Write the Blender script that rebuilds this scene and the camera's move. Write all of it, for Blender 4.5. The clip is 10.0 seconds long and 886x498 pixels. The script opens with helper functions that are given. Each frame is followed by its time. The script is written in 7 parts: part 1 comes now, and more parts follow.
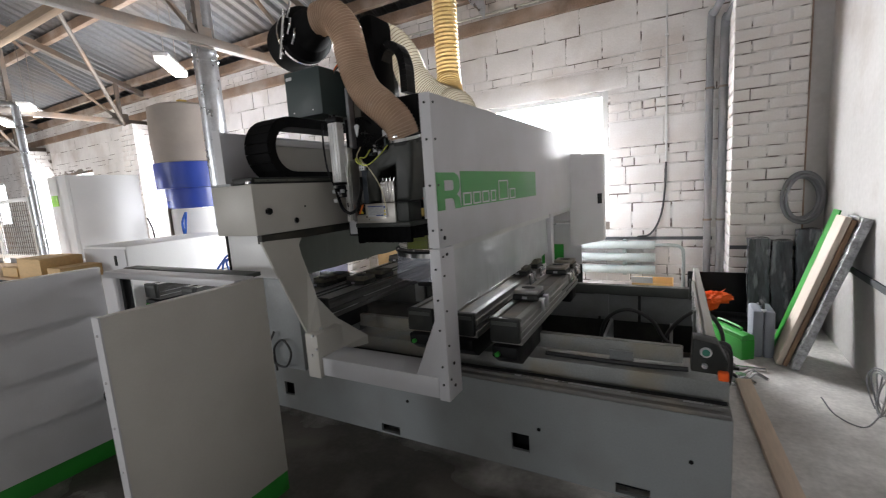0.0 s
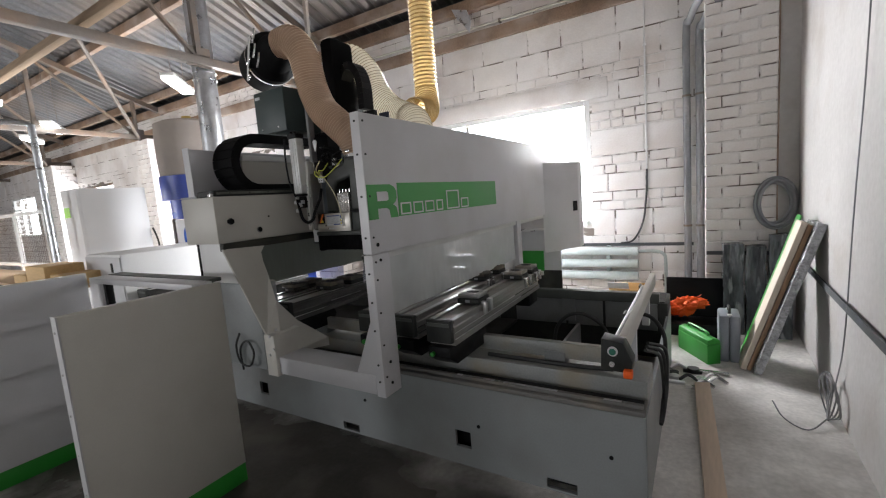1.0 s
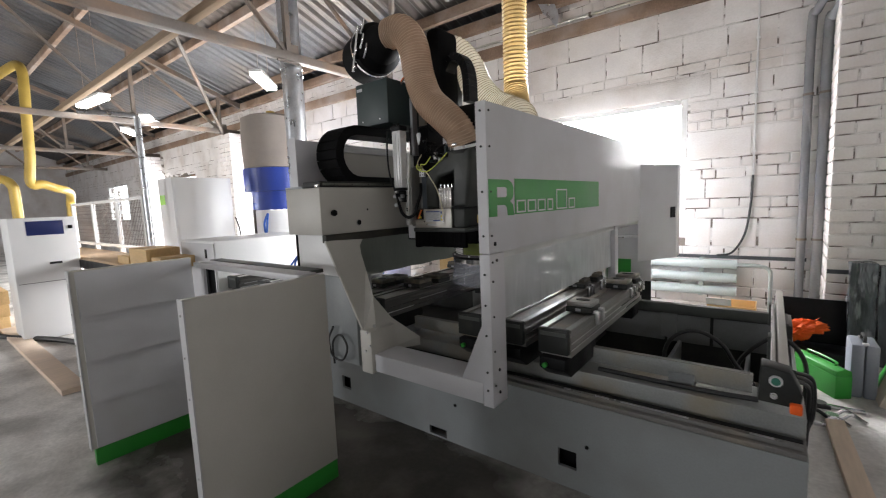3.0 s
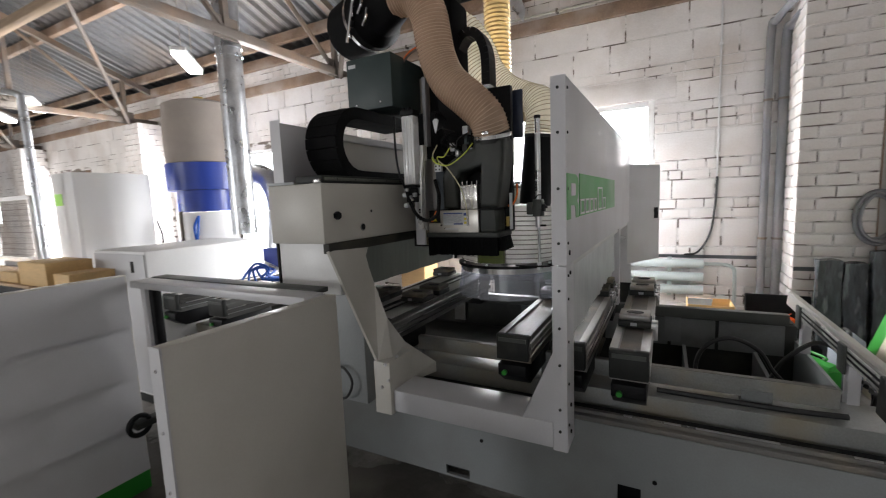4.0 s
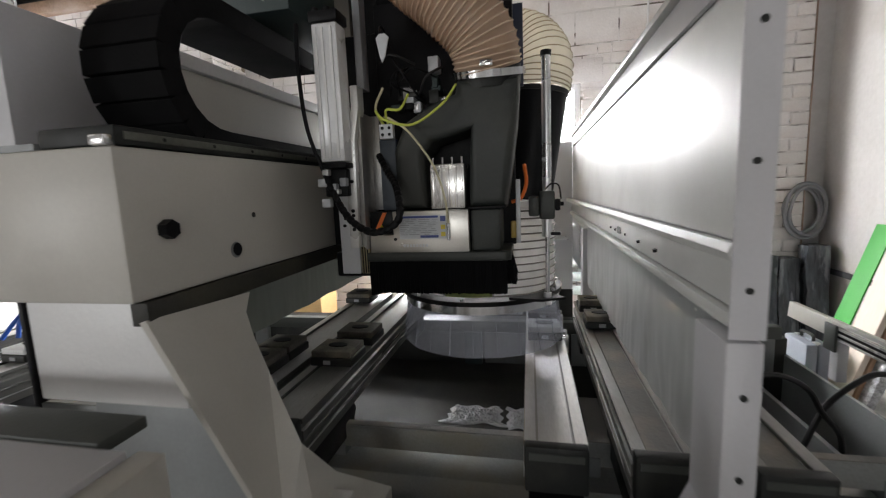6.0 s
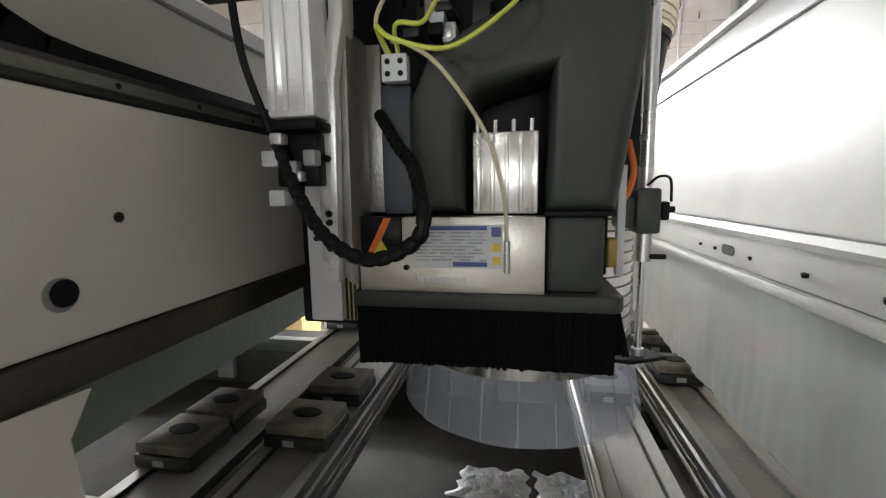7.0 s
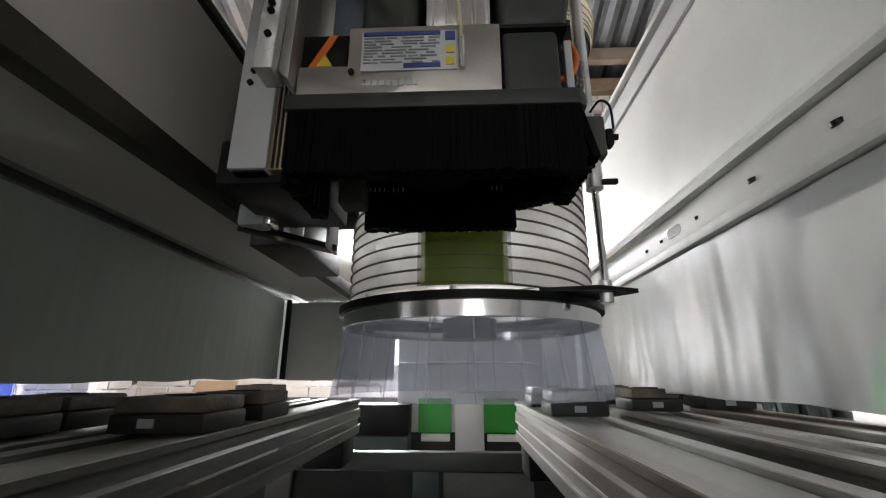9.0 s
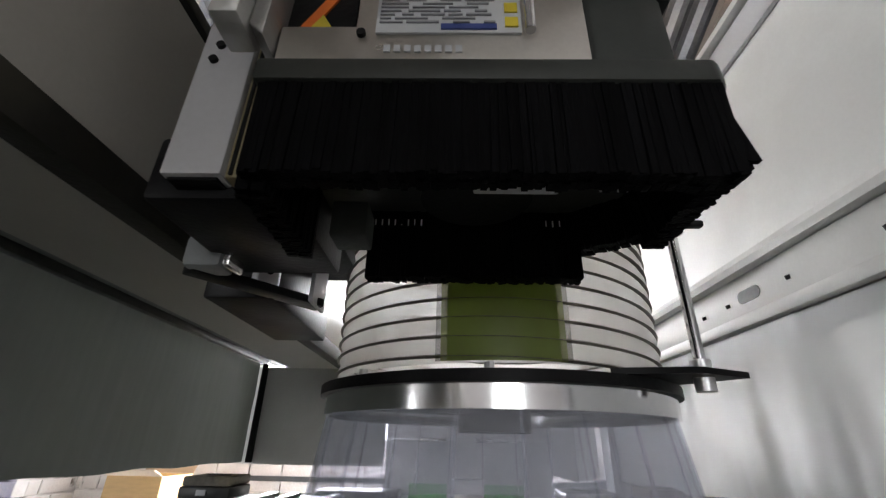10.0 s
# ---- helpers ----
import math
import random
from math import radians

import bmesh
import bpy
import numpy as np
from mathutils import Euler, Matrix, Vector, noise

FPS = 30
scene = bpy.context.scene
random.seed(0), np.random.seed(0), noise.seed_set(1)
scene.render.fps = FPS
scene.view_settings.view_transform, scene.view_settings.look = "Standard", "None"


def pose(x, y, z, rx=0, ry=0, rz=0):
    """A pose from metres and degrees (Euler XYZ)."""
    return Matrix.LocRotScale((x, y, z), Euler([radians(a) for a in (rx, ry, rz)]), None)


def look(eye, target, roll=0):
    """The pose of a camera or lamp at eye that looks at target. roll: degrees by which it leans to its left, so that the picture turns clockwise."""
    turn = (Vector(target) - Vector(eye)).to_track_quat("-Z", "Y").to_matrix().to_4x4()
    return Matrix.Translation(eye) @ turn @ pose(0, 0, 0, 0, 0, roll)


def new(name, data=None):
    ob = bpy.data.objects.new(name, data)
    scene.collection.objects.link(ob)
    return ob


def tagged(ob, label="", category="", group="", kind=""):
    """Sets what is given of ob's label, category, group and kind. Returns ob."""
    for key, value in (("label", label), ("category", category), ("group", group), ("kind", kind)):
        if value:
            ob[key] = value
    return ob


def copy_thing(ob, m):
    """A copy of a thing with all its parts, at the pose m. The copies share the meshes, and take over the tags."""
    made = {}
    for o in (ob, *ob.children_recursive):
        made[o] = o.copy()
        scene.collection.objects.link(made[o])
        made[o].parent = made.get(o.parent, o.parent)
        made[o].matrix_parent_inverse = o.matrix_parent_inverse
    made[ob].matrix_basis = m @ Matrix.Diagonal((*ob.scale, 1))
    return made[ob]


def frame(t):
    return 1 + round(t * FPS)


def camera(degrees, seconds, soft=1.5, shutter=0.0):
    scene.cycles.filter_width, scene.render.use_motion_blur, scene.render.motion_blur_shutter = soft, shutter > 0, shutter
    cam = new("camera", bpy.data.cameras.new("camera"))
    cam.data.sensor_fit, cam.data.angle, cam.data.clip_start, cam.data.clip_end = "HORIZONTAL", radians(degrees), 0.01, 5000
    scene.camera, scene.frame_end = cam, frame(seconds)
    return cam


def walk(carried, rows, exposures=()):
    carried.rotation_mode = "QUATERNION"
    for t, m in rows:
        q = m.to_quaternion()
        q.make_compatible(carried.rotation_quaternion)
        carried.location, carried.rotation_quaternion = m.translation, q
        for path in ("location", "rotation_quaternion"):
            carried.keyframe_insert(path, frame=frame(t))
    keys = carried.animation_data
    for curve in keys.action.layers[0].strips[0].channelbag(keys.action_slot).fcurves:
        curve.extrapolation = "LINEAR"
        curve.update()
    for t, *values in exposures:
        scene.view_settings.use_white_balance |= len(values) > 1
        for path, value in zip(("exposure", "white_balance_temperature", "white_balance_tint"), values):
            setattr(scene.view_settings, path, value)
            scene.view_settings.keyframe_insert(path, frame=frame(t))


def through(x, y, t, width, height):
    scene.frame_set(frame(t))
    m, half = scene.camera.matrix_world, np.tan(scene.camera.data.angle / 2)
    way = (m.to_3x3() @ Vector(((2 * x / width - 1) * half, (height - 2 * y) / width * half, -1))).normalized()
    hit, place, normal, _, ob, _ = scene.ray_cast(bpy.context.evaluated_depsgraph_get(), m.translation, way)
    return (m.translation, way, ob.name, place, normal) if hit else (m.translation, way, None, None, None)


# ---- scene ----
cam = camera(92.5, 10.0, soft=1.15, shutter=0.3)
PATH = [
    (0, (0.062, -0.044, 1.404), (-0.895, 1.69, 1.124), -3.9),
    (0.5, (0.289, -0.003, 1.408), (-0.666, 1.736, 1.158), -4.9),
    (1, (0.453, 0.025, 1.388), (-0.579, 1.721, 1.15), -4.5),
    (1.5, (0.487, 0.024, 1.391), (-0.63, 1.665, 1.155), -5.0),
    (2, (0.479, 0.016, 1.389), (-0.688, 1.623, 1.148), -5.0),
    (2.5, (0.397, -0.008, 1.37), (-0.842, 1.543, 1.125), -3.5),
    (2.7, (0.302, -0.042, 1.376), (-0.941, 1.508, 1.147), -2.8),
    (4, (-0.482, 0.018, 1.397), (-1.407, 1.777, 1.17), -2.3),
    (4.5, (-0.777, 0.047, 1.409), (-1.353, 1.948, 1.173), -2.1),
    (5, (-0.928, 0.186, 1.393), (-1.273, 2.138, 1.13), -1.8),
    (5.5, (-0.989, 0.498, 1.397), (-1.346, 2.45, 1.151), -3.2),
    (5.7, (-1.032, 0.607, 1.396), (-1.421, 2.552, 1.141), -2.8),
    (6.8, (-1.236, 1.187, 1.402), (-1.625, 3.127, 1.116), -1.6),
    (7, (-1.275, 1.246, 1.385), (-1.629, 3.196, 1.115), -0.9),
    (7.2, (-1.3, 1.291, 1.372), (-1.641, 3.241, 1.089), -0.7),
    (7.4, (-1.32, 1.333, 1.305), (-1.662, 3.286, 1.045), -0.1),
    (7.5, (-1.324, 1.349, 1.257), (-1.666, 3.307, 1.03), 0.7),
    (7.7, (-1.319, 1.37, 1.146), (-1.666, 3.337, 1.033), 1.4),
    (7.8, (-1.318, 1.37, 1.095), (-1.66, 3.339, 1.037), 2.1),
    (8, (-1.308, 1.359, 0.985), (-1.607, 3.33, 1.152), 1.5),
    (8.2, (-1.298, 1.339, 0.926), (-1.582, 3.28, 1.315), 1.3),
    (8.5, (-1.294, 1.323, 0.92), (-1.539, 3.245, 1.416), 0.8),
    (9, (-1.296, 1.37, 0.909), (-1.376, 3.285, 1.478), -0.0),
    (9.5, (-1.347, 1.467, 0.935), (-1.423, 3.341, 1.631), 1.1),
    (10, (-1.354, 1.571, 0.966), (-1.393, 3.387, 1.802), 1.2),
]
EXPOSURES = [(0, -.03, 6490, 10), (1.5, -.05, 6490, 10), (2.5, .09, 6500, 10), (3.3, .05, 6540, 10), (4.5, -.1, 6580, 10), (5.5, -.12, 6600, 10), (5.7, -.1, 6600, 10), (6.8, .65, 6640, 7),
             (7.4, .65, 6620, 8), (8, .44, 6600, 8), (9, .42, 6580, 8), (10, .55, 6530, 10)]
walk(cam, [(t, look(eye, target, roll)) for t, eye, target, roll in PATH], EXPOSURES)

# ---- world, sun and exposure ----
world = bpy.data.worlds.new("world")
scene.world = world
world.use_nodes = True
wn, wl = world.node_tree.nodes, world.node_tree.links
sky = wn.new("ShaderNodeTexSky")
sky.sky_type, sky.sun_disc, sky.sun_elevation, sky.sun_rotation = "NISHITA", False, radians(38), radians(20)
wl.new(sky.outputs[0], wn["Background"].inputs[0])
wn["Background"].inputs[1].default_value = 0.12
sun = new("sun", bpy.data.lights.new("sun", "SUN"))
sun.data.energy, sun.data.angle, sun.data.color = 0.8, radians(12), (1, 0.96, 0.9)
sun.matrix_world = look((3, 14, 12), (0, 0, 0))


def area(name, at, to, sx, sy, watts, color=(1, 1, 1)):
    ob = new(name, bpy.data.lights.new(name, "AREA"))
    ob.data.shape, ob.data.size, ob.data.size_y, ob.data.energy, ob.data.color = "RECTANGLE", sx, sy, watts, color
    ob.matrix_world = look(at, to)
    return ob


# daylight in the window openings of the long wall
area("window_daylight", (-1.75, 5.47, 1.65), (-1.75, 0, 1.45), 2.2, 1.35, 430, (0.96, 0.965, 0.985))
area("window_daylight", (-7.3, 5.47, 1.6), (-7.3, 0, 1.3), 2.4, 1.4, 600, (0.96, 0.965, 0.985))
area("window_daylight", (-18.5, 5.30, 1.9), (-18.5, 0, 1.3), 2.4, 1.4, 150, (0.96, 0.965, 0.985))
area("gate_daylight", (-13.6, 5.30, 1.3), (-13.6, 0, 1.3), 2.4, 2.2, 320, (0.96, 0.965, 0.985))
# unseen windows assumed in the wall behind the camera, added to light front faces
area("window_daylight", (-0.9, -6.85, 1.6), (-0.9, 0, 1.0), 2.4, 1.4, 50, (0.96, 0.965, 0.985))
area("window_daylight", (-9.0, -6.85, 1.6), (-9.0, 0, 1.0), 2.4, 1.4, 270, (0.96, 0.965, 0.985))
area("window_daylight", (-15.0, -6.85, 1.6), (-15.0, 0, 1.0), 2.4, 1.4, 110, (0.96, 0.965, 0.985))


# ---- materials ----
def mat(name, color, rough=0.5, metal=0.0, vary=0.12, scale=6.0, fine=90.0, bump=0.03, dirt=None, dirt_amount=0.0,
        dirt_scale=2.5, dirt_edge=(0.47, 0.66), piece=0.0, spec=0.5, stretch=(1, 1, 1), rough_vary=0.1, alpha=1.0, trans=0.0):
    """A painted, metal or plastic surface with broad and fine variation, patches of dirt or painted glints, and fine
    relief.
    """
    m = bpy.data.materials.new(name)
    m.use_nodes = True
    nt = m.node_tree
    n, l = nt.nodes, nt.links
    b = n["Principled BSDF"]
    b.inputs["Roughness"].default_value = rough
    b.inputs["Metallic"].default_value = metal
    b.inputs["Specular IOR Level"].default_value = spec
    b.inputs["Alpha"].default_value = alpha
    b.inputs["Transmission Weight"].default_value = trans
    tc = n.new("ShaderNodeTexCoord")
    mp = n.new("ShaderNodeMapping")
    mp.inputs["Scale"].default_value = stretch
    l.new(tc.outputs["Object"], mp.inputs[0])

    def noise_tex(sc, detail=4.0):
        t = n.new("ShaderNodeTexNoise")
        t.inputs["Scale"].default_value, t.inputs["Detail"].default_value = sc, detail
        l.new(mp.outputs[0], t.inputs["Vector"])
        return t

    def remap(src, a, c):
        r = n.new("ShaderNodeMapRange")
        r.inputs["From Min"].default_value, r.inputs["From Max"].default_value = 0.3, 0.7
        r.inputs["To Min"].default_value, r.inputs["To Max"].default_value = a, c
        l.new(src, r.inputs["Value"])
        return r.outputs[0]

    broad, grain = noise_tex(scale), noise_tex(fine, 2.0)
    mul = n.new("ShaderNodeMath")
    mul.operation = "MULTIPLY"
    l.new(remap(broad.outputs[0], 1 - vary, 1 + vary), mul.inputs[0])
    l.new(remap(grain.outputs[0], 1 - vary * 0.5, 1 + vary * 0.5), mul.inputs[1])
    out = mul.outputs[0]
    if piece:
        oi = n.new("ShaderNodeObjectInfo")
        rp = n.new("ShaderNodeMapRange")
        rp.inputs["To Min"].default_value, rp.inputs["To Max"].default_value = 1 - piece, 1 + piece
        l.new(oi.outputs["Random"], rp.inputs["Value"])
        m2 = n.new("ShaderNodeMath")
        m2.operation = "MULTIPLY"
        l.new(out, m2.inputs[0]), l.new(rp.outputs[0], m2.inputs[1])
        out = m2.outputs[0]
    hsv = n.new("ShaderNodeHueSaturation")
    hsv.inputs["Color"].default_value = (*color, 1)
    l.new(out, hsv.inputs["Value"])
    col = hsv.outputs[0]
    if dirt:
        dn = noise_tex(dirt_scale, 8.0)
        ramp = n.new("ShaderNodeMapRange")
        ramp.inputs["From Min"].default_value, ramp.inputs["From Max"].default_value = dirt_edge
        ramp.inputs["To Max"].default_value = dirt_amount
        l.new(dn.outputs[0], ramp.inputs["Value"])
        mx = n.new("ShaderNodeMix")
        mx.data_type = "RGBA"
        l.new(ramp.outputs[0], mx.inputs["Factor"])
        l.new(col, mx.inputs[6])
        mx.inputs[7].default_value = (*dirt, 1)
        col = mx.outputs[2]
    l.new(col, b.inputs["Base Color"])
    l.new(remap(broad.outputs[0], max(0.02, rough - rough_vary), min(1, rough + rough_vary)), b.inputs["Roughness"])
    if bump:
        bp = n.new("ShaderNodeBump")
        bp.inputs["Strength"].default_value, bp.inputs["Distance"].default_value = bump * 6, 0.004
        l.new(grain.outputs[0], bp.inputs["Height"])
        l.new(bp.outputs[0], b.inputs["Normal"])
    return m


def glow(name, color, strength):
    m = bpy.data.materials.new(name)
    m.use_nodes = True
    b = m.node_tree.nodes["Principled BSDF"]
    b.inputs["Base Color"].default_value = (*color, 1)
    b.inputs["Emission Color"].default_value = (*color, 1)
    b.inputs["Emission Strength"].default_value = strength
    return m


def sheer(name, color, rough, through, see=0.06):
    """Thin ribbed plastic that glows where light falls on its far side."""
    m = bpy.data.materials.new(name)
    m.use_nodes = True
    n, l = m.node_tree.nodes, m.node_tree.links
    b = n["Principled BSDF"]
    b.inputs["Base Color"].default_value = (*color, 1)
    b.inputs["Roughness"].default_value = rough
    ns, tc, r = n.new("ShaderNodeTexNoise"), n.new("ShaderNodeTexCoord"), n.new("ShaderNodeMapRange")
    ns.inputs["Scale"].default_value, ns.inputs["Detail"].default_value = 11, 5
    l.new(tc.outputs["Object"], ns.inputs["Vector"])
    r.inputs["To Min"].default_value, r.inputs["To Max"].default_value = 0.75, 1.2
    l.new(ns.outputs[0], r.inputs["Value"])
    h = n.new("ShaderNodeHueSaturation")
    h.inputs["Color"].default_value = (*color, 1)
    l.new(r.outputs[0], h.inputs["Value"])
    l.new(h.outputs[0], b.inputs["Base Color"])
    tl, tr, m1, m2 = n.new("ShaderNodeBsdfTranslucent"), n.new("ShaderNodeBsdfTransparent"), n.new("ShaderNodeMixShader"), n.new("ShaderNodeMixShader")
    l.new(h.outputs[0], tl.inputs[0])
    m1.inputs[0].default_value, m2.inputs[0].default_value = through, see
    l.new(b.outputs[0], m1.inputs[1]), l.new(tl.outputs[0], m1.inputs[2])
    l.new(m1.outputs[0], m2.inputs[1]), l.new(tr.outputs[0], m2.inputs[2])
    l.new(m2.outputs[0], n["Material Output"].inputs[0])
    return m


def clear(name, color, rough, amount):
    """Clear or milky plastic: part transparent, part a glossy and slightly hazy film."""
    m = bpy.data.materials.new(name)
    m.use_nodes = True
    n, l = m.node_tree.nodes, m.node_tree.links
    b = n["Principled BSDF"]
    b.inputs["Base Color"].default_value = (*color, 1)
    b.inputs["Roughness"].default_value = rough
    tr, mx = n.new("ShaderNodeBsdfTransparent"), n.new("ShaderNodeMixShader")
    tr.inputs[0].default_value = (*[0.6 + 0.4 * c for c in color], 1)
    ns = n.new("ShaderNodeTexNoise")
    ns.inputs["Scale"].default_value = 7
    tc = n.new("ShaderNodeTexCoord")
    l.new(tc.outputs["Object"], ns.inputs["Vector"])
    r = n.new("ShaderNodeMapRange")
    r.inputs["To Min"].default_value, r.inputs["To Max"].default_value = amount * 0.8, min(1, amount * 1.2)
    l.new(ns.outputs[0], r.inputs["Value"])
    l.new(r.outputs[0], mx.inputs[0])
    l.new(tr.outputs[0], mx.inputs[1]), l.new(b.outputs[0], mx.inputs[2])
    l.new(mx.outputs[0], n["Material Output"].inputs[0])
    return m


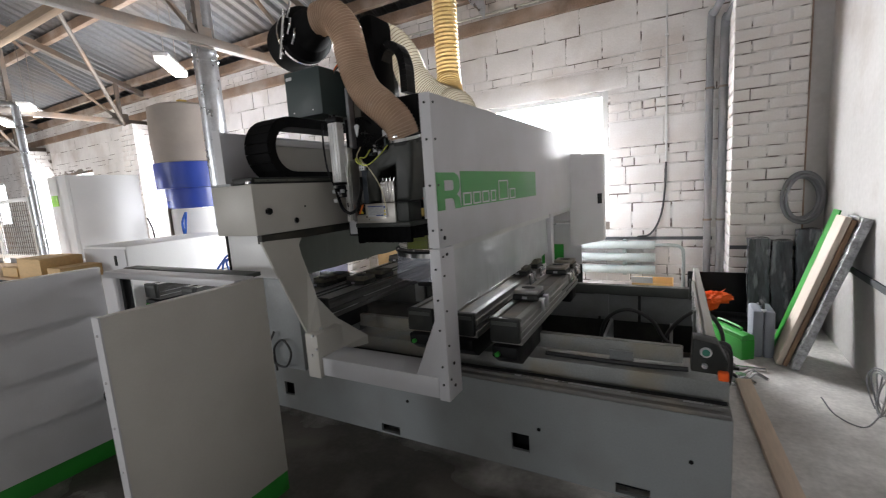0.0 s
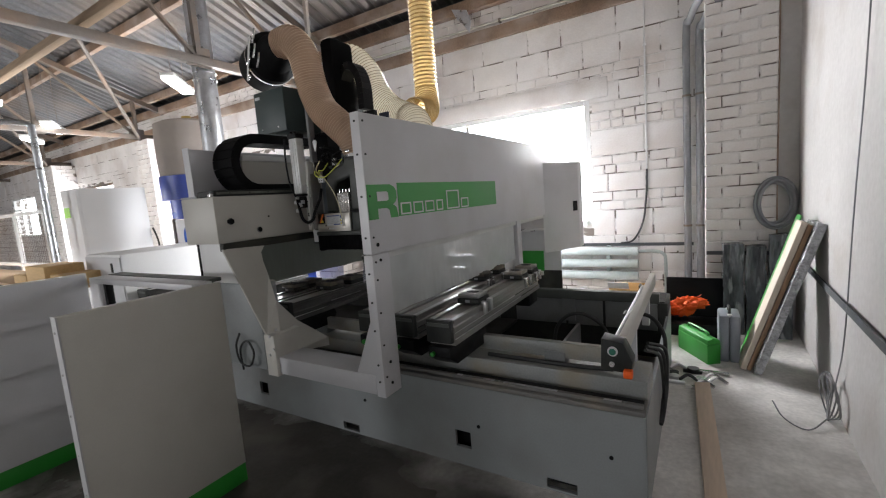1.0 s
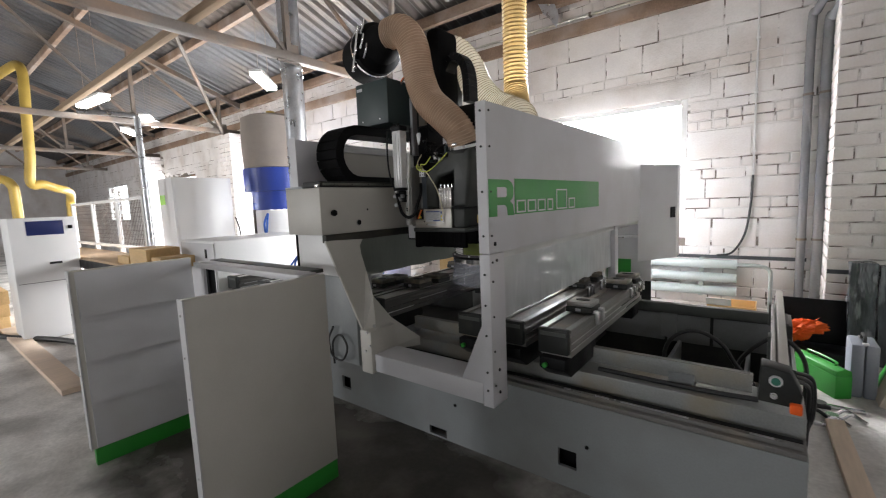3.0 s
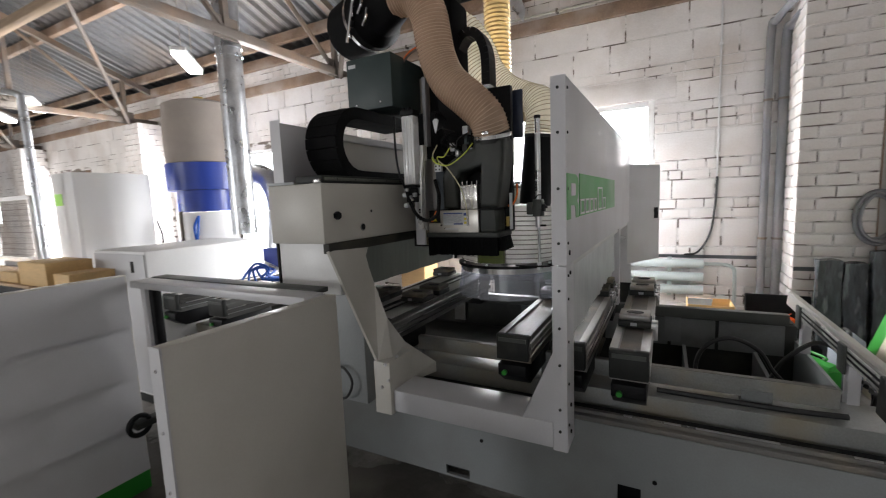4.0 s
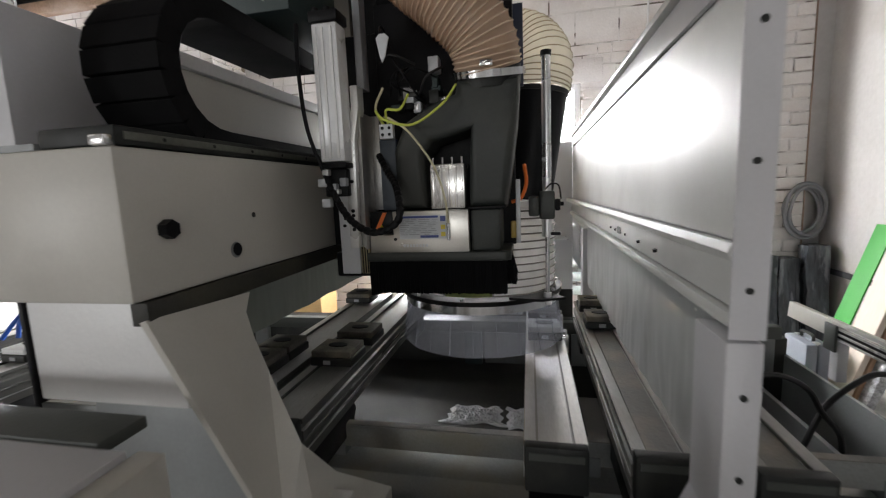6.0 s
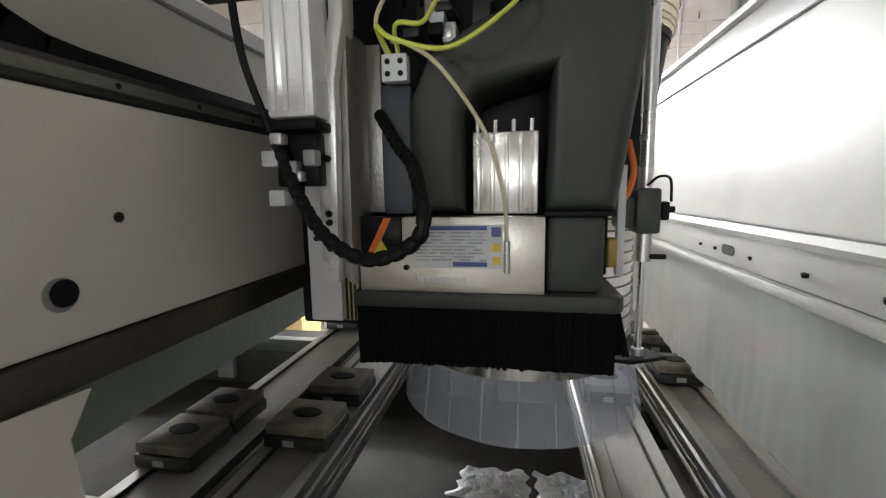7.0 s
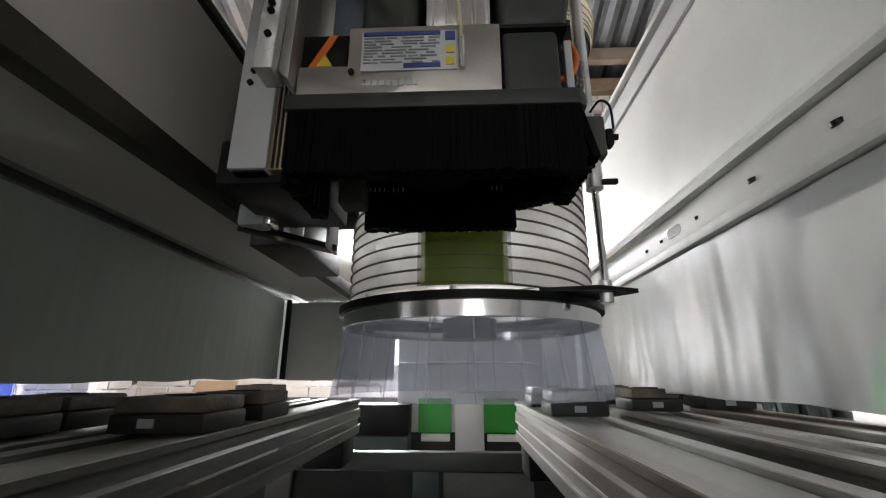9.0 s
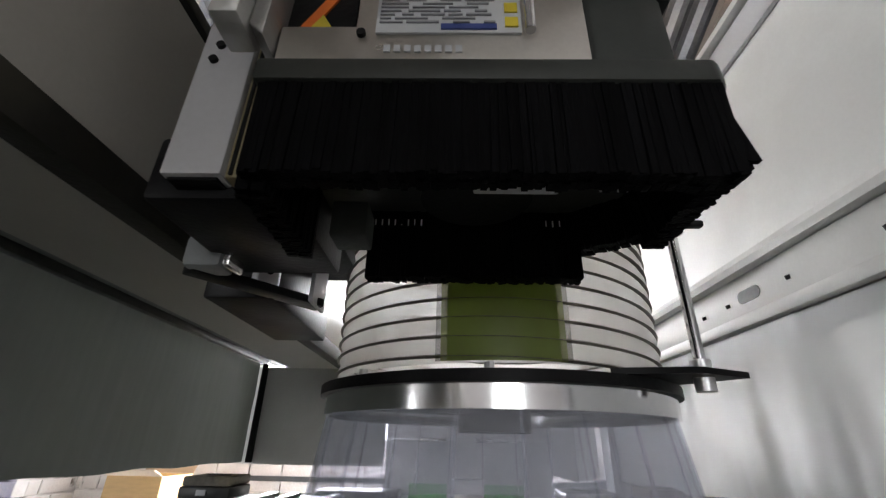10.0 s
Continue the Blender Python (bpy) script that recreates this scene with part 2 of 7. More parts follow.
M = dict(
    white_brick=mat("white_brick", (0.78, 0.755, 0.745), 0.85, vary=0.06, scale=3, fine=60, bump=0.12, dirt=(0.42, 0.34, 0.28), dirt_amount=0.42, dirt_scale=1.6, piece=0.03),
    mortar=mat("mortar", (0.74, 0.715, 0.70), 0.95, vary=0.1, scale=2.2, fine=50, bump=0.2, dirt=(0.13, 0.105, 0.085), dirt_amount=0.95, dirt_scale=6.5, dirt_edge=(0.485, 0.58), stretch=(0.6, 1, 1.6)),
    plaster=mat("plaster", (0.485, 0.47, 0.46), 0.85, vary=0.08, scale=1.6, fine=28, bump=0.07, dirt=(0.34, 0.29, 0.25), dirt_amount=0.45, dirt_scale=1.9, dirt_edge=(0.55, 0.72)),
    concrete=mat("concrete", (0.68, 0.66, 0.635), 0.8, vary=0.2, scale=2.6, fine=38, bump=0.12, dirt=(0.17, 0.155, 0.14), dirt_amount=0.6, dirt_scale=1.6),
    roof=mat("roof", (0.125, 0.128, 0.135), 0.5, 0.7, vary=0.25, scale=1.4, fine=30, bump=0.03, dirt=(0.22, 0.17, 0.13), dirt_amount=0.5, dirt_scale=0.8),
    steel_paint=mat("steel_paint", (0.13, 0.11, 0.095), 0.6, vary=0.15, scale=3, fine=50, bump=0.05, dirt=(0.28, 0.17, 0.10), dirt_amount=0.6, dirt_scale=2),
    rust=mat("rust", (0.25, 0.17, 0.12), 0.85, vary=0.25, scale=3, fine=50, bump=0.1, dirt=(0.45, 0.38, 0.33), dirt_amount=0.7, dirt_scale=2),
    cream=mat("cream", (0.55, 0.535, 0.49), 0.42, vary=0.04, scale=2.0, fine=160, bump=0.006, dirt=(0.40, 0.38, 0.34), dirt_amount=0.25, dirt_scale=3),
    lightgrey=mat("lightgrey", (0.56, 0.56, 0.58), 0.4, vary=0.04, scale=2.0, fine=160, bump=0.006, dirt=(0.40, 0.39, 0.38), dirt_amount=0.25, dirt_scale=3),
    panel_in=mat("panel_in", (0.625, 0.632, 0.615), 0.47, 0.0, vary=0.04, scale=2.0, fine=160, bump=0.0, dirt=(0.35, 0.35, 0.34), dirt_amount=0.3, dirt_scale=3),
    # Dusty bed paint, darkened for shade inside the bed and under the gantry.
    bed_in=mat("bed_in", (0.19, 0.20, 0.205), 0.5, vary=0.1, scale=3.0, fine=120, bump=0.03, dirt=(0.10, 0.09, 0.08), dirt_amount=0.6, dirt_scale=3),
    frame_grey=mat("frame_grey", (0.06, 0.066, 0.06), 0.5, vary=0.1, scale=8, fine=150, bump=0.03),
    drum=mat("drum", (0.007, 0.007, 0.0075), 0.8, vary=0.2, scale=8, fine=150, bump=0.02, spec=0.08),
    tray_dark=mat("tray_dark", (0.020, 0.020, 0.019), 0.55, vary=0.3, scale=4, fine=60, bump=0.01, spec=0.12, dirt=(0.06, 0.055, 0.045), dirt_amount=0.3, dirt_scale=5),
    alu_bright=mat("alu_bright", (0.70, 0.70, 0.69), 0.30, 0.35, vary=0.05, scale=5, fine=200, bump=0.01, dirt=(0.5, 0.47, 0.42), dirt_amount=0.3, dirt_scale=6),
    wood_pale=mat("wood_pale", (0.64, 0.55, 0.46), 0.6, vary=0.08, scale=3, fine=60, bump=0.04, stretch=(1, 1, 0.12)),
    wood_brown=mat("wood_brown", (0.33, 0.20, 0.12), 0.6, vary=0.15, scale=4, fine=60, bump=0.05, stretch=(1, 1, 0.12)),
    curtain_grey=mat("curtain_grey", (0.155, 0.165, 0.15), 0.45, vary=0.08, scale=6, fine=60, bump=0.01, stretch=(1, 1, 0.15)),
    bedgrey=mat("bedgrey", (0.275, 0.292, 0.295), 0.45, vary=0.07, scale=2.0, fine=120, bump=0.03, dirt=(0.15, 0.14, 0.13), dirt_amount=0.45, dirt_scale=2),
    dustgrey=mat("dustgrey", (0.165, 0.16, 0.153), 0.6, vary=0.12, scale=4.0, fine=120, bump=0.05, dirt=(0.32, 0.27, 0.20), dirt_amount=0.45, dirt_scale=5),
    alu_mirror=mat("alu_mirror", (0.90, 0.89, 0.87), 0.24, 0.8, vary=0.04, scale=5, fine=200, bump=0.0, rough_vary=0.05),
    darkgrey=mat("darkgrey", (0.020, 0.022, 0.021), 0.5, vary=0.12, scale=8, fine=150, bump=0.01, spec=0.3, dirt=(0.10, 0.095, 0.08), dirt_amount=0.25, dirt_scale=6),
    greenbox=mat("greenbox", (0.035, 0.055, 0.055), 0.5, vary=0.1, scale=6, fine=150, bump=0.03),
    black=mat("black", (0.008, 0.008, 0.009), 0.45, vary=0.2, scale=8, fine=150, bump=0.02, spec=0.16),
    bristle=mat("bristle", (0.0035, 0.0035, 0.004), 0.6, vary=0.5, scale=60, fine=400, bump=0.05, stretch=(1, 1, 0.06), spec=0.04),
    rubber=mat("rubber", (0.02, 0.02, 0.021), 0.55, vary=0.2, scale=8, fine=120, bump=0.03),
    alu=mat("alu", (0.70, 0.70, 0.71), 0.28, 0.9, vary=0.08, scale=5, fine=200, bump=0.02, dirt=(0.3, 0.28, 0.25), dirt_amount=0.35, dirt_scale=6, stretch=(1, 0.2, 1)),
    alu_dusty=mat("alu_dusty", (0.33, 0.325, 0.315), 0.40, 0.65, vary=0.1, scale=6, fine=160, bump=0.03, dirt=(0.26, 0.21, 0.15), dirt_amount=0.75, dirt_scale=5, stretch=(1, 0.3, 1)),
    chrome=mat("chrome", (0.75, 0.75, 0.76), 0.14, 1.0, vary=0.04, bump=0.0, rough_vary=0.04),
    galv=mat("galv", (0.55, 0.57, 0.60), 0.33, 0.9, vary=0.15, scale=9, fine=60, bump=0.02),
    green=mat("green", (0.03, 0.30, 0.035), 0.4, vary=0.06, scale=3, fine=120, bump=0.02, dirt=(0.02, 0.2, 0.03), dirt_amount=0.4),
    logo_green=mat("logo_green", (0.055, 0.30, 0.07), 0.4, vary=0.05, scale=3, fine=120, bump=0.0),
    logo_white=mat("logo_white", (0.62, 0.62, 0.63), 0.4, vary=0.03, bump=0.0),
    blue=mat("blue", (0.02, 0.05, 0.30), 0.35, vary=0.1, scale=4, fine=80, bump=0.02),
    bluehose=mat("bluehose", (0.02, 0.10, 0.45), 0.35, vary=0.1, bump=0.0),
    white=mat("white", (0.80, 0.80, 0.80), 0.4, vary=0.03, scale=2, fine=120, bump=0.02),
    felt=mat("felt", (0.34, 0.30, 0.27), 0.95, vary=0.1, scale=4, fine=200, bump=0.1),
    old_timber=mat("old_timber", (0.30, 0.215, 0.14), 0.75, vary=0.2, scale=3, fine=60, bump=0.06, stretch=(0.1, 1, 1)),
    yellow=mat("yellow", (0.42, 0.29, 0.06), 0.4, vary=0.1, scale=4, fine=60, bump=0.02),
    orange=mat("orange", (0.9, 0.12, 0.01), 0.7, vary=0.1, scale=9, fine=80, bump=0.06),
    orange_cable=mat("orange_cable", (0.75, 0.16, 0.02), 0.5, vary=0.1, bump=0.0),
    wood=mat("wood", (0.52, 0.36, 0.22), 0.65, vary=0.12, scale=3, fine=60, bump=0.05, stretch=(1, 1, 0.12)),
    wood_y=mat("wood_y", (0.68, 0.54, 0.42), 0.65, vary=0.12, scale=3, fine=60, bump=0.05, stretch=(1, 0.12, 1)),
    box_wood=mat("box_wood", (0.66, 0.44, 0.20), 0.6, vary=0.12, scale=3, fine=60, bump=0.03, stretch=(0.2, 1, 1)),
    cardboard=mat("cardboard", (0.42, 0.30, 0.20), 0.8, vary=0.1, scale=4, fine=90, bump=0.04),
    grey_pipe=mat("grey_pipe", (0.20, 0.205, 0.22), 0.5, vary=0.08, scale=6, fine=80, bump=0.02, dirt=(0.4, 0.36, 0.33), dirt_amount=0.3),
    rad=mat("rad", (0.42, 0.47, 0.46), 0.45, vary=0.06, scale=6, fine=80, bump=0.02),
    stripe=mat("stripe", (0.055, 0.06, 0.065), 0.6, vary=0.2, scale=6, fine=80, bump=0.03),
    # Pale dirt patches on wrap and film paint the glints of crumpled plastic.
    wrap=mat("wrap", (0.055, 0.062, 0.07), 0.14, vary=0.4, scale=18, fine=60, bump=0.25, dirt=(0.34, 0.36, 0.38), dirt_amount=0.45, dirt_scale=16, dirt_edge=(0.56, 0.64), stretch=(1, 1, 0.2)),
    film=mat("film", (0.36, 0.365, 0.38), 0.12, 0.2, vary=0.4, scale=22, fine=70, bump=0.4, dirt=(0.55, 0.56, 0.58), dirt_amount=0.5, dirt_scale=24),
    case_grey=mat("case_grey", (0.24, 0.26, 0.30), 0.5, vary=0.08, scale=6, fine=120, bump=0.04),
    cable_wg=mat("cable_wg", (0.55, 0.62, 0.10), 0.4, vary=0.1, bump=0.0),
    tube_cream=mat("tube_cream", (0.62, 0.57, 0.38), 0.35, vary=0.1, bump=0.0),
    screen=mat("screen", (0.02, 0.03, 0.12), 0.12, vary=0.05, bump=0.0),
    label_white=mat("label_white", (0.62, 0.64, 0.66), 0.4, vary=0.04, bump=0.0),
    label_blue=mat("label_blue", (0.05, 0.08, 0.28), 0.4, vary=0.04, bump=0.0),
    label_grey=mat("label_grey", (0.35, 0.36, 0.38), 0.4, vary=0.04, bump=0.0),
    label_yellow=mat("label_yellow", (0.75, 0.6, 0.05), 0.4, vary=0.04, bump=0.0),
    tag_green=mat("tag_green", (0.35, 0.75, 0.10), 0.5, vary=0.04, bump=0.0),
    window_white=mat("window_white", (0.78, 0.78, 0.78), 0.4, vary=0.03, bump=0.0),
    lamp=glow("lamp_tube", (1.0, 1.0, 0.96), 14.0),
    outside=glow("outside_glare", (0.95, 0.98, 1.0), 4.0),
    pvc=clear("pvc", (0.80, 0.82, 0.90), 0.12, 0.22),
    bag=clear("bag", (0.72, 0.73, 0.76), 0.1, 0.5),
    curtain=clear("curtain", (0.62, 0.64, 0.64), 0.33, 0.97),
    hose_brown=sheer("hose_brown", (0.74, 0.54, 0.395), 0.08, 0.52, 0.24),
    hose_cream=sheer("hose_cream", (0.93, 0.88, 0.76), 0.2, 0.65),
    hose_white=sheer("hose_white", (0.98, 0.96, 0.93), 0.35, 0.78, 0.18),
    hose_yellow=sheer("hose_yellow", (0.88, 0.73, 0.42), 0.3, 0.55),
)
# Shade of the machine painted into the floor colour, with some oil.
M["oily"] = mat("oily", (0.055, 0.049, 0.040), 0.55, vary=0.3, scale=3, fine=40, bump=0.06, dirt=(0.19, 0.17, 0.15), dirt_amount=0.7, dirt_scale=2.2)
# Beam aluminium darkened for the shade by the left curtain.
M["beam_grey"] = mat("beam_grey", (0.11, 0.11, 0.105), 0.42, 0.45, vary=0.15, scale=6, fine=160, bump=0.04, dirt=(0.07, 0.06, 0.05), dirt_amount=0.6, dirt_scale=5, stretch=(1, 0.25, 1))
M["girder_grey"] = mat("girder_grey", (0.27, 0.28, 0.275), 0.42, 0.2, vary=0.14, scale=4, fine=120, bump=0.03, dirt=(0.29, 0.245, 0.17), dirt_amount=0.7, dirt_scale=4)
M["button"] = mat("button", (0.03, 0.17, 0.12), 0.35, vary=0.05, bump=0.0)
M["hose_rib"] = mat("hose_rib", (0.66, 0.50, 0.37), 0.06, vary=0.1, bump=0.0)
M["hose_rib_light"] = mat("hose_rib_light", (0.42, 0.35, 0.24), 0.25, vary=0.1, bump=0.0)
M["hose_rib_yellow"] = mat("hose_rib_yellow", (0.50, 0.36, 0.16), 0.3, vary=0.1, bump=0.0)
M["hose_rib_dark"] = mat("hose_rib_dark", (0.16, 0.14, 0.12), 0.4, vary=0.1, bump=0.0)
M["duct"] = mat("duct", (0.030, 0.034, 0.031), 0.5, vary=0.12, scale=8, fine=150, bump=0.01, spec=0.4, dirt=(0.10, 0.095, 0.08), dirt_amount=0.25, dirt_scale=6)
M["alu_plate"] = mat("alu_plate", (0.65, 0.63, 0.59), 0.36, 0.85, vary=0.06, scale=5, fine=200, bump=0.01, dirt=(0.45, 0.40, 0.32), dirt_amount=0.35, dirt_scale=6)
# Dusty pod tops, also lightened to carry the light from above.
M["pod_top"] = mat("pod_top", (0.12, 0.112, 0.095), 0.75, vary=0.3, scale=9, fine=120, bump=0.08, spec=0.3, dirt=(0.32, 0.28, 0.20), dirt_amount=0.7, dirt_scale=8)
M["guide_dirt"] = mat("guide_dirt", (0.028, 0.027, 0.022), 0.6, vary=0.3, scale=5, fine=90, bump=0.05, dirt=(0.085, 0.078, 0.05), dirt_amount=0.6, dirt_scale=3)
M["rail_dirt"] = mat("rail_dirt", (0.13, 0.135, 0.115), 0.5, 0.2, vary=0.25, scale=6, fine=90, bump=0.04, dirt=(0.05, 0.05, 0.04), dirt_amount=0.6, dirt_scale=5)
# Beam aluminium lightened for the light falling on the tops.
M["alu_top"] = mat("alu_top", (0.56, 0.55, 0.53), 0.38, 0.5, vary=0.12, scale=6, fine=140, bump=0.03, dirt=(0.30, 0.26, 0.20), dirt_amount=0.5, dirt_scale=5, stretch=(1, 0.25, 1))
M["slate"] = mat("slate", (0.075, 0.09, 0.108), 0.5, vary=0.08, scale=6, fine=120, bump=0.01)
M["alu_white"] = mat("alu_white", (0.82, 0.83, 0.84), 0.3, 0.1, vary=0.05, scale=5, fine=200, bump=0.01, dirt=(0.5, 0.5, 0.48), dirt_amount=0.3, dirt_scale=6)
M["brass"] = mat("brass", (0.36, 0.31, 0.19), 0.4, 0.4, vary=0.15, scale=8, fine=120, bump=0.02)
M["blue_steel"] = mat("blue_steel", (0.02, 0.028, 0.055), 0.45, vary=0.12, bump=0.01)
M["olive"] = sheer("olive", (0.30, 0.36, 0.11), 0.3, 0.6, 0.0)
M["olive_fade"] = sheer("olive_fade", (0.33, 0.37, 0.14), 0.3, 0.6, 0.4)
M["olive_rim"] = sheer("olive_rim", (0.38, 0.40, 0.20), 0.3, 0.6, 0.72)


def soft_patch(m, cx, cy, rx, ry):
    """Lets a patch of painted shade and oil fade out unevenly towards its rim."""
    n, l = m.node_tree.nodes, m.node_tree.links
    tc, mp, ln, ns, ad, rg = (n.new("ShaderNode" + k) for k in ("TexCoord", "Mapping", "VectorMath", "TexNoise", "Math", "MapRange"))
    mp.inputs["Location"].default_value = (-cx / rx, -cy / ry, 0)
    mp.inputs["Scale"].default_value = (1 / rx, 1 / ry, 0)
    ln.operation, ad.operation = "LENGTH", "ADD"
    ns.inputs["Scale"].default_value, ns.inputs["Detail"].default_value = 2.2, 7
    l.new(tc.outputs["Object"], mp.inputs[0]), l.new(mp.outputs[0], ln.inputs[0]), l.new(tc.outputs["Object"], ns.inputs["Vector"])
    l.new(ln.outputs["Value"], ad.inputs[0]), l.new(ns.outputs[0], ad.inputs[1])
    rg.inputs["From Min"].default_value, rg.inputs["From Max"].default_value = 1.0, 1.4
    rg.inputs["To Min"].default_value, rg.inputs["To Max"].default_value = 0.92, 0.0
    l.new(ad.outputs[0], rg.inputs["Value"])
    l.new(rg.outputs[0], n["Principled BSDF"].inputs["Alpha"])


soft_patch(M["oily"], -1.7, 1.2, 2.7, 0.98)


# ---- mesh helpers ----
def bm_new():
    return bmesh.new()


def box(bm, x0, x1, y0, y1, z0, z1, bev=0.0, shear=None):
    """Adds a box to bm, with bevelled edges where bev is given; shear is a function applied to every corner."""
    r = bmesh.ops.create_cube(bm, size=1.0)
    vs = r["verts"]
    bmesh.ops.scale(bm, vec=(abs(x1 - x0), abs(y1 - y0), abs(z1 - z0)), verts=vs)
    bmesh.ops.translate(bm, vec=((x0 + x1) / 2, (y0 + y1) / 2, (z0 + z1) / 2), verts=vs)
    if shear:
        for v in vs:
            v.co = shear(v.co)
    if bev:
        es = list({e for v in vs for e in v.link_edges})
        bmesh.ops.bevel(bm, geom=es, offset=bev, segments=2, profile=0.5, affect="EDGES")
    return bm


def prism(bm, pts, axis, a, b, bev=0.0):
    """Extrudes a polygon (pairs in the two other axes, in order) along axis from a to b."""
    def at(p, d):
        return {"x": (d, p[0], p[1]), "y": (p[0], d, p[1]), "z": (p[0], p[1], d)}[axis]
    lo, hi = [bm.verts.new(at(p, a)) for p in pts], [bm.verts.new(at(p, b)) for p in pts]
    fs = [bm.faces.new(lo), bm.faces.new(hi[::-1])]
    for i in range(len(pts)):
        k = (i + 1) % len(pts)
        fs.append(bm.faces.new((lo[k], lo[i], hi[i], hi[k])))
    bmesh.ops.recalc_face_normals(bm, faces=fs)
    if bev:
        es = list({e for f in fs for e in f.edges})
        bmesh.ops.bevel(bm, geom=es, offset=bev, segments=2, profile=0.5, affect="EDGES")
    return bm


def cyl(bm, p, q, r, seg=20, r2=None, caps=True):
    """A cylinder or cone from p to q."""
    p, q = Vector(p), Vector(q)
    d = q - p
    m = Matrix.Translation((p + q) / 2) @ d.to_track_quat("Z", "Y").to_matrix().to_4x4()
    bmesh.ops.create_cone(bm, cap_ends=caps, segments=seg, radius1=r, radius2=r if r2 is None else r2, depth=d.length, matrix=m)
    return bm


def smooth_path(pts, n=8):
    """Points of a Catmull-Rom line through pts."""
    pts = [Vector(p) for p in pts]
    ps = [2 * pts[0] - pts[1], *pts, 2 * pts[-1] - pts[-2]]
    out = []
    for i in range(1, len(ps) - 2):
        a, b, c, d = ps[i - 1:i + 3]
        for k in range(n):
            t = k / n
            out.append(0.5 * ((2 * b) + (c - a) * t + (2 * a - 5 * b + 4 * c - d) * t * t + (3 * b - a - 3 * c + d) * t ** 3))
    out.append(pts[-1])
    return out


def even(path, step):
    """The path cut into even steps."""
    out, left = [path[0].copy()], step
    for a, b in zip(path, path[1:]):
        d = (b - a).length
        pos = 0.0
        while d - pos >= left:
            pos += left
            out.append(a.lerp(b, pos / d))
            left = step
        left -= d - pos
    return out


def tube(bm, path, r, seg=12, radii=None, caps=True):
    """A tube along a list of points; radii gives one radius for each point."""
    path = [Vector(p) for p in path]
    up = None
    rings = []
    for i, p in enumerate(path):
        d = (path[min(i + 1, len(path) - 1)] - path[max(i - 1, 0)]).normalized()
        if up is None:
            up = d.orthogonal().normalized()
        up = (up - d * up.dot(d)).normalized()
        side = d.cross(up)
        rr = radii[i] if radii else r
        rings.append([bm.verts.new(p + rr * (math.cos(2 * math.pi * k / seg) * up + math.sin(2 * math.pi * k / seg) * side)) for k in range(seg)])
    for a, b in zip(rings, rings[1:]):
        for k in range(seg):
            bm.faces.new((a[k], a[(k + 1) % seg], b[(k + 1) % seg], b[k]))
    if caps:
        bm.faces.new(rings[0][::-1]), bm.faces.new(rings[-1])
    return bm


def link_mesh(name, bm, material, smooth=None):
    me = bpy.data.meshes.new(name)
    bm.normal_update()
    bm.to_mesh(me)
    bm.free()
    for m in material if isinstance(material, (list, tuple)) else [material]:
        me.materials.append(M[m])
    if smooth:
        areas = sorted(p.area for p in me.polygons)
        mid = areas[len(areas) // 2]
        for p in me.polygons:
            p.use_smooth = p.area < 4 * mid
        me.set_sharp_from_angle(angle=radians(smooth))
    return new(name, me)


def part(name, bm, material, parent, label="", smooth=40):
    """Links a bmesh as one mesh under a thing or a part, built in the world's coordinates."""
    ob = link_mesh(name, bm, material, smooth)
    ob.parent = parent
    if parent.type == "EMPTY":
        ob.matrix_parent_inverse = Matrix.Translation(parent.location).inverted()
    if label:
        ob["label"] = label
    return ob


def thing(name, base, label, category, group="", kind=""):
    ob = new(name)
    ob.location = base
    ob.empty_display_size = 0.1
    return tagged(ob, label, category, group, kind)


def single(name, bm, material, label, category, group="", kind="", smooth=40):
    return tagged(link_mesh(name, bm, material, smooth), label, category, group, kind)


def B(*a, **k):
    return box(bm_new(), *a, **k)


def C(*a, **k):
    return cyl(bm_new(), *a, **k)


def screws(places, axis, parent, material="darkgrey", r=0.006, depth=0.004):
    """Round screw heads on a face, each a part."""
    for p in places:
        d = {"x": (depth, 0, 0), "y": (0, depth, 0), "z": (0, 0, depth)}[axis]
        part("screw", C(Vector(p) - Vector(d), Vector(p) + Vector(d), r, 10), material, parent)


def ribbed_hose(name, parent, pts, r, wall, rib, pitch=0.022, rib_r=0.004, seg=24, radii=None):
    """A spiral dust hose: a thin wall with a proud rib at every turn."""
    path = even(smooth_path(pts, 14), pitch / 2)
    rad = [r + (0.0 if i % 2 else -0.004) for i in range(len(path))]
    hose = part(name, tube(bm_new(), path, r, seg, rad, caps=False), wall, parent, smooth=80)
    bm = bm_new()
    up = None
    for i in range(1, len(path) - 1, 2):
        d = (path[i + 1] - path[i - 1]).normalized()
        if up is None:
            up = d.orthogonal().normalized()
        up = (up - d * up.dot(d)).normalized()
        side = d.cross(up)
        ring = []
        for k in range(seg):
            a = 2 * math.pi * k / seg
            o = math.cos(a) * up + math.sin(a) * side
            c = path[i] + o * r
            ring.append([bm.verts.new(c + rib_r * (math.cos(b) * o + math.sin(b) * d)) for b in (0, 1.57, 3.14, 4.71)])
        for k in range(seg):
            a, b = ring[k], ring[(k + 1) % seg]
            for j in range(4):
                bm.faces.new((a[j], b[j], b[(j + 1) % 4], a[(j + 1) % 4]))
    part("rib", bm, rib, hose, smooth=80)
    return hose

# ---- the hall ----
WALL_Y, RIGHT_X, LEFT_X, REAR_Y = 5.17, 1.12, -26.0, -7.0


def east(y):
    """The face of the plastered wall, which runs slightly out of square."""
    return 1.10 + 0.035 * (y - 2.3)


EAVE, SLOPE, RIDGE_Y = 3.80, 0.36, -1.0


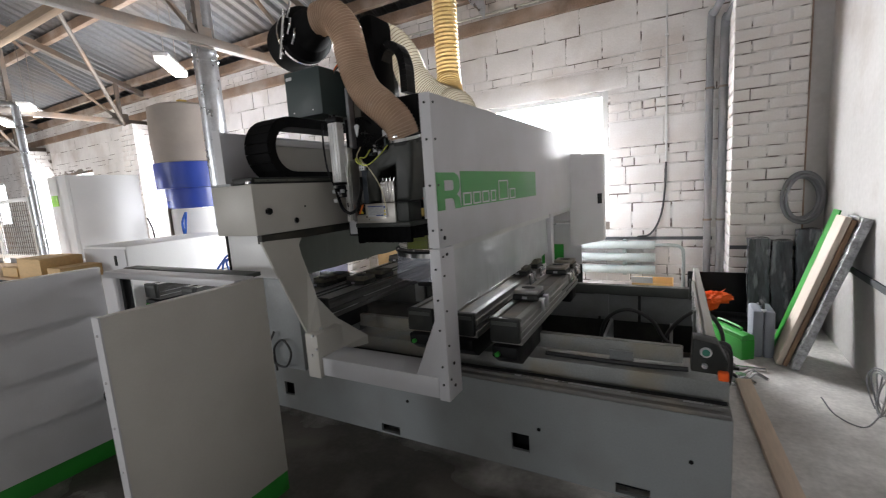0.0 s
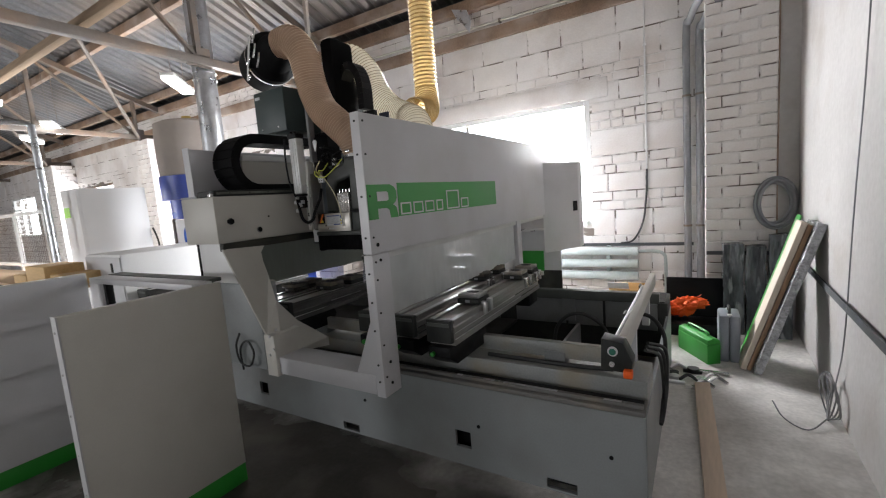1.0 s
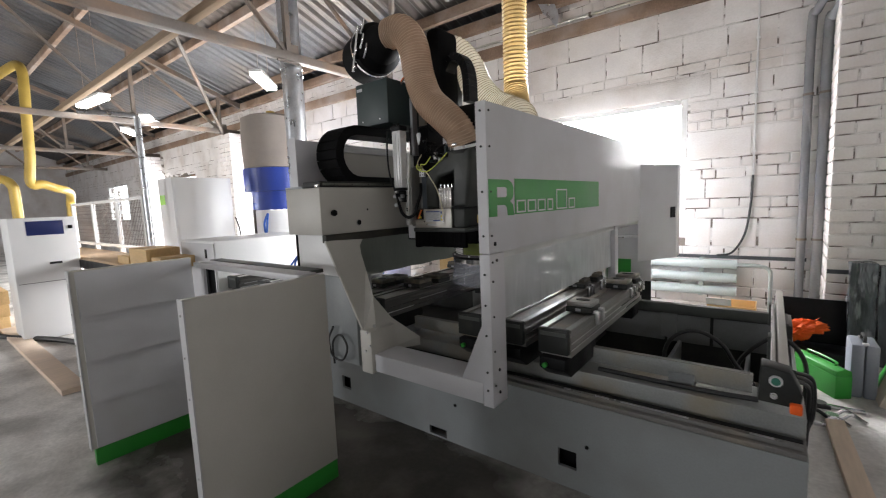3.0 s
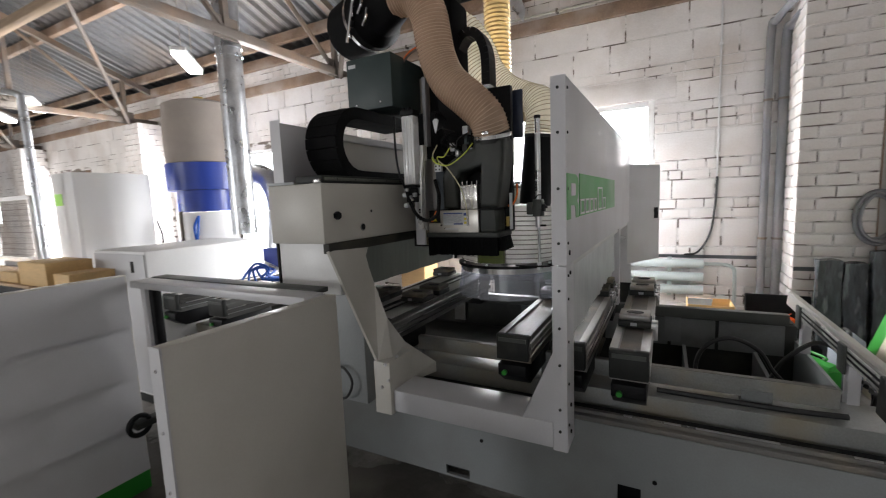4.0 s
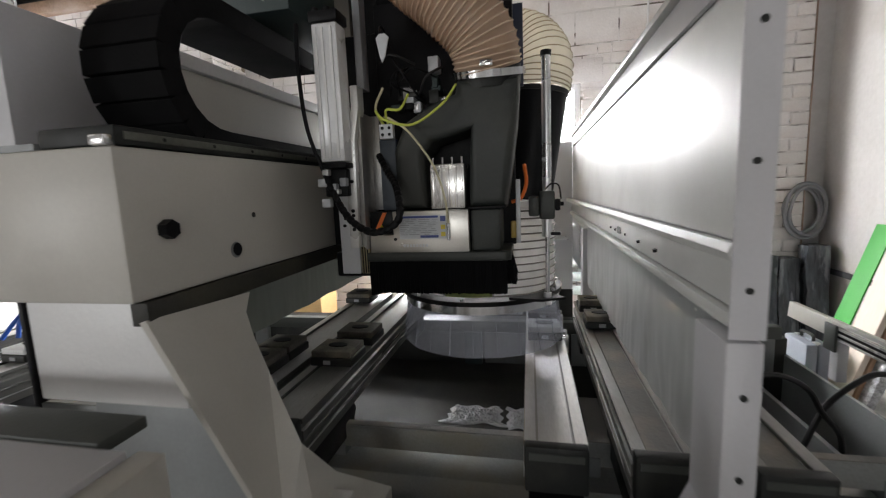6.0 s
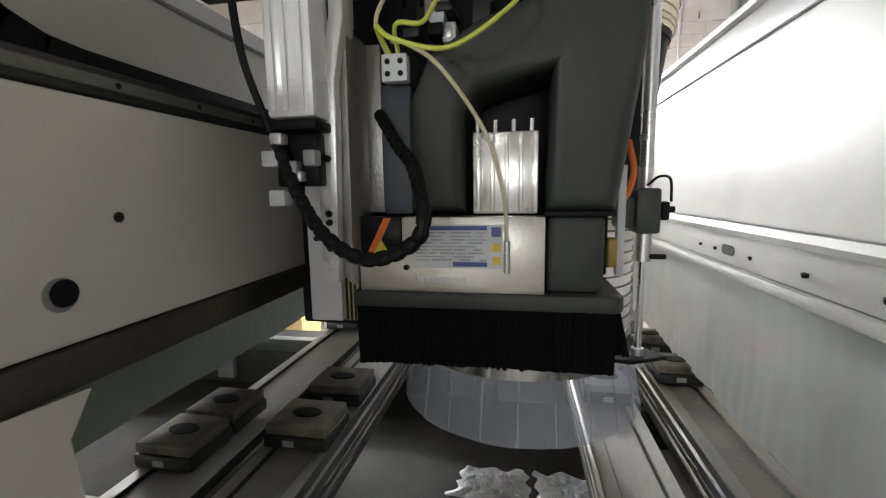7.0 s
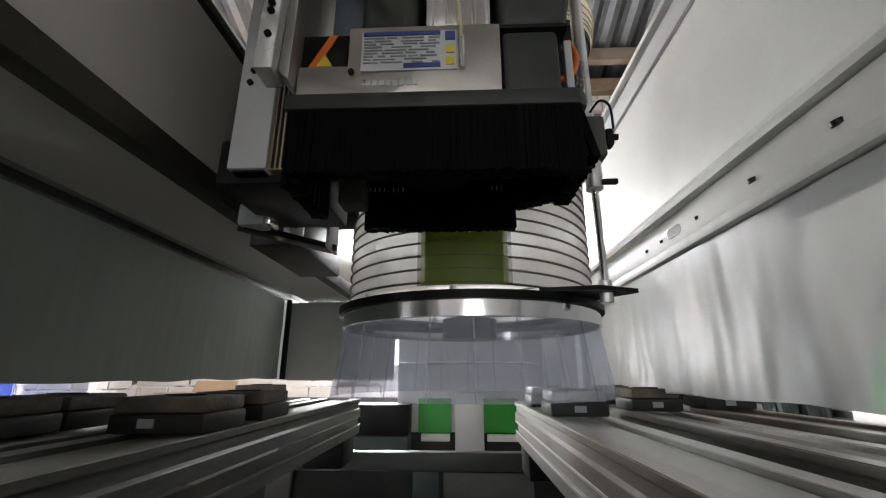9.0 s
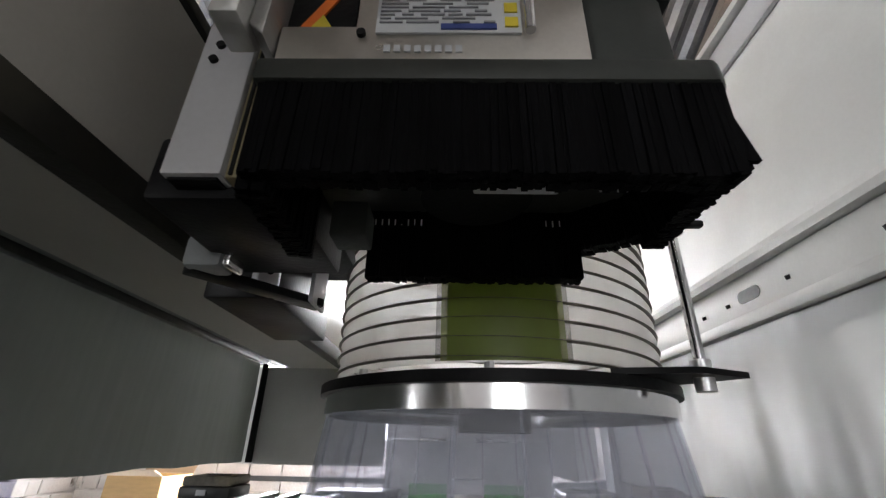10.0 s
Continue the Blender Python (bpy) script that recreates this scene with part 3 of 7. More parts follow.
def roof_z(y):
    return EAVE + SLOPE * (WALL_Y - y if y > RIDGE_Y else WALL_Y - 2 * RIDGE_Y + y)


floor_bm = B(LEFT_X - 0.3, RIGHT_X + 0.3, REAR_Y - 0.3, WALL_Y + 0.5, -0.2, 0.0)
single("floor", floor_bm, "concrete", "grey worn concrete workshop floor with stains", "floor", kind="structure")
single("ground", B(-60, 30, WALL_Y + 0.5, 60, -0.4, -0.05), "concrete", "pale yard outside the windows", "ground", kind="structure")

single("backdrop", B(-60, 30, 12, 12.1, -0.4, 9), "outside", "overexposed bright haze outside the windows", "backdrop", kind="structure")

# long wall with its window openings and the gate
OPEN = [(-20.2, -18.0, 1.2, 2.5), (-15.6, -12.4, 0.0, 2.45), (-8.9, -6.02, 0.55, 2.38), (-2.95, -0.60, 0.95, 2.36)]
TOP = roof_z(WALL_Y) + 0.05
bm = bm_new()
x = LEFT_X - 0.3
for x0, x1, z0, z1 in OPEN:
    box(bm, x, x0, WALL_Y + 0.011, WALL_Y + 0.4, 0, TOP)
    if z0 > 0:
        box(bm, x0, x1, WALL_Y + 0.011, WALL_Y + 0.4, 0, z0)
    box(bm, x0, x1, WALL_Y + 0.011, WALL_Y + 0.4, z1, TOP)
    x = x1
box(bm, x, RIGHT_X + 0.3, WALL_Y + 0.011, WALL_Y + 0.4, 0, TOP)
wall_north = single("wall_north", bm, "mortar", "long wall of white-painted blocks and bricks with dark open joints", "wall", kind="structure", smooth=None)

# right-hand plastered wall, with a slightly uneven face
bm = bm_new()
NY, NZ = 60, 34
grid = []
for i in range(NY + 1):
    row = []
    for k in range(NZ + 1):
        y, z = REAR_Y + (WALL_Y + 0.1 - REAR_Y) * i / NY, 6.6 * k / NZ
        row.append(bm.verts.new((east(y) + 0.012 * noise.noise(Vector((y * 0.9, z * 0.9, 3))) + 0.004 * noise.noise(Vector((y * 4, z * 4, 7))), y, z)))
    grid.append(row)
for i in range(NY):
    for k in range(NZ):
        bm.faces.new((grid[i][k], grid[i][k + 1], grid[i + 1][k + 1], grid[i + 1][k]))
prism(bm, [(east(REAR_Y) + 0.02, REAR_Y - 0.3), (RIGHT_X + 0.4, REAR_Y - 0.3), (RIGHT_X + 0.4, WALL_Y + 0.4), (east(WALL_Y) + 0.02, WALL_Y + 0.4)], "z", 0, 6.8)
wall_east = single("wall_east", bm, "plaster", "plastered wall painted white, scuffed and cracked", "wall", kind="structure", smooth=60)

# walls that close the hall behind and far away
bm = bm_new()
R_OPEN = [(-16.2, -13.8), (-10.2, -7.8), (-2.1, 0.3)]
x = LEFT_X - 0.3
for x0, x1 in R_OPEN:
    box(bm, x, x0, REAR_Y - 0.3, REAR_Y, 0, 4.4)
    box(bm, x0, x1, REAR_Y - 0.3, REAR_Y, 0, 0.9)
    box(bm, x0, x1, REAR_Y - 0.3, REAR_Y, 2.3, 4.4)
    x = x1
box(bm, x, RIGHT_X + 0.3, REAR_Y - 0.3, REAR_Y, 0, 4.4)
single("wall_south", bm, "plaster", "whitewashed wall behind, with window openings", "wall", kind="structure", smooth=None)
single("wall_west", B(LEFT_X - 0.3, LEFT_X, REAR_Y, WALL_Y, 0, 6.8), "white_brick", "far white brick end wall", "wall", kind="structure", smooth=None)

# roof: corrugated metal sheets on purlins and trusses
bm = bm_new()
for y0, y1 in ((WALL_Y + 0.5, RIDGE_Y), (RIDGE_Y, REAR_Y - 0.4)):
    cols = []
    xs = np.arange(LEFT_X - 0.4, RIGHT_X + 0.4, 0.05)
    for i, xx in enumerate(xs):
        h = (0.0, 0.035, 0.035, 0.0)[i % 4]
        cols.append([bm.verts.new((xx, yy, (roof_z(yy) if yy <= WALL_Y else EAVE - SLOPE * (yy - WALL_Y)) + 0.10 + h)) for yy in (y0, y1)])
    for a, b in zip(cols, cols[1:]):
        bm.faces.new((a[0], a[1], b[1], b[0]))
single("ceiling", bm, "roof", "corrugated galvanised metal roof sheets, dull and stained", "ceiling", kind="structure", smooth=None)


def slope_bar(bm, x0, x1, ya, yb, drop, h):
    """A bar that follows the roof between two places along y."""
    vs = []
    for yy in (ya, yb):
        z = roof_z(yy) - drop
        vs += [bm.verts.new(p) for p in ((x0, yy, z - h), (x1, yy, z - h), (x1, yy, z), (x0, yy, z))]
    a, b = vs[:4], vs[4:]
    for k in range(4):
        bm.faces.new((a[k], a[(k + 1) % 4], b[(k + 1) % 4], b[k]))
    bm.faces.new(a[::-1]), bm.faces.new(b)


CHORD = 3.10
truss = None
for n_t, tx in enumerate((0.80, -4.40, -9.55, -14.7, -19.9)):
    if n_t == 0:
        truss = thing("roof_truss", (tx, 0, CHORD), "painted steel roof truss with angle-iron chords and struts", "truss", "roof trusses", "structure")
        part("bottom_chord", B(tx - 0.05, tx + 0.05, REAR_Y, WALL_Y - 0.02, CHORD, CHORD + 0.09, bev=0.004), "steel_paint", truss)
        bm = bm_new()
        slope_bar(bm, tx - 0.045, tx + 0.045, RIDGE_Y, WALL_Y, 0.05, 0.10)
        slope_bar(bm, tx - 0.045, tx + 0.045, REAR_Y, RIDGE_Y, 0.05, 0.10)
        part("top_chord", bm, "steel_paint", truss)
        nodes = [4.6, 3.0, 1.0, -1.0, -3.0, -5.0]
        for a in nodes:
            part("strut", B(tx - 0.03, tx + 0.03, a - 0.03, a + 0.03, CHORD + 0.09, roof_z(a) - 0.13), "steel_paint", truss)
        for a, b in zip(nodes, nodes[1:]):
            bm = bm_new()
            if b > RIDGE_Y - 0.1:
                cyl(bm, (tx, a, CHORD + 0.06), (tx, b, roof_z(b) - 0.13), 0.03, 6)
            else:
                cyl(bm, (tx, b, CHORD + 0.06), (tx, a, roof_z(a) - 0.13), 0.03, 6)
            part("diagonal", bm, "steel_paint", truss)
            part("gusset_plate", B(tx - 0.008, tx + 0.008, a - 0.14, a + 0.14, CHORD - 0.02, CHORD + 0.2), "steel_paint", truss)
    else:
        copy_thing(truss, Matrix.Translation((tx, 0, CHORD)))

for py in (4.9, 3.6, 2.3, 1.0, -0.3, -1.8, -3.4, -5.2):
    single("purlin", B(LEFT_X, RIGHT_X, py - 0.04, py + 0.04, roof_z(py) - 0.05, roof_z(py) + 0.09, bev=0.004), "rust", "brown purlin under the roof sheets", "purlin", "purlins", "structure")
# longitudinal tie at chord height and sway braces to the wall
single("tie_beam", B(LEFT_X, -0.2, 1.88, 1.96, CHORD + 0.09, CHORD + 0.17, bev=0.006), "old_timber", "long timber tie lying on the truss chords", "beam", "", "structure")
for bx in (-4.4, -9.55, -14.7):
    bm = bm_new()
    cyl(bm, (bx + 0.06, 4.62, CHORD - 0.02), (bx + 1.6, 3.2, roof_z(3.2) - 0.08), 0.035, 6)
    single("sway_brace", bm, "steel_paint", "slanting steel brace from the column head to the purlins", "brace", "sway braces", "structure")
single("wall_plate", B(LEFT_X, RIGHT_X, WALL_Y - 0.10, WALL_Y + 0.0, 3.66, 3.80, bev=0.006), "rust", "rusty wall plate along the top of the wall", "beam", "", "structure")
single("ring_beam", B(-4.2, RIGHT_X, WALL_Y - 0.05, WALL_Y + 0.0, 3.27, 3.42, bev=0.006), "rust", "rusty steel channel along the white wall", "beam", "", "structure")
single("ring_beam", B(LEFT_X, -4.9, WALL_Y - 0.05, WALL_Y + 0.0, 3.27, 3.42, bev=0.006), "rust", "rusty steel channel along the white wall", "beam", "", "structure")

wp = thing("wall_pipe", (-1.8, 5.13, 3.46), "thin cream pipe running along the wall above the rusty channel", "pipe", kind="structure")
part("pipe", C((-4.05, 5.13, 3.475), (0.30, 5.13, 3.455), 0.014, 12), "cream", wp)
for xx in (-3.6, -2.6, -1.6, -0.6):
    part("clip", B(xx - 0.012, xx + 0.012, 5.112, 5.166, 3.445, 3.488), "steel_paint", wp)

# windows: white frames, glare outside
for n_w, (x0, x1, z0, z1) in enumerate(OPEN):
    win = thing("gate_1" if z0 == 0 else "window_%d" % (n_w + 1), ((x0 + x1) / 2, WALL_Y + 0.2, z0), "white-framed window with overexposed daylight" if z0 else "grey steel gate frame standing open to daylight", "window" if z0 else "gate", kind="structure")
    fy0, fy1 = WALL_Y + 0.02, WALL_Y + 0.09
    fm = "window_white" if z0 else "steel_paint"
    for a in (x0, x1 - 0.06):
        part("window_frame", B(a, a + 0.06, fy0, fy1, z0, z1, bev=0.004), fm, win)
    part("window_frame", B(x0 + 0.062, x1 - 0.062, fy0, fy1, z1 - 0.06, z1, bev=0.004), fm, win)
    if z0:
        part("window_sill", B(x0 + 0.062, x1 - 0.062, fy0 - 0.06, fy1, z0 - 0.02, z0 + 0.04, bev=0.004), fm, win)
        for k in (1,):
            xm = x0 + (x1 - x0) * k / 3
            part("mullion", B(xm - 0.025, xm + 0.025, fy0, fy1, z0 + 0.042, z1 - 0.062, bev=0.004), fm, win)
        part("transom", B(x0 + 0.07, x0 + (x1 - x0) / 3 - 0.03, fy0 + 0.005, fy1 - 0.005, z1 - 0.42, z1 - 0.38, bev=0.003), fm, win)

# pilasters, dark painted line, pipes
PIL = [(0.51, 1.03), (-4.66, -4.14), (-9.82, -9.28), (-15.0, -14.5)]
for x0, x1 in PIL:
    single("pilaster", B(x0 + 0.012, x1 - 0.012, 4.662, WALL_Y + 0.01, 0, 3.08), "mortar", "white brick pilaster against the wall", "pilaster", "pilasters", "structure", smooth=None)

single("recess_infill", B(1.026, RIGHT_X + 0.09, 4.70, WALL_Y, 0, 3.4), "plaster", "plastered infill between pilaster and wall", "wall", kind="structure", smooth=None)


# ---- machine bed ----
def plate_holes(bm, x0, x1, z0, z1, y0, y1, holes):
    """One upright plate along x with rectangular holes (x0, x1, z0, z1) through it."""
    xs = sorted({x0, x1, *[h[0] for h in holes], *[h[1] for h in holes]})
    zs = sorted({z0, z1, *[h[2] for h in holes], *[h[3] for h in holes]})
    solid = {}
    for i in range(len(xs) - 1):
        for k in range(len(zs) - 1):
            cx, cz = (xs[i] + xs[i + 1]) / 2, (zs[k] + zs[k + 1]) / 2
            solid[i, k] = not any(h[0] < cx < h[1] and h[2] < cz < h[3] for h in holes)
    vert = {}

    def at(i, k, y):
        if (i, k, y) not in vert:
            vert[i, k, y] = bm.verts.new((xs[i], y, zs[k]))
        return vert[i, k, y]
    for (i, k), full in solid.items():
        if not full:
            continue
        bm.faces.new([at(i, k, y0), at(i + 1, k, y0), at(i + 1, k + 1, y0), at(i, k + 1, y0)])
        bm.faces.new([at(i, k, y1), at(i, k + 1, y1), at(i + 1, k + 1, y1), at(i + 1, k, y1)])
        for (a, b), (di, dk) in ((((i, k), (i + 1, k)), (0, -1)), (((i + 1, k), (i + 1, k + 1)), (1, 0)), (((i + 1, k + 1), (i, k + 1)), (0, 1)), (((i, k + 1), (i, k)), (-1, 0))):
            if not solid.get((i + di, k + dk)):
                bm.faces.new([at(*b, y0), at(*a, y0), at(*a, y1), at(*b, y1)])
    bmesh.ops.recalc_face_normals(bm, faces=bm.faces)
    return bm


BX0, BX1 = -4.7, 0.265
bed = thing("machine_bed", (-2.2, 2.6, 0), "grey steel machine bed standing on the concrete floor", "machine bed")
holes = [(-1.45, -1.32, 0.012, 0.06), (-0.64, -0.55, 0.10, 0.19), (-0.16, -0.02, 0.012, 0.06), (-2.9, -2.77, 0.012, 0.06), (-4.0, -3.87, 0.012, 0.06), (-2.25, -2.16, 0.10, 0.19)]
part("front_plate", plate_holes(bm_new(), BX0, BX1, 0.0, 0.44, 1.80, 1.82, holes), "bedgrey", bed, smooth=None)
part("slot_back", B(BX0, BX1 - 0.02, 1.87, 1.88, 0.0, 0.43), "black", bed)
part("top_shelf", B(BX0, BX1, 1.80, 1.925, 0.441, 0.462, bev=0.003), "dustgrey", bed, "dusty steel shelf along the bed")
part("slide_rail", B(BX0, BX1 - 0.01, 1.824, 1.848, 0.463, 0.479, bev=0.002), "dustgrey", bed, "worn bright slide rail")
for wa, wb_ in ((-0.62, -0.10), (-1.05, -0.90), (0.10, 0.20), (-2.6, -2.1)):
    part("worn_strip", B(wa, wb_, 1.828, 1.841, 0.4792, 0.4805), "alu", bed, "bright worn strip")
part("gear_rack", B(BX0, BX1 - 0.01, 1.858, 1.886, 0.463, 0.476), "black", bed)
part("front_girder", B(BX0, BX1, 1.915, 2.15, 0.30, 0.545, bev=0.006), "girder_grey", bed)
part("table_rail", B(BX0 + 0.1, 0.10, 1.985, 2.02, 0.575, 0.65, bev=0.004), "girder_grey", bed, "dusty grey guide rail for the table beams")
part("rail_dust", B(BX0 + 0.12, 0.09, 1.988, 2.017, 0.6502, 0.652), "dustgrey", bed, "sawdust on the guide rail")
for px in (-4.2, -3.4, -2.6, -1.75, -0.95, -0.15):
    part("rail_bracket", B(px - 0.05, px + 0.05, 1.98, 2.05, 0.545, 0.575 + 0.03), "bed_in", bed)
part("rear_girder", B(BX0, BX1, 3.30, 3.62, 0.0, 0.53, bev=0.006), "darkgrey", bed)
part("girder_top", B(BX0, BX1 - 0.02, 3.315, 3.61, 0.531, 0.536), "black", bed)
part("rear_rail", B(BX0 + 0.1, BX1 - 0.05, 3.26, 3.314, 0.537, 0.605, bev=0.002), "frame_grey", bed)
for px in (-4.0, -2.9, -2.05, -0.42):
    part("rear_bracket", B(px - 0.05, px + 0.05, 3.27, 3.299, 0.36, 0.536), "bed_in", bed)
part("girder_post", B(-1.497, -1.392, 3.262, 3.299, 0.14, 0.535, bev=0.003), "greenbox", bed, "dark green-grey upright")
for pa, pb in ((-1.375, -1.01), (-0.86, -0.45), (-0.43, -0.17), (-0.15, 0.20)):
    part("girder_plate", B(pa, pb, 3.288, 3.299, 0.33, 0.525, bev=0.002), "bed_in", bed, "grey inspection plate")
part("base_tray", B(BX0, BX1 - 0.02, 2.15, 3.30, 0.10, 0.13), "dustgrey", bed)
part("chip_tray", B(BX0 + 0.2, -0.86, 2.152, 3.298, 0.305, 0.33, bev=0.004), "tray_dark", bed, "dark steel chip tray")
part("end_plate", B(BX1 - 0.012, BX1 + 0.004, 1.803, 3.60, 0.0, 0.438), "bedgrey", bed)
for px in (-3.2, -1.15, -0.35, 0.05):
    part("cross_rib", B(px - 0.01, px + 0.01, 2.15, 3.30, 0.13, 0.34 if px > -0.86 else 0.30), "bed_in", bed)
screws([(xx, 1.80, zz) for xx in (-1.25, -0.5, 0.13) for zz in (0.235,)] + [(-1.28, 1.80, 0.335), (-1.2, 1.80, 0.33)], "y", bed, "black", 0.009)

# black cable loops lying in the open bed
for pts in ([(-0.30, 2.56, 0.135), (-0.318, 2.57, 0.30), (-0.317, 2.57, 0.50), (-0.255, 2.57, 0.60), (-0.156, 2.57, 0.632), (-0.05, 2.57, 0.58), (0.012, 2.58, 0.48), (0.09, 2.60, 0.38), (0.14, 2.66, 0.22), (0.15, 2.72, 0.14)],
            [(-0.05, 2.66, 0.14), (-0.01, 2.63, 0.32), (0.03, 2.60, 0.49), (0.10, 2.58, 0.595), (0.17, 2.57, 0.65), (0.235, 2.56, 0.635), (0.285, 2.55, 0.56), (0.295, 2.54, 0.46), (0.288, 2.53, 0.30)],
            [(-0.5, 1.97, 0.555), (-0.3, 1.965, 0.555), (-0.05, 1.965, 0.555), (0.12, 1.97, 0.56)]):
    single("cable", tube(bm_new(), smooth_path(pts, 8), 0.011, 8), "rubber", "black rubber cable looping through the machine bed", "cable", "loose cables")

# ---- right-hand end stop rail of the bed ----
er = thing("end_rail", (0.19, 2.5, 0.55), "aluminium rail with a black switch box on the bed end", "rail")
part("rail_profile", prism(bm_new(), [(0.168, 0.705), (0.204, 0.700), (0.204, 0.777), (0.174, 0.780)], "y", 1.76, 3.14, 0.002), "cream", er)
part("rail_groove", B(0.156, 0.1675, 1.78, 2.80, 0.712, 0.770, bev=0.002), "alu_dusty", er, "dusty grooved aluminium extrusion")
for z0, z1, m_ in ((0.713, 0.721, "alu_bright"), (0.723, 0.733, "black"), (0.735, 0.743, "alu_bright"), (0.745, 0.755, "black"), (0.757, 0.767, "alu_bright")):
    part("rail_slot" if m_ == "black" else "rail_ridge", B(0.1545 if m_ == "black" else 0.1525, 0.1558, 1.79, 2.79, z0, z1), m_, er)
for py in (2.17, 2.79):
    part("bracket", B(0.142, 0.1535, py - 0.035, py + 0.035, 0.66, 0.775, bev=0.003), "frame_grey", er, "dark steel bracket")
part("end_box", prism(bm_new(), [(0.120, 0.672), (0.232, 0.668), (0.238, 0.715), (0.205, 0.785), (0.125, 0.80)], "y", 1.69, 1.775, 0.006), "darkgrey", er)
part("button_ring", C((0.167, 1.684, 0.752), (0.167, 1.691, 0.752), 0.019, 16), "alu", er)
part("button", C((0.167, 1.680, 0.752), (0.167, 1.6838, 0.752), 0.013, 16), "button", er, "dark green push button")
part("key_switch", C((0.163, 1.683, 0.700), (0.163, 1.691, 0.700), 0.010, 14), "alu", er, "small bright key switch")
part("connector", B(0.205, 0.238, 1.668, 1.70, 0.655, 0.688, bev=0.006), "orange", er, "orange plug")
for py in (2.15, 2.78):
    part("rail_post", B(0.158, 0.198, py - 0.025, py + 0.025, 0.53, 0.699, bev=0.004), "lightgrey", er)
for k in range(3):
    pts = [(0.235, 2.15 + 0.05 * k, 0.60), (0.285 + 0.01 * k, 2.25 + 0.05 * k, 0.54), (0.295 + 0.008 * k, 2.35, 0.38), (0.295, 2.4 + 0.06 * k, 0.2), (0.285, 2.3 + 0.05 * k, 0.16), (0.282, 2.5 + 0.04 * k, 0.20)]
    single("cable", tube(bm_new(), smooth_path(pts, 8), 0.009, 8), "rubber", "black corrugated cable hanging from the end of the bed", "cable", "loose cables")


# ---- table beams with vacuum pods ----
def table_beam(x0, x1, y0, y1):
    t = thing("table_beam", ((x0 + x1) / 2, y0, 0.65), "dusty grooved aluminium table beam with a black end block", "table beam", "table beams")
    xm, w = (x0 + x1) / 2, x1 - x0
    prof = [(x0, 0.70), (x0, 0.725), (x0 + 0.008, 0.73), (x0 + 0.008, 0.755), (x0, 0.76), (x0, 0.785), (x0 + 0.006, 0.79), (x0 + 0.006, 0.805), (x0, 0.81), (x0, 0.82), (x0 + 0.03, 0.82), (x0 + 0.03, 0.811),
            (x1 - 0.03, 0.811), (x1 - 0.03, 0.82), (x1, 0.82), (x1, 0.81), (x1 - 0.006, 0.805), (x1 - 0.006, 0.79), (x1, 0.785), (x1, 0.76), (x1 - 0.008, 0.755), (x1 - 0.008, 0.73), (x1, 0.725), (x1, 0.70)]
    # Left beams carry shade in their side colour and light in their tops.
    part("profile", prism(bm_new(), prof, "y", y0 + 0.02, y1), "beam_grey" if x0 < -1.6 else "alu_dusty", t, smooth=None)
    # Bright strips paint the light that catches on the groove lips.
    for ex, zz in ((x0 - 0.0012, 0.757), (x0 - 0.0012, 0.727), (x1 - 0.0008, 0.757), (x1 - 0.0008, 0.727)):
        part("groove_lip", B(ex, ex + 0.002, y0 + 0.022, y1 - 0.002, zz, zz + 0.0045), "alu", t, "bright line for light catching the groove edge")
    part("dust_strip", B(x0 + 0.034, x1 - 0.034, y0 + 0.03, y1 - 0.01, 0.806, 0.8135), "alu_top" if x0 < -0.95 else "dustgrey", t, "sawdust-covered groove, lightened on some beams as if lit")
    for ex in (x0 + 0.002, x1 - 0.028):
        part("top_edge", B(ex, ex + 0.026, y0 + 0.022, y1 - 0.002, 0.8202, 0.8216), "alu_top" if x0 < -0.95 else "alu_dusty", t, "aluminium track on top, lightened on some beams as if lit")
    part("end_block", B(x0 + 0.002, x1 - 0.002, y0 - 0.012, y0 + 0.019, 0.715, 0.826, bev=0.006), "darkgrey", t)
    part("scale_label", B(x0 + 0.012, x1 - 0.012, y0 - 0.0145, y0 - 0.011, 0.795, 0.812), "frame_grey", t, "dark metal label")
    part("carriage", prism(bm_new(), [(y0 - 0.02, 0.70), (y0 + 0.36, 0.70), (y0 + 0.38, 0.66), (y0 + 0.34, 0.60), (y0 + 0.05, 0.60), (y0 - 0.02, 0.65)], "x", x0 + 0.010, x1 - 0.010, 0.006), "black", t)
    part("carriage", B(x0 + 0.012, x1 - 0.012, y1 - 0.18, y1 - 0.02, 0.61, 0.70, bev=0.006), "black", t)
    part("knob", C((xm - 0.03, y0 - 0.034, 0.665), (xm - 0.03, y0 - 0.018, 0.665), 0.011, 12), "green", t, "small green knob")
    return t


BEAMS = [(-0.660, -0.520, 1.650, 2.90), (-0.882, -0.745, 1.675, 2.95), (-1.114, -0.970, 1.68, 2.93), (-1.842, -1.684, 1.70, 3.085), (-2.055, -1.880, 1.70, 3.085), (-3.1, -2.95, 1.70, 2.95), (-3.6, -3.45, 1.70, 2.95)]
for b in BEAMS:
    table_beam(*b)


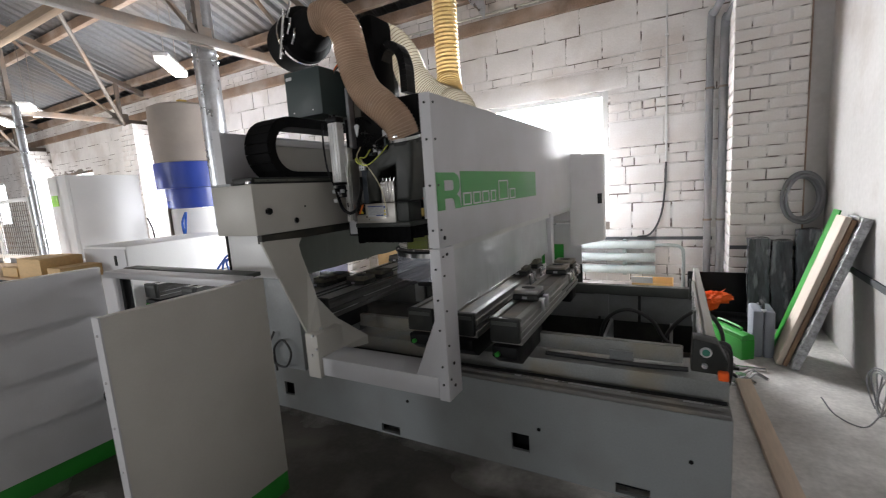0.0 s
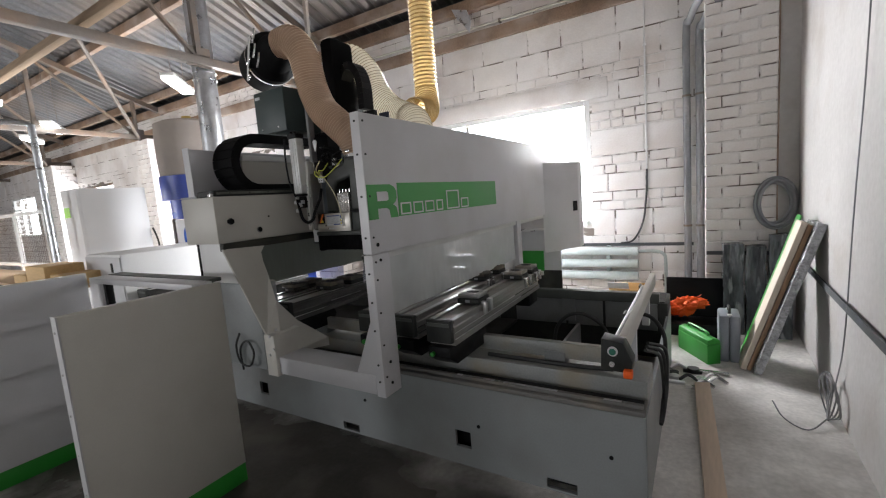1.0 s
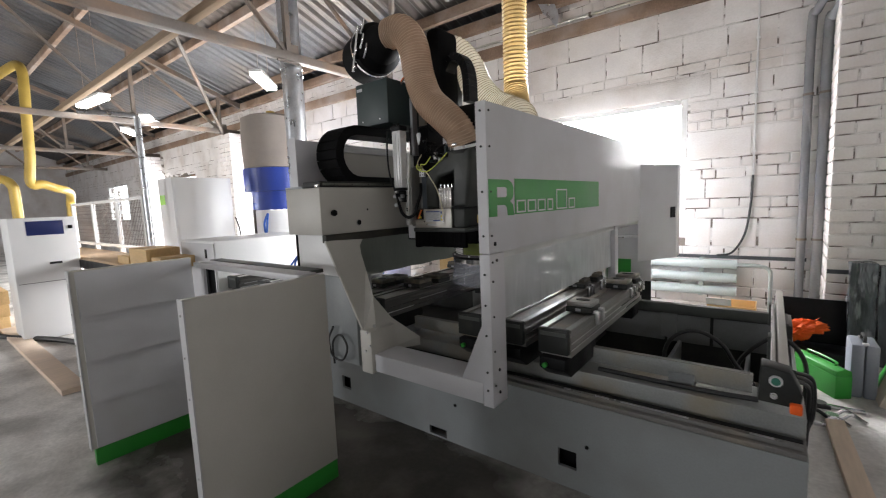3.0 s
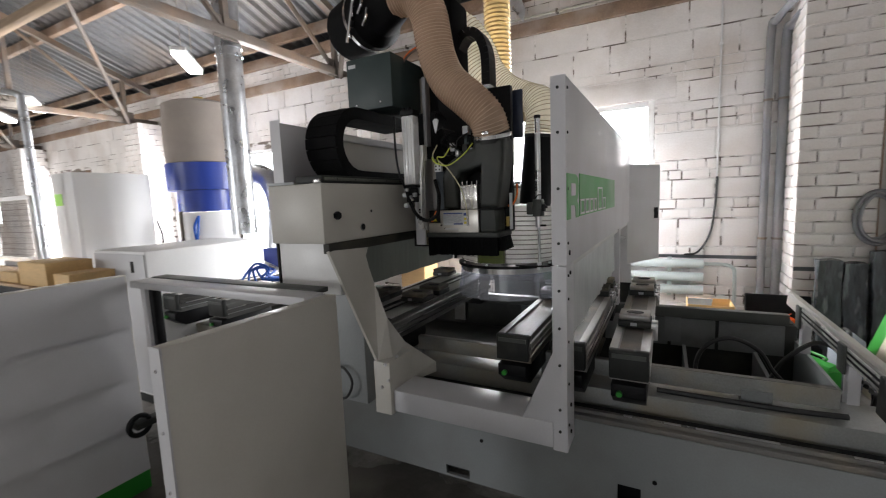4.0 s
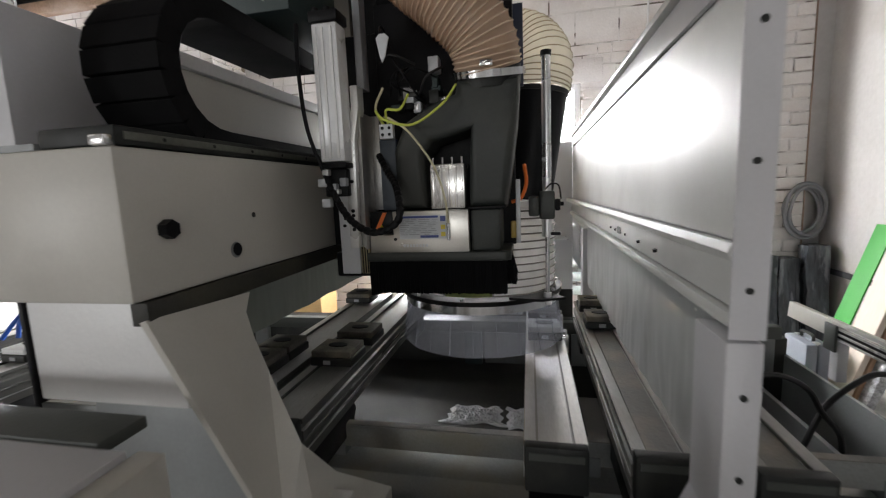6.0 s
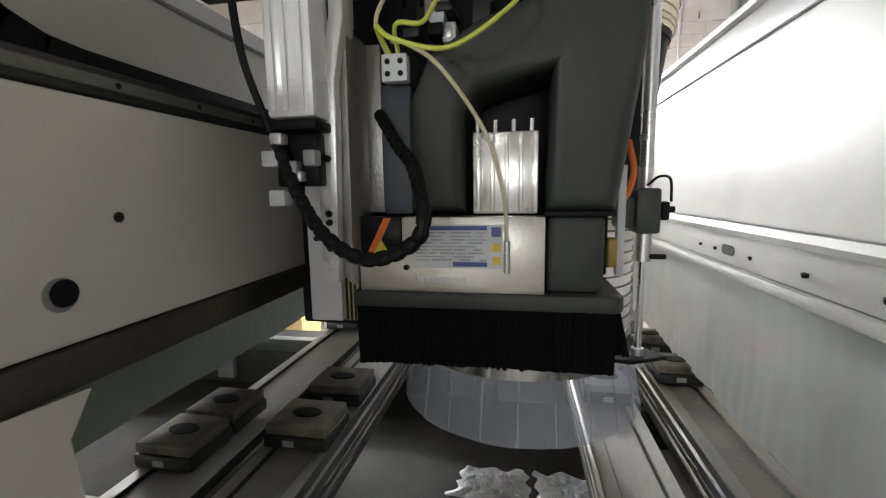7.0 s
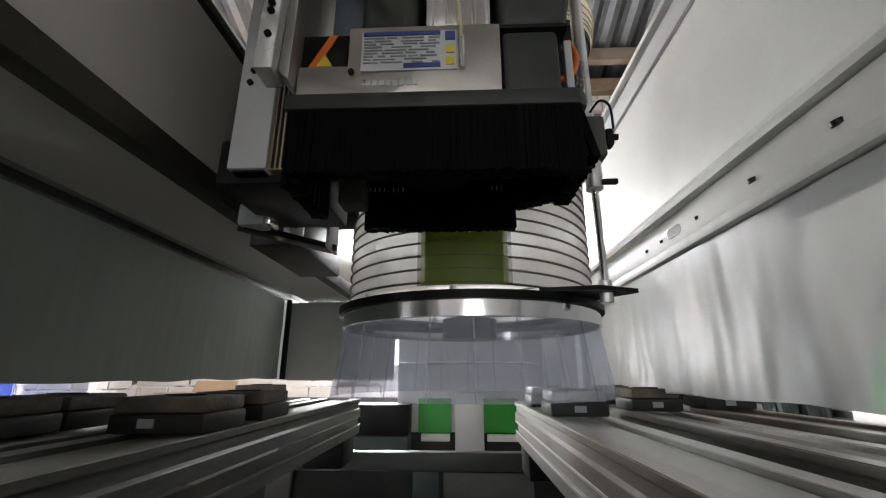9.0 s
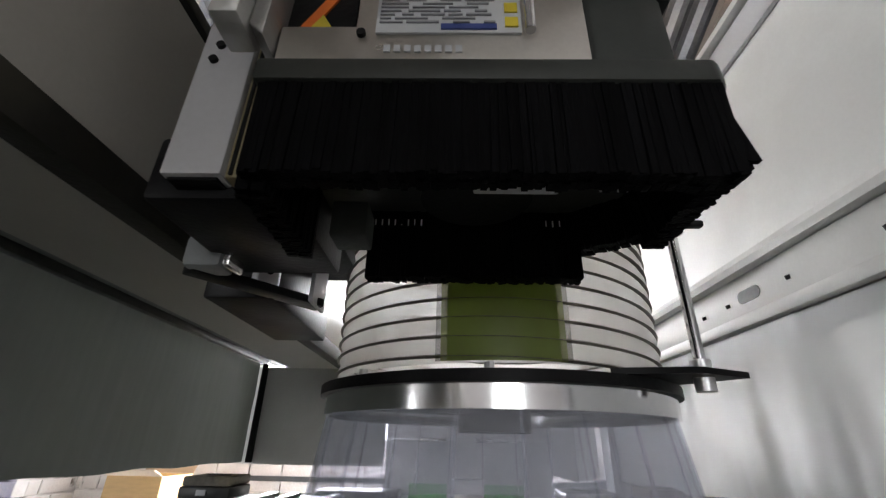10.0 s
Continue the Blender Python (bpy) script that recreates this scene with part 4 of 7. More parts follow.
# Pale top over dark base puts light from above into the colours.
def pod(x0, x1, y0, y1, clamp=False, grey="pod_top"):
    p = thing("vacuum_pod", ((x0 + x1) / 2, (y0 + y1) / 2, 0.822), "dusty rubber-topped vacuum pod on a table beam", "vacuum pod", "vacuum pods")
    part("pod_base", B(x0, x1, y0, y1, 0.823, 0.852, bev=0.005), "darkgrey", p)
    part("pod_top", B(x0 + 0.004, x1 - 0.004, y0 + 0.004, y1 - 0.004, 0.853, 0.876, bev=0.004), grey, p)
    part("suction_slot", prism(bm_new(), [((x0 + x1) / 2 + 0.035 * math.cos(a), (y0 + y1) / 2 + 0.02 * math.sin(a)) for a in np.linspace(0, 2 * math.pi, 16, endpoint=False)], "z", 0.8755, 0.8785), "black", p)
    part("pad_label", B(x0 + 0.05, x0 + 0.075, y0 - 0.0035, y0 - 0.0005, 0.832, 0.845), "label_grey", p)
    if clamp:
        for yy in (y0 + 0.02, y1 - 0.035):
            part("clamp_arm", prism(bm_new(), [(x1 - 0.01, 0.835), (x1 + 0.025, 0.835), (x1 + 0.025, 0.77), (x1 + 0.008, 0.77), (x1 + 0.008, 0.82), (x1 - 0.01, 0.82)], "y", yy, yy + 0.028, 0.002), "alu", p)
    return p


for x0, y0, g in ((-1.835, 2.04, "pod_top"), (-1.835, 2.24, "pod_top")):
    pod(x0, x0 + 0.150, y0, y0 + 0.135, False, g)
for y0 in (1.935, 2.072, 2.84):
    pod(-2.065, -1.928, y0, y0 + 0.132)
pod(-3.07, -2.955, 1.95, 2.09, False, "white")
for y0 in (2.35, 2.62):
    pod(-1.105, -0.98, y0, y0 + 0.12, True, "alu_dusty")
for y0 in (2.50, 2.74):
    pod(-0.877, -0.752, y0, y0 + 0.12, True)
for y0 in (1.95, 2.58, 2.78):
    pod(-0.655, -0.525, y0, y0 + 0.125, True, "alu_dusty")

# ---- gantry ----
gan = thing("gantry", (-1.4, 1.45, 0.5), "light grey gantry of the machining centre with an upright side panel", "gantry")


def sh(co):
    return Vector((co.x + 0.010 * (co.y - 1.45), co.y, co.z))


up = part("side_panel", B(-0.800, -0.784, 1.449, 4.32, 1.166, 1.775, bev=0.002, shear=sh), "lightgrey", gan, "light grey sheet-metal side panel")
# Added thin sheet, paler than the panel, carries light on its inner face.
part("panel_liner", B(-0.8024, -0.8004, 1.452, 4.30, 1.305, 1.689, shear=sh), "panel_in", gan, "inner face of the panel, lightened as if lit")
part("panel_edge", B(-0.832, -0.784, 1.4455, 1.4485, 1.168, 1.777), "lightgrey", gan)
part("panel_top_lip", B(-0.83, -0.802, 1.45, 4.30, 1.757, 1.773, bev=0.002, shear=sh), "panel_in", gan)
part("panel_inner_rail", B(-0.812, -0.802, 1.46, 4.30, 1.203, 1.276, bev=0.003, shear=sh), "panel_in", gan, "folded steel strip with holes")
part("panel_inner_lip", prism(bm_new(), [(-0.802, 1.278), (-0.824, 1.278), (-0.828, 1.290), (-0.822, 1.304), (-0.802, 1.302)], "y", 1.47, 4.28, 0.0), "panel_in", gan)
part("panel_top_strip", B(-0.813, -0.802, 1.47, 4.28, 1.69, 1.755, bev=0.002, shear=sh), "lightgrey", gan)
part("panel_bar", B(-0.826, -0.802, 1.47, 4.28, 1.176, 1.202, bev=0.008, shear=sh), "panel_in", gan, "bright metal edge strip")
part("rivet_strip", B(-0.806, -0.802, 1.56, 4.25, 1.135, 1.175, bev=0.001, shear=sh), "panel_in", gan, "riveted steel strip that clamps the curtain")
for yy in np.arange(1.56, 4.2, 0.085):
    part("rivet", C((-0.8095 + 0.010 * (yy - 1.45), yy, 1.157), (-0.806 + 0.010 * (yy - 1.45), yy, 1.157), 0.004, 8), "panel_in", gan)
for yy, r in ((1.90, 0.009), (2.075, 0.008), (2.26, 0.005), (2.43, 0.006), (2.52, 0.006)):
    part("hole", C((-0.8125 + 0.010 * (yy - 1.45), yy, 1.236), (-0.8105 + 0.010 * (yy - 1.45), yy, 1.229), r, 12), "black", gan)
part("slot_hole", prism(bm_new(), [(2.363 + dx + 0.012 * math.cos(a), 1.236 + 0.012 * math.sin(a)) for dx, r0, r1 in ((-0.02, math.pi / 2, 1.5 * math.pi), (0.02, -math.pi / 2, math.pi / 2)) for a in np.linspace(r0, r1, 7)], "x", -0.8042, -0.8030), "black", gan)
screws([(-0.784, 1.466, z) for z in (1.24, 1.42, 1.60, 1.74)] + [(-0.784, 1.466, z) for z in (0.60, 0.75, 0.90, 1.05, 1.13)], "x", gan, "darkgrey", 0.005)
screws([(-0.809, 1.446, z) for z in (0.58, 0.66, 0.82, 0.95, 1.08, 1.24, 1.42, 1.60, 1.74)], "y", gan, "darkgrey", 0.005)
screws([(-0.784, 1.49, 1.205), (-0.784, 2.34, 1.245), (-0.784, 2.38, 1.245)], "x", gan, "black", 0.009)
screws([(-0.784, 1.50, z) for z in (0.56, 0.66, 1.135)], "x", gan, "black", 0.007)
part("front_post", prism(bm_new(), [(-0.834, 0.505), (-0.784, 0.505), (-0.784, 1.163), (-0.834, 1.163), (-0.834, 0.86), (-0.945, 0.606), (-0.834, 0.606)], "y", 1.4462, 1.567, 0.003), "lightgrey", gan)
part("rear_post", B(-0.83, -0.775, 3.17, 3.25, 0.62, 1.164, bev=0.003), "lightgrey", gan)
part("lower_arm", B(-1.49, -0.818, 1.4325, 1.60, 0.512, 0.606, bev=0.005), "lightgrey", gan)
part("foot_plate", B(-1.575, -1.492, 1.415, 1.60, 0.50, 0.73, bev=0.005), "cream", gan)
bm = bm_new()
face = [Vector(v) for v in ((-1.708, 1.335, 1.208), (-1.690, 1.575, 1.198), (-1.678, 1.541, 1.164), (-1.660, 1.533, 1.115), (-1.637, 1.537, 1.04), (-1.560, 1.512, 0.895), (-1.552, 1.632, 0.748), (-1.470, 1.775, 0.61), (-1.470, 1.775, 0.56), (-1.494, 1.462, 0.606), (-1.555, 1.425, 0.72))]
near_f, far_f = [bm.verts.new(v) for v in face], [bm.verts.new(v + Vector((-0.012, 0.0, -0.004))) for v in face]
bm.faces.new(near_f), bm.faces.new(far_f[::-1])
for k in range(len(face)):
    bm.faces.new((near_f[(k + 1) % len(face)], near_f[k], far_f[k], far_f[(k + 1) % len(face)]))
bmesh.ops.triangulate(bm, faces=[f for f in bm.faces if len(f.verts) > 4])
bmesh.ops.recalc_face_normals(bm, faces=bm.faces)
part("slanted_leg", bm, "cream", gan, smooth=25)
screws([(-1.50, 1.413, 0.655), (-1.535, 1.413, 0.62), (-1.44, 1.398, 0.775), (-1.50, 1.398, 0.73)], "y", gan, "alu", 0.007)
beam = part("cross_beam", B(-2.018, -1.712, 1.322, 4.35, 1.238, 1.488, bev=0.006), "cream", gan, "cream-painted box beam")
part("lower_guide", B(-1.74, -1.706, 1.34, 4.35, 1.195, 1.2365, bev=0.003), "guide_dirt", gan, "black linear guide")
part("upper_guide", B(-1.86, -1.712, 1.33, 4.35, 1.4895, 1.52, bev=0.004), "darkgrey", gan, "dark linear guide")
part("guide_track", B(-1.7118, -1.7085, 1.345, 4.34, 1.498, 1.511, bev=0.001), "rail_dirt", gan, "greyish ground track of the guide")
for yy in np.arange(1.42, 4.3, 0.12):
    part("track_bolt", C((-1.7087, yy, 1.5045), (-1.7078, yy, 1.5045), 0.0035, 8), "black", gan)
part("guide_cap", B(-1.745, -1.715, 1.315, 1.335, 1.488, 1.505, bev=0.003), "alu", gan)
part("knob", C((-1.714, 1.40, 1.352), (-1.694, 1.40, 1.352), 0.017, 6), "black", gan, "black plastic star knob")
part("hole_rim", C((-1.713, 1.575, 1.291), (-1.7108, 1.575, 1.291), 0.0170, 20), "bedgrey", gan)
part("access_hole", C((-1.7125, 1.578, 1.292), (-1.7100, 1.578, 1.292), 0.0140, 18), "black", gan)
part("small_hole", C((-1.713, 1.645, 1.362), (-1.7105, 1.645, 1.362), 0.006, 10), "darkgrey", gan)
part("chain_tray", B(-2.03, -1.87, 1.33, 4.35, 1.489, 1.50), "bedgrey", gan)
part("chain_cover", B(-2.046, -2.032, 1.3875, 4.30, 1.50, 1.775, bev=0.002), "lightgrey", gan)
part("chain_cover_front", B(-2.046, -1.985, 1.3845, 1.3872, 1.50, 1.777), "lightgrey", gan)
part("cover_strip", B(-1.875, -1.862, 1.62, 4.30, 1.501, 1.699, bev=0.002), "cream", gan)
part("cover_strip_lip", B(-1.905, -1.85, 1.62, 4.30, 1.70, 1.732, bev=0.002), "white", gan)
part("end_block", B(-2.10, -1.74, 1.43, 1.52, 1.0, 1.236, bev=0.006), "white", gan, "white-painted end block")
part("edge_seal", B(-2.115, -2.102, 1.425, 1.52, 0.99, 1.236, bev=0.003), "black", gan, "black rubber edge seal")
# Cream paint in shadow here; the darker bedgrey carries that shade.
part("carriage_side", B(-2.02, -1.66, 1.47, 1.60, 0.49, 0.995, bev=0.008), "bedgrey", gan)
part("under_sheet", B(-2.135, -2.0195, 1.53, 4.30, 1.270, 1.284), "bedgrey", gan)
part("curtain_rail", B(-2.145, -2.105, 1.75, 3.36, 1.250, 1.2695, bev=0.002), "frame_grey", gan)
# rear closure and its green foot band
part("rear_left_panel", B(-2.15, -1.60, 3.342, 3.36, 0.885, 1.2375), "panel_in", gan)
part("corner_seal", B(-2.112, -2.092, 3.32, 3.3415, 0.89, 1.249, bev=0.003), "black", gan)
part("rear_panel", B(-1.72, -0.755, 4.32, 4.34, 0.556, 1.74), "lightgrey", gan)
# Added sheet keeps the gap below the rear panel dark.
part("kick_plate", B(-1.72, -0.755, 4.322, 4.338, 0.02, 0.555), "darkgrey", gan, "added dark sheet filling the dark gap under the rear panel")
part("rear_shelf", B(-1.70, -0.80, 4.18, 4.318, 0.98, 0.995, bev=0.002), "alu", gan)
for ga0, ga1 in ((-1.578, -1.364), (-1.157, -0.932)):
    part("rear_band", B(ga0, ga1, 4.30, 4.318, 0.555, 0.762), "green", gan, "green-painted band")
    part("band_foot", B(ga0 + 0.02, ga1 - 0.01, 4.285, 4.318, 0.505, 0.548, bev=0.003), "white", gan)
part("rear_block", B(-2.05, -1.62, 4.10, 4.3, 0.56, 0.735, bev=0.006), "black", gan)
part("rear_plinth", B(-2.05, -1.62, 4.12, 4.3, 0.30, 0.555, bev=0.006), "greenbox", gan)
part("rear_frame", B(-1.34, -1.16, 4.22, 4.295, 0.36, 0.79, bev=0.004), "lightgrey", gan)
rb = part("rear_box", prism(bm_new(), [(-0.754, 3.80), (-0.527, 4.20), (-0.527, 4.345), (-0.754, 4.345)], "z", 0.815, 1.63, 0.003), "lightgrey", gan, "light grey switch box with a slanting front")
part("latch", prism(bm_new(), [(-0.566, 4.130), (-0.558, 4.126), (-0.534, 4.170), (-0.542, 4.174)], "z", 1.172, 1.265), "black", rb)


# the side panel stands a little outwards of the beam's end
SIDE = {"side_panel", "panel_liner", "rivet_strip", "panel_edge", "panel_top_lip", "panel_inner_rail", "panel_inner_lip", "panel_top_strip", "panel_bar", "rivet", "hole", "slot_hole", "front_post", "rear_post"}
for ob in gan.children:
    kind_ = ob.name.split(".")[0]
    if kind_ in SIDE or (kind_ == "screw" and ob.data.vertices[0].co.x > -0.9):
        ob.data.transform(Matrix.Translation((0.017, -0.014, 0)))


def wavy_curtain(name, x, y0, y1, z0, z1, wave, parent, material, n=90):
    """A hanging sheet of plastic with soft vertical folds."""
    bm = bm_new()
    rows = []
    for k in range(7):
        z = z0 + (z1 - z0) * k / 6
        rows.append([bm.verts.new((x + wave * (1 - 0.75 * k / 6) * (noise.noise(Vector((yy * 9, 0.6 * k, x))) + 0.4 * noise.noise(Vector((yy * 30, k * 0.4, 2)))), yy, z + (0.006 * noise.noise(Vector((yy * 6, 1, 5))) if k == 0 else 0))) for yy in np.linspace(y0, y1, n)])
    for a, b in zip(rows, rows[1:]):
        for i in range(n - 1):
            bm.faces.new((a[i], a[i + 1], b[i + 1], b[i]))
    geo = bmesh.ops.solidify(bm, geom=list(bm.faces), thickness=0.002)
    return part(name, bm, material, parent, smooth=70)


wavy_curtain("curtain", -0.789, 1.56, 3.165, 0.865, 1.172, 0.010, gan, "curtain", 200)
wavy_curtain("curtain", -2.122, 1.62, 3.32, 0.893, 1.249, 0.006, gan, "curtain_grey", 180)

# sign on the side panel: plain shapes in its colours
def sign(name, y0, y1, z0, z1, material, lift, parent):
    return part(name, B(-0.7668 + lift, -0.7645 + lift, y0, y1, z0, z1, shear=sh), material, parent)


sign("sign_band", 1.652, 2.765, 1.319, 1.476, "logo_green", 0.0, gan)
rpts = [(1.478, 1.235), (1.478, 1.468), (1.70, 1.468), (1.745, 1.45), (1.765, 1.42), (1.765, 1.375), (1.75, 1.345), (1.72, 1.328), (1.755, 1.305), (1.77, 1.235), (1.69, 1.235), (1.68, 1.29), (1.655, 1.305), (1.565, 1.305), (1.565, 1.235)]
rpts = [(1.437 + (a - 1.478) * 0.72, 1.317 + (b - 1.235) * 0.657) for a, b in rpts]
part("sign_mark", prism(bm_new(), rpts, "x", -0.7668, -0.7642), "logo_green", gan, "green rounded sign mark")
part("mark_window", prism(bm_new(), [(1.500, 1.396), (1.500, 1.438), (1.568, 1.438), (1.579, 1.432), (1.579, 1.402), (1.568, 1.396)], "x", -0.7642, -0.7627), "lightgrey", gan)
for y0, y1, z0, z1 in ((1.665, 1.75, 1.325, 1.382), (1.77, 1.855, 1.325, 1.382), (1.875, 1.96, 1.325, 1.382), (1.985, 2.05, 1.325, 1.382), (2.095, 2.235, 1.325, 1.43), (2.26, 2.35, 1.325, 1.382)):
    sign("sign_stroke", y0, y1, z0, z0 + 0.007, "logo_white", 0.0024, gan)
    sign("sign_stroke", y0, y1, z1 - 0.007, z1, "logo_white", 0.0024, gan)
    sign("sign_stroke", y0, y0 + 0.008, z0 + 0.0075, z1 - 0.0075, "logo_white", 0.0024, gan)
    sign("sign_stroke", y1 - 0.008, y1, z0 + 0.0075, z1 - 0.0075, "logo_white", 0.0024, gan)

# ---- energy chain on the beam ----
ch = thing("energy_chain", (-1.87, 1.8, 1.5), "black plastic energy chain looping over the beam", "cable chain")
path = [(4.2, 1.525), (3.0, 1.525), (2.2, 1.525), (1.80, 1.526)] + [(1.665 + 0.147 * math.cos(a), 1.674 + 0.147 * math.sin(a)) for a in np.linspace(-math.pi / 2, -1.5 * math.pi, 13)] + [(1.80, 1.822), (1.95, 1.824), (2.15, 1.824)]
pts = even([Vector((0, a, b)) for a, b in path], 0.045)
for a, b in zip(pts, pts[1:]):
    d = (b - a).normalized()
    n_ = Vector((0, -d.z, d.y))
    bm = bm_new()
    q = [a - d * 0.003 - n_ * 0.027, b + d * 0.0 - n_ * 0.027, b + d * 0.0 + n_ * 0.027, a - d * 0.003 + n_ * 0.027]
    prism(bm, [(v.y, v.z) for v in q], "x", -1.950, -1.770, 0.0012)
    part("chain_link", bm, "drum", ch, smooth=None)

# ---- machining head ----
hd = thing("machining_head", (-1.38, 1.95, 1.13), "machining head with dark suction duct, brush skirt and aluminium plate", "machine head")
part("carriage", B(-1.70, -1.52, 2.02, 2.32, 1.24, 1.86, bev=0.008), "black", hd)
part("back_plate", B(-1.515, -1.13, 1.985, 2.02, 1.24, 1.92, bev=0.004), "black", hd)
part("carriage_top", B(-1.66, -1.48, 2.13, 2.32, 1.862, 2.24, bev=0.01), "black", hd)
# extruded guide profile with hollow end, and the slanting bracket bar in front of it
part("guide_profile", B(-1.612, -1.557, 1.877, 1.93, 1.177, 1.50, bev=0.003), "lightgrey", hd, "pale extruded guide profile")
part("profile_side", B(-1.5565, -1.530, 1.883, 1.925, 1.177, 1.46, bev=0.002), "brass", hd, "yellowish anodised side of the profile")
for k in range(3):
    part("profile_groove", B(-1.552 + 0.007 * k, -1.549 + 0.007 * k, 1.8805, 1.8832, 1.179, 1.45), "black", hd)
for y0, y1 in ((1.883, 1.901), (1.906, 1.924)):
    part("profile_cavity", B(-1.607, -1.562, y0, y1, 1.1745, 1.1772), "black", hd)
part("bracket", prism(bm_new(), [(-1.543, 1.262), (-1.519, 1.262), (-1.512, 1.49), (-1.512, 1.53), (-1.497, 1.605), (-1.497, 1.66), (-1.517, 1.66), (-1.517, 1.61), (-1.535, 1.535), (-1.541, 1.50)], "y", 1.785, 1.825, 0.003), "alu_bright", hd, "aluminium slide bracket bar")
part("bracket_plate", prism(bm_new(), [(-1.518, 1.268), (-1.504, 1.255), (-1.500, 1.60), (-1.511, 1.53)], "y", 1.80, 1.90, 0.002), "alu_dusty", hd)
screws([(-1.592, 1.877, 1.333), (-1.595, 1.877, 1.313), (-1.528, 1.785, 1.31), (-1.528, 1.785, 1.345), (-1.528, 1.785, 1.357), (-1.526, 1.785, 1.43)], "y", hd, "black", 0.0045)
part("slide_column", B(-1.705, -1.632, 2.10, 2.125, 1.865, 2.06, bev=0.003), "dustgrey", hd, "dark grey slide plate")
part("slide_edge", B(-1.5155, -1.496, 1.83, 1.87, 1.66, 1.98, bev=0.002), "grey_pipe", hd)
part("inner_plate", B(-1.511, -1.479, 1.876, 1.884, 1.354, 1.60, bev=0.002), "alu_dusty", hd, "dull aluminium plate")
part("air_cylinder", B(-1.586, -1.522, 1.745, 1.80, 1.478, 1.795, bev=0.006), "alu_white", hd, "bright aluminium air cylinder")
# White strips paint the highlights down the air cylinder.
for xx in (-1.575, -1.558, -1.537):
    part("cylinder_groove", B(xx - 0.003, xx + 0.003, 1.742, 1.7455, 1.486, 1.785), "white", hd)
part("cylinder_cap", B(-1.590, -1.518, 1.742, 1.803, 1.797, 1.822, bev=0.004), "black", hd)
part("cylinder_cap", B(-1.582, -1.520, 1.742, 1.803, 1.463, 1.476, bev=0.003), "black", hd)
part("valve_block", B(-1.590, -1.530, 1.765, 1.795, 1.394, 1.462, bev=0.004), "black", hd)
for xx in (-1.585, -1.555):
    part("fitting", C((xx, 1.772, 1.822), (xx, 1.772, 1.838), 0.008, 10), "black", hd)
for a, b, c, d, fm_ in ((-1.599, -1.576, 1.419, 1.439, "label_white"), (-1.592, -1.569, 1.369, 1.390, "label_white"), (-1.542, -1.525, 1.419, 1.439, "label_grey"), (-1.586, -1.569, 1.446, 1.461, "alu_bright"), (-1.563, -1.551, 1.410, 1.426, "label_grey"), (-1.552, -1.545, 1.400, 1.413, "alu_bright")):
    part("fitting", B(a, b, 1.745, 1.764, c, d, bev=0.003), fm_, hd)
# spindle plate with its labels
part("spindle_plate", prism(bm_new(), [(-1.502, 1.240), (-1.241, 1.240), (-1.241, 1.350), (-1.438, 1.350), (-1.438, 1.290), (-1.502, 1.290)], "y", 1.820, 1.852, 0.002), "alu_plate", hd, "brushed aluminium spindle plate")
part("dark_corner", B(-1.512, -1.442, 1.832, 1.85, 1.292, 1.35, bev=0.002), "black", hd)
part("rating_label", B(-1.420, -1.297, 1.8175, 1.8198, 1.279, 1.339), "label_white", hd, "printed rating label with blue bars")
lab = [(-1.418, -1.318, 1.340, 1.3455, "label_blue"), (-1.365, -1.318, 1.290, 1.296, "label_blue")]
for k in range(9):
    zz, xx = 1.3355 - 0.0047 * k, -1.417
    while xx < -1.325:
        w = random.uniform(0.008, 0.03)
        lab.append((xx, min(xx + w, -1.319), zz, zz + random.choice((0.0012, 0.0017)), "label_grey"))
        xx += w + random.choice((0.003, 0.006, 0.012))
lab += [(-1.311, -1.300, 1.311, 1.322, "label_yellow"), (-1.311, -1.300, 1.293, 1.304, "label_yellow"), (-1.312, -1.299, 1.331, 1.344, "label_blue")]
for a, b, c, d, m_ in lab:
    part("label_bar", B(a, b, 1.8158, 1.8174, c - 0.008, d - 0.008), m_, hd)
for k in range(8):
    part("number_bar", B(-1.412 + 0.0085 * k, -1.4065 + 0.0085 * k, 1.8186, 1.8198, 1.258, 1.2655), "label_white", hd)
part("warning_label", prism(bm_new(), [(-1.483, 1.298), (-1.461, 1.298), (-1.472, 1.317)], "y", 1.8295, 1.8318), "label_yellow", hd)
screws([(-1.432, 1.820, 1.279)], "y", hd, "black", 0.004)
part("orange_mark", prism(bm_new(), [(-1.494, 1.296), (-1.482, 1.296), (-1.456, 1.348), (-1.467, 1.348)], "y", 1.8298, 1.8318), "orange_cable", hd, "orange diagonal mark")
part("nylon_tube", tube(bm_new(), smooth_path([(-1.45, 1.84, 1.59), (-1.42, 1.81, 1.575), (-1.375, 1.80, 1.54), (-1.32, 1.80, 1.46), (-1.296, 1.806, 1.38), (-1.291, 1.81, 1.315)], 8), 0.0029, 8), "tube_cream", hd, "cream air tube")
part("tube_tip", C((-1.291, 1.812, 1.275), (-1.291, 1.81, 1.318), 0.0045, 10), "alu", hd)
# finned motor block
part("motor_block", B(-1.340, -1.252, 1.846, 1.92, 1.352, 1.465, bev=0.003), "alu_mirror", hd, "bright finned motor block")
for k in range(5):
    xx = -1.335 + 0.0195 * k
    part("fin", B(xx, xx + 0.006, 1.838, 1.8455, 1.354, 1.463, bev=0.001), "alu_mirror", hd)
for k in range(4):
    part("pin", C((-1.334 + 0.025 * k, 1.86, 1.466), (-1.334 + 0.025 * k, 1.86, 1.482), 0.0035, 8), "chrome", hd)
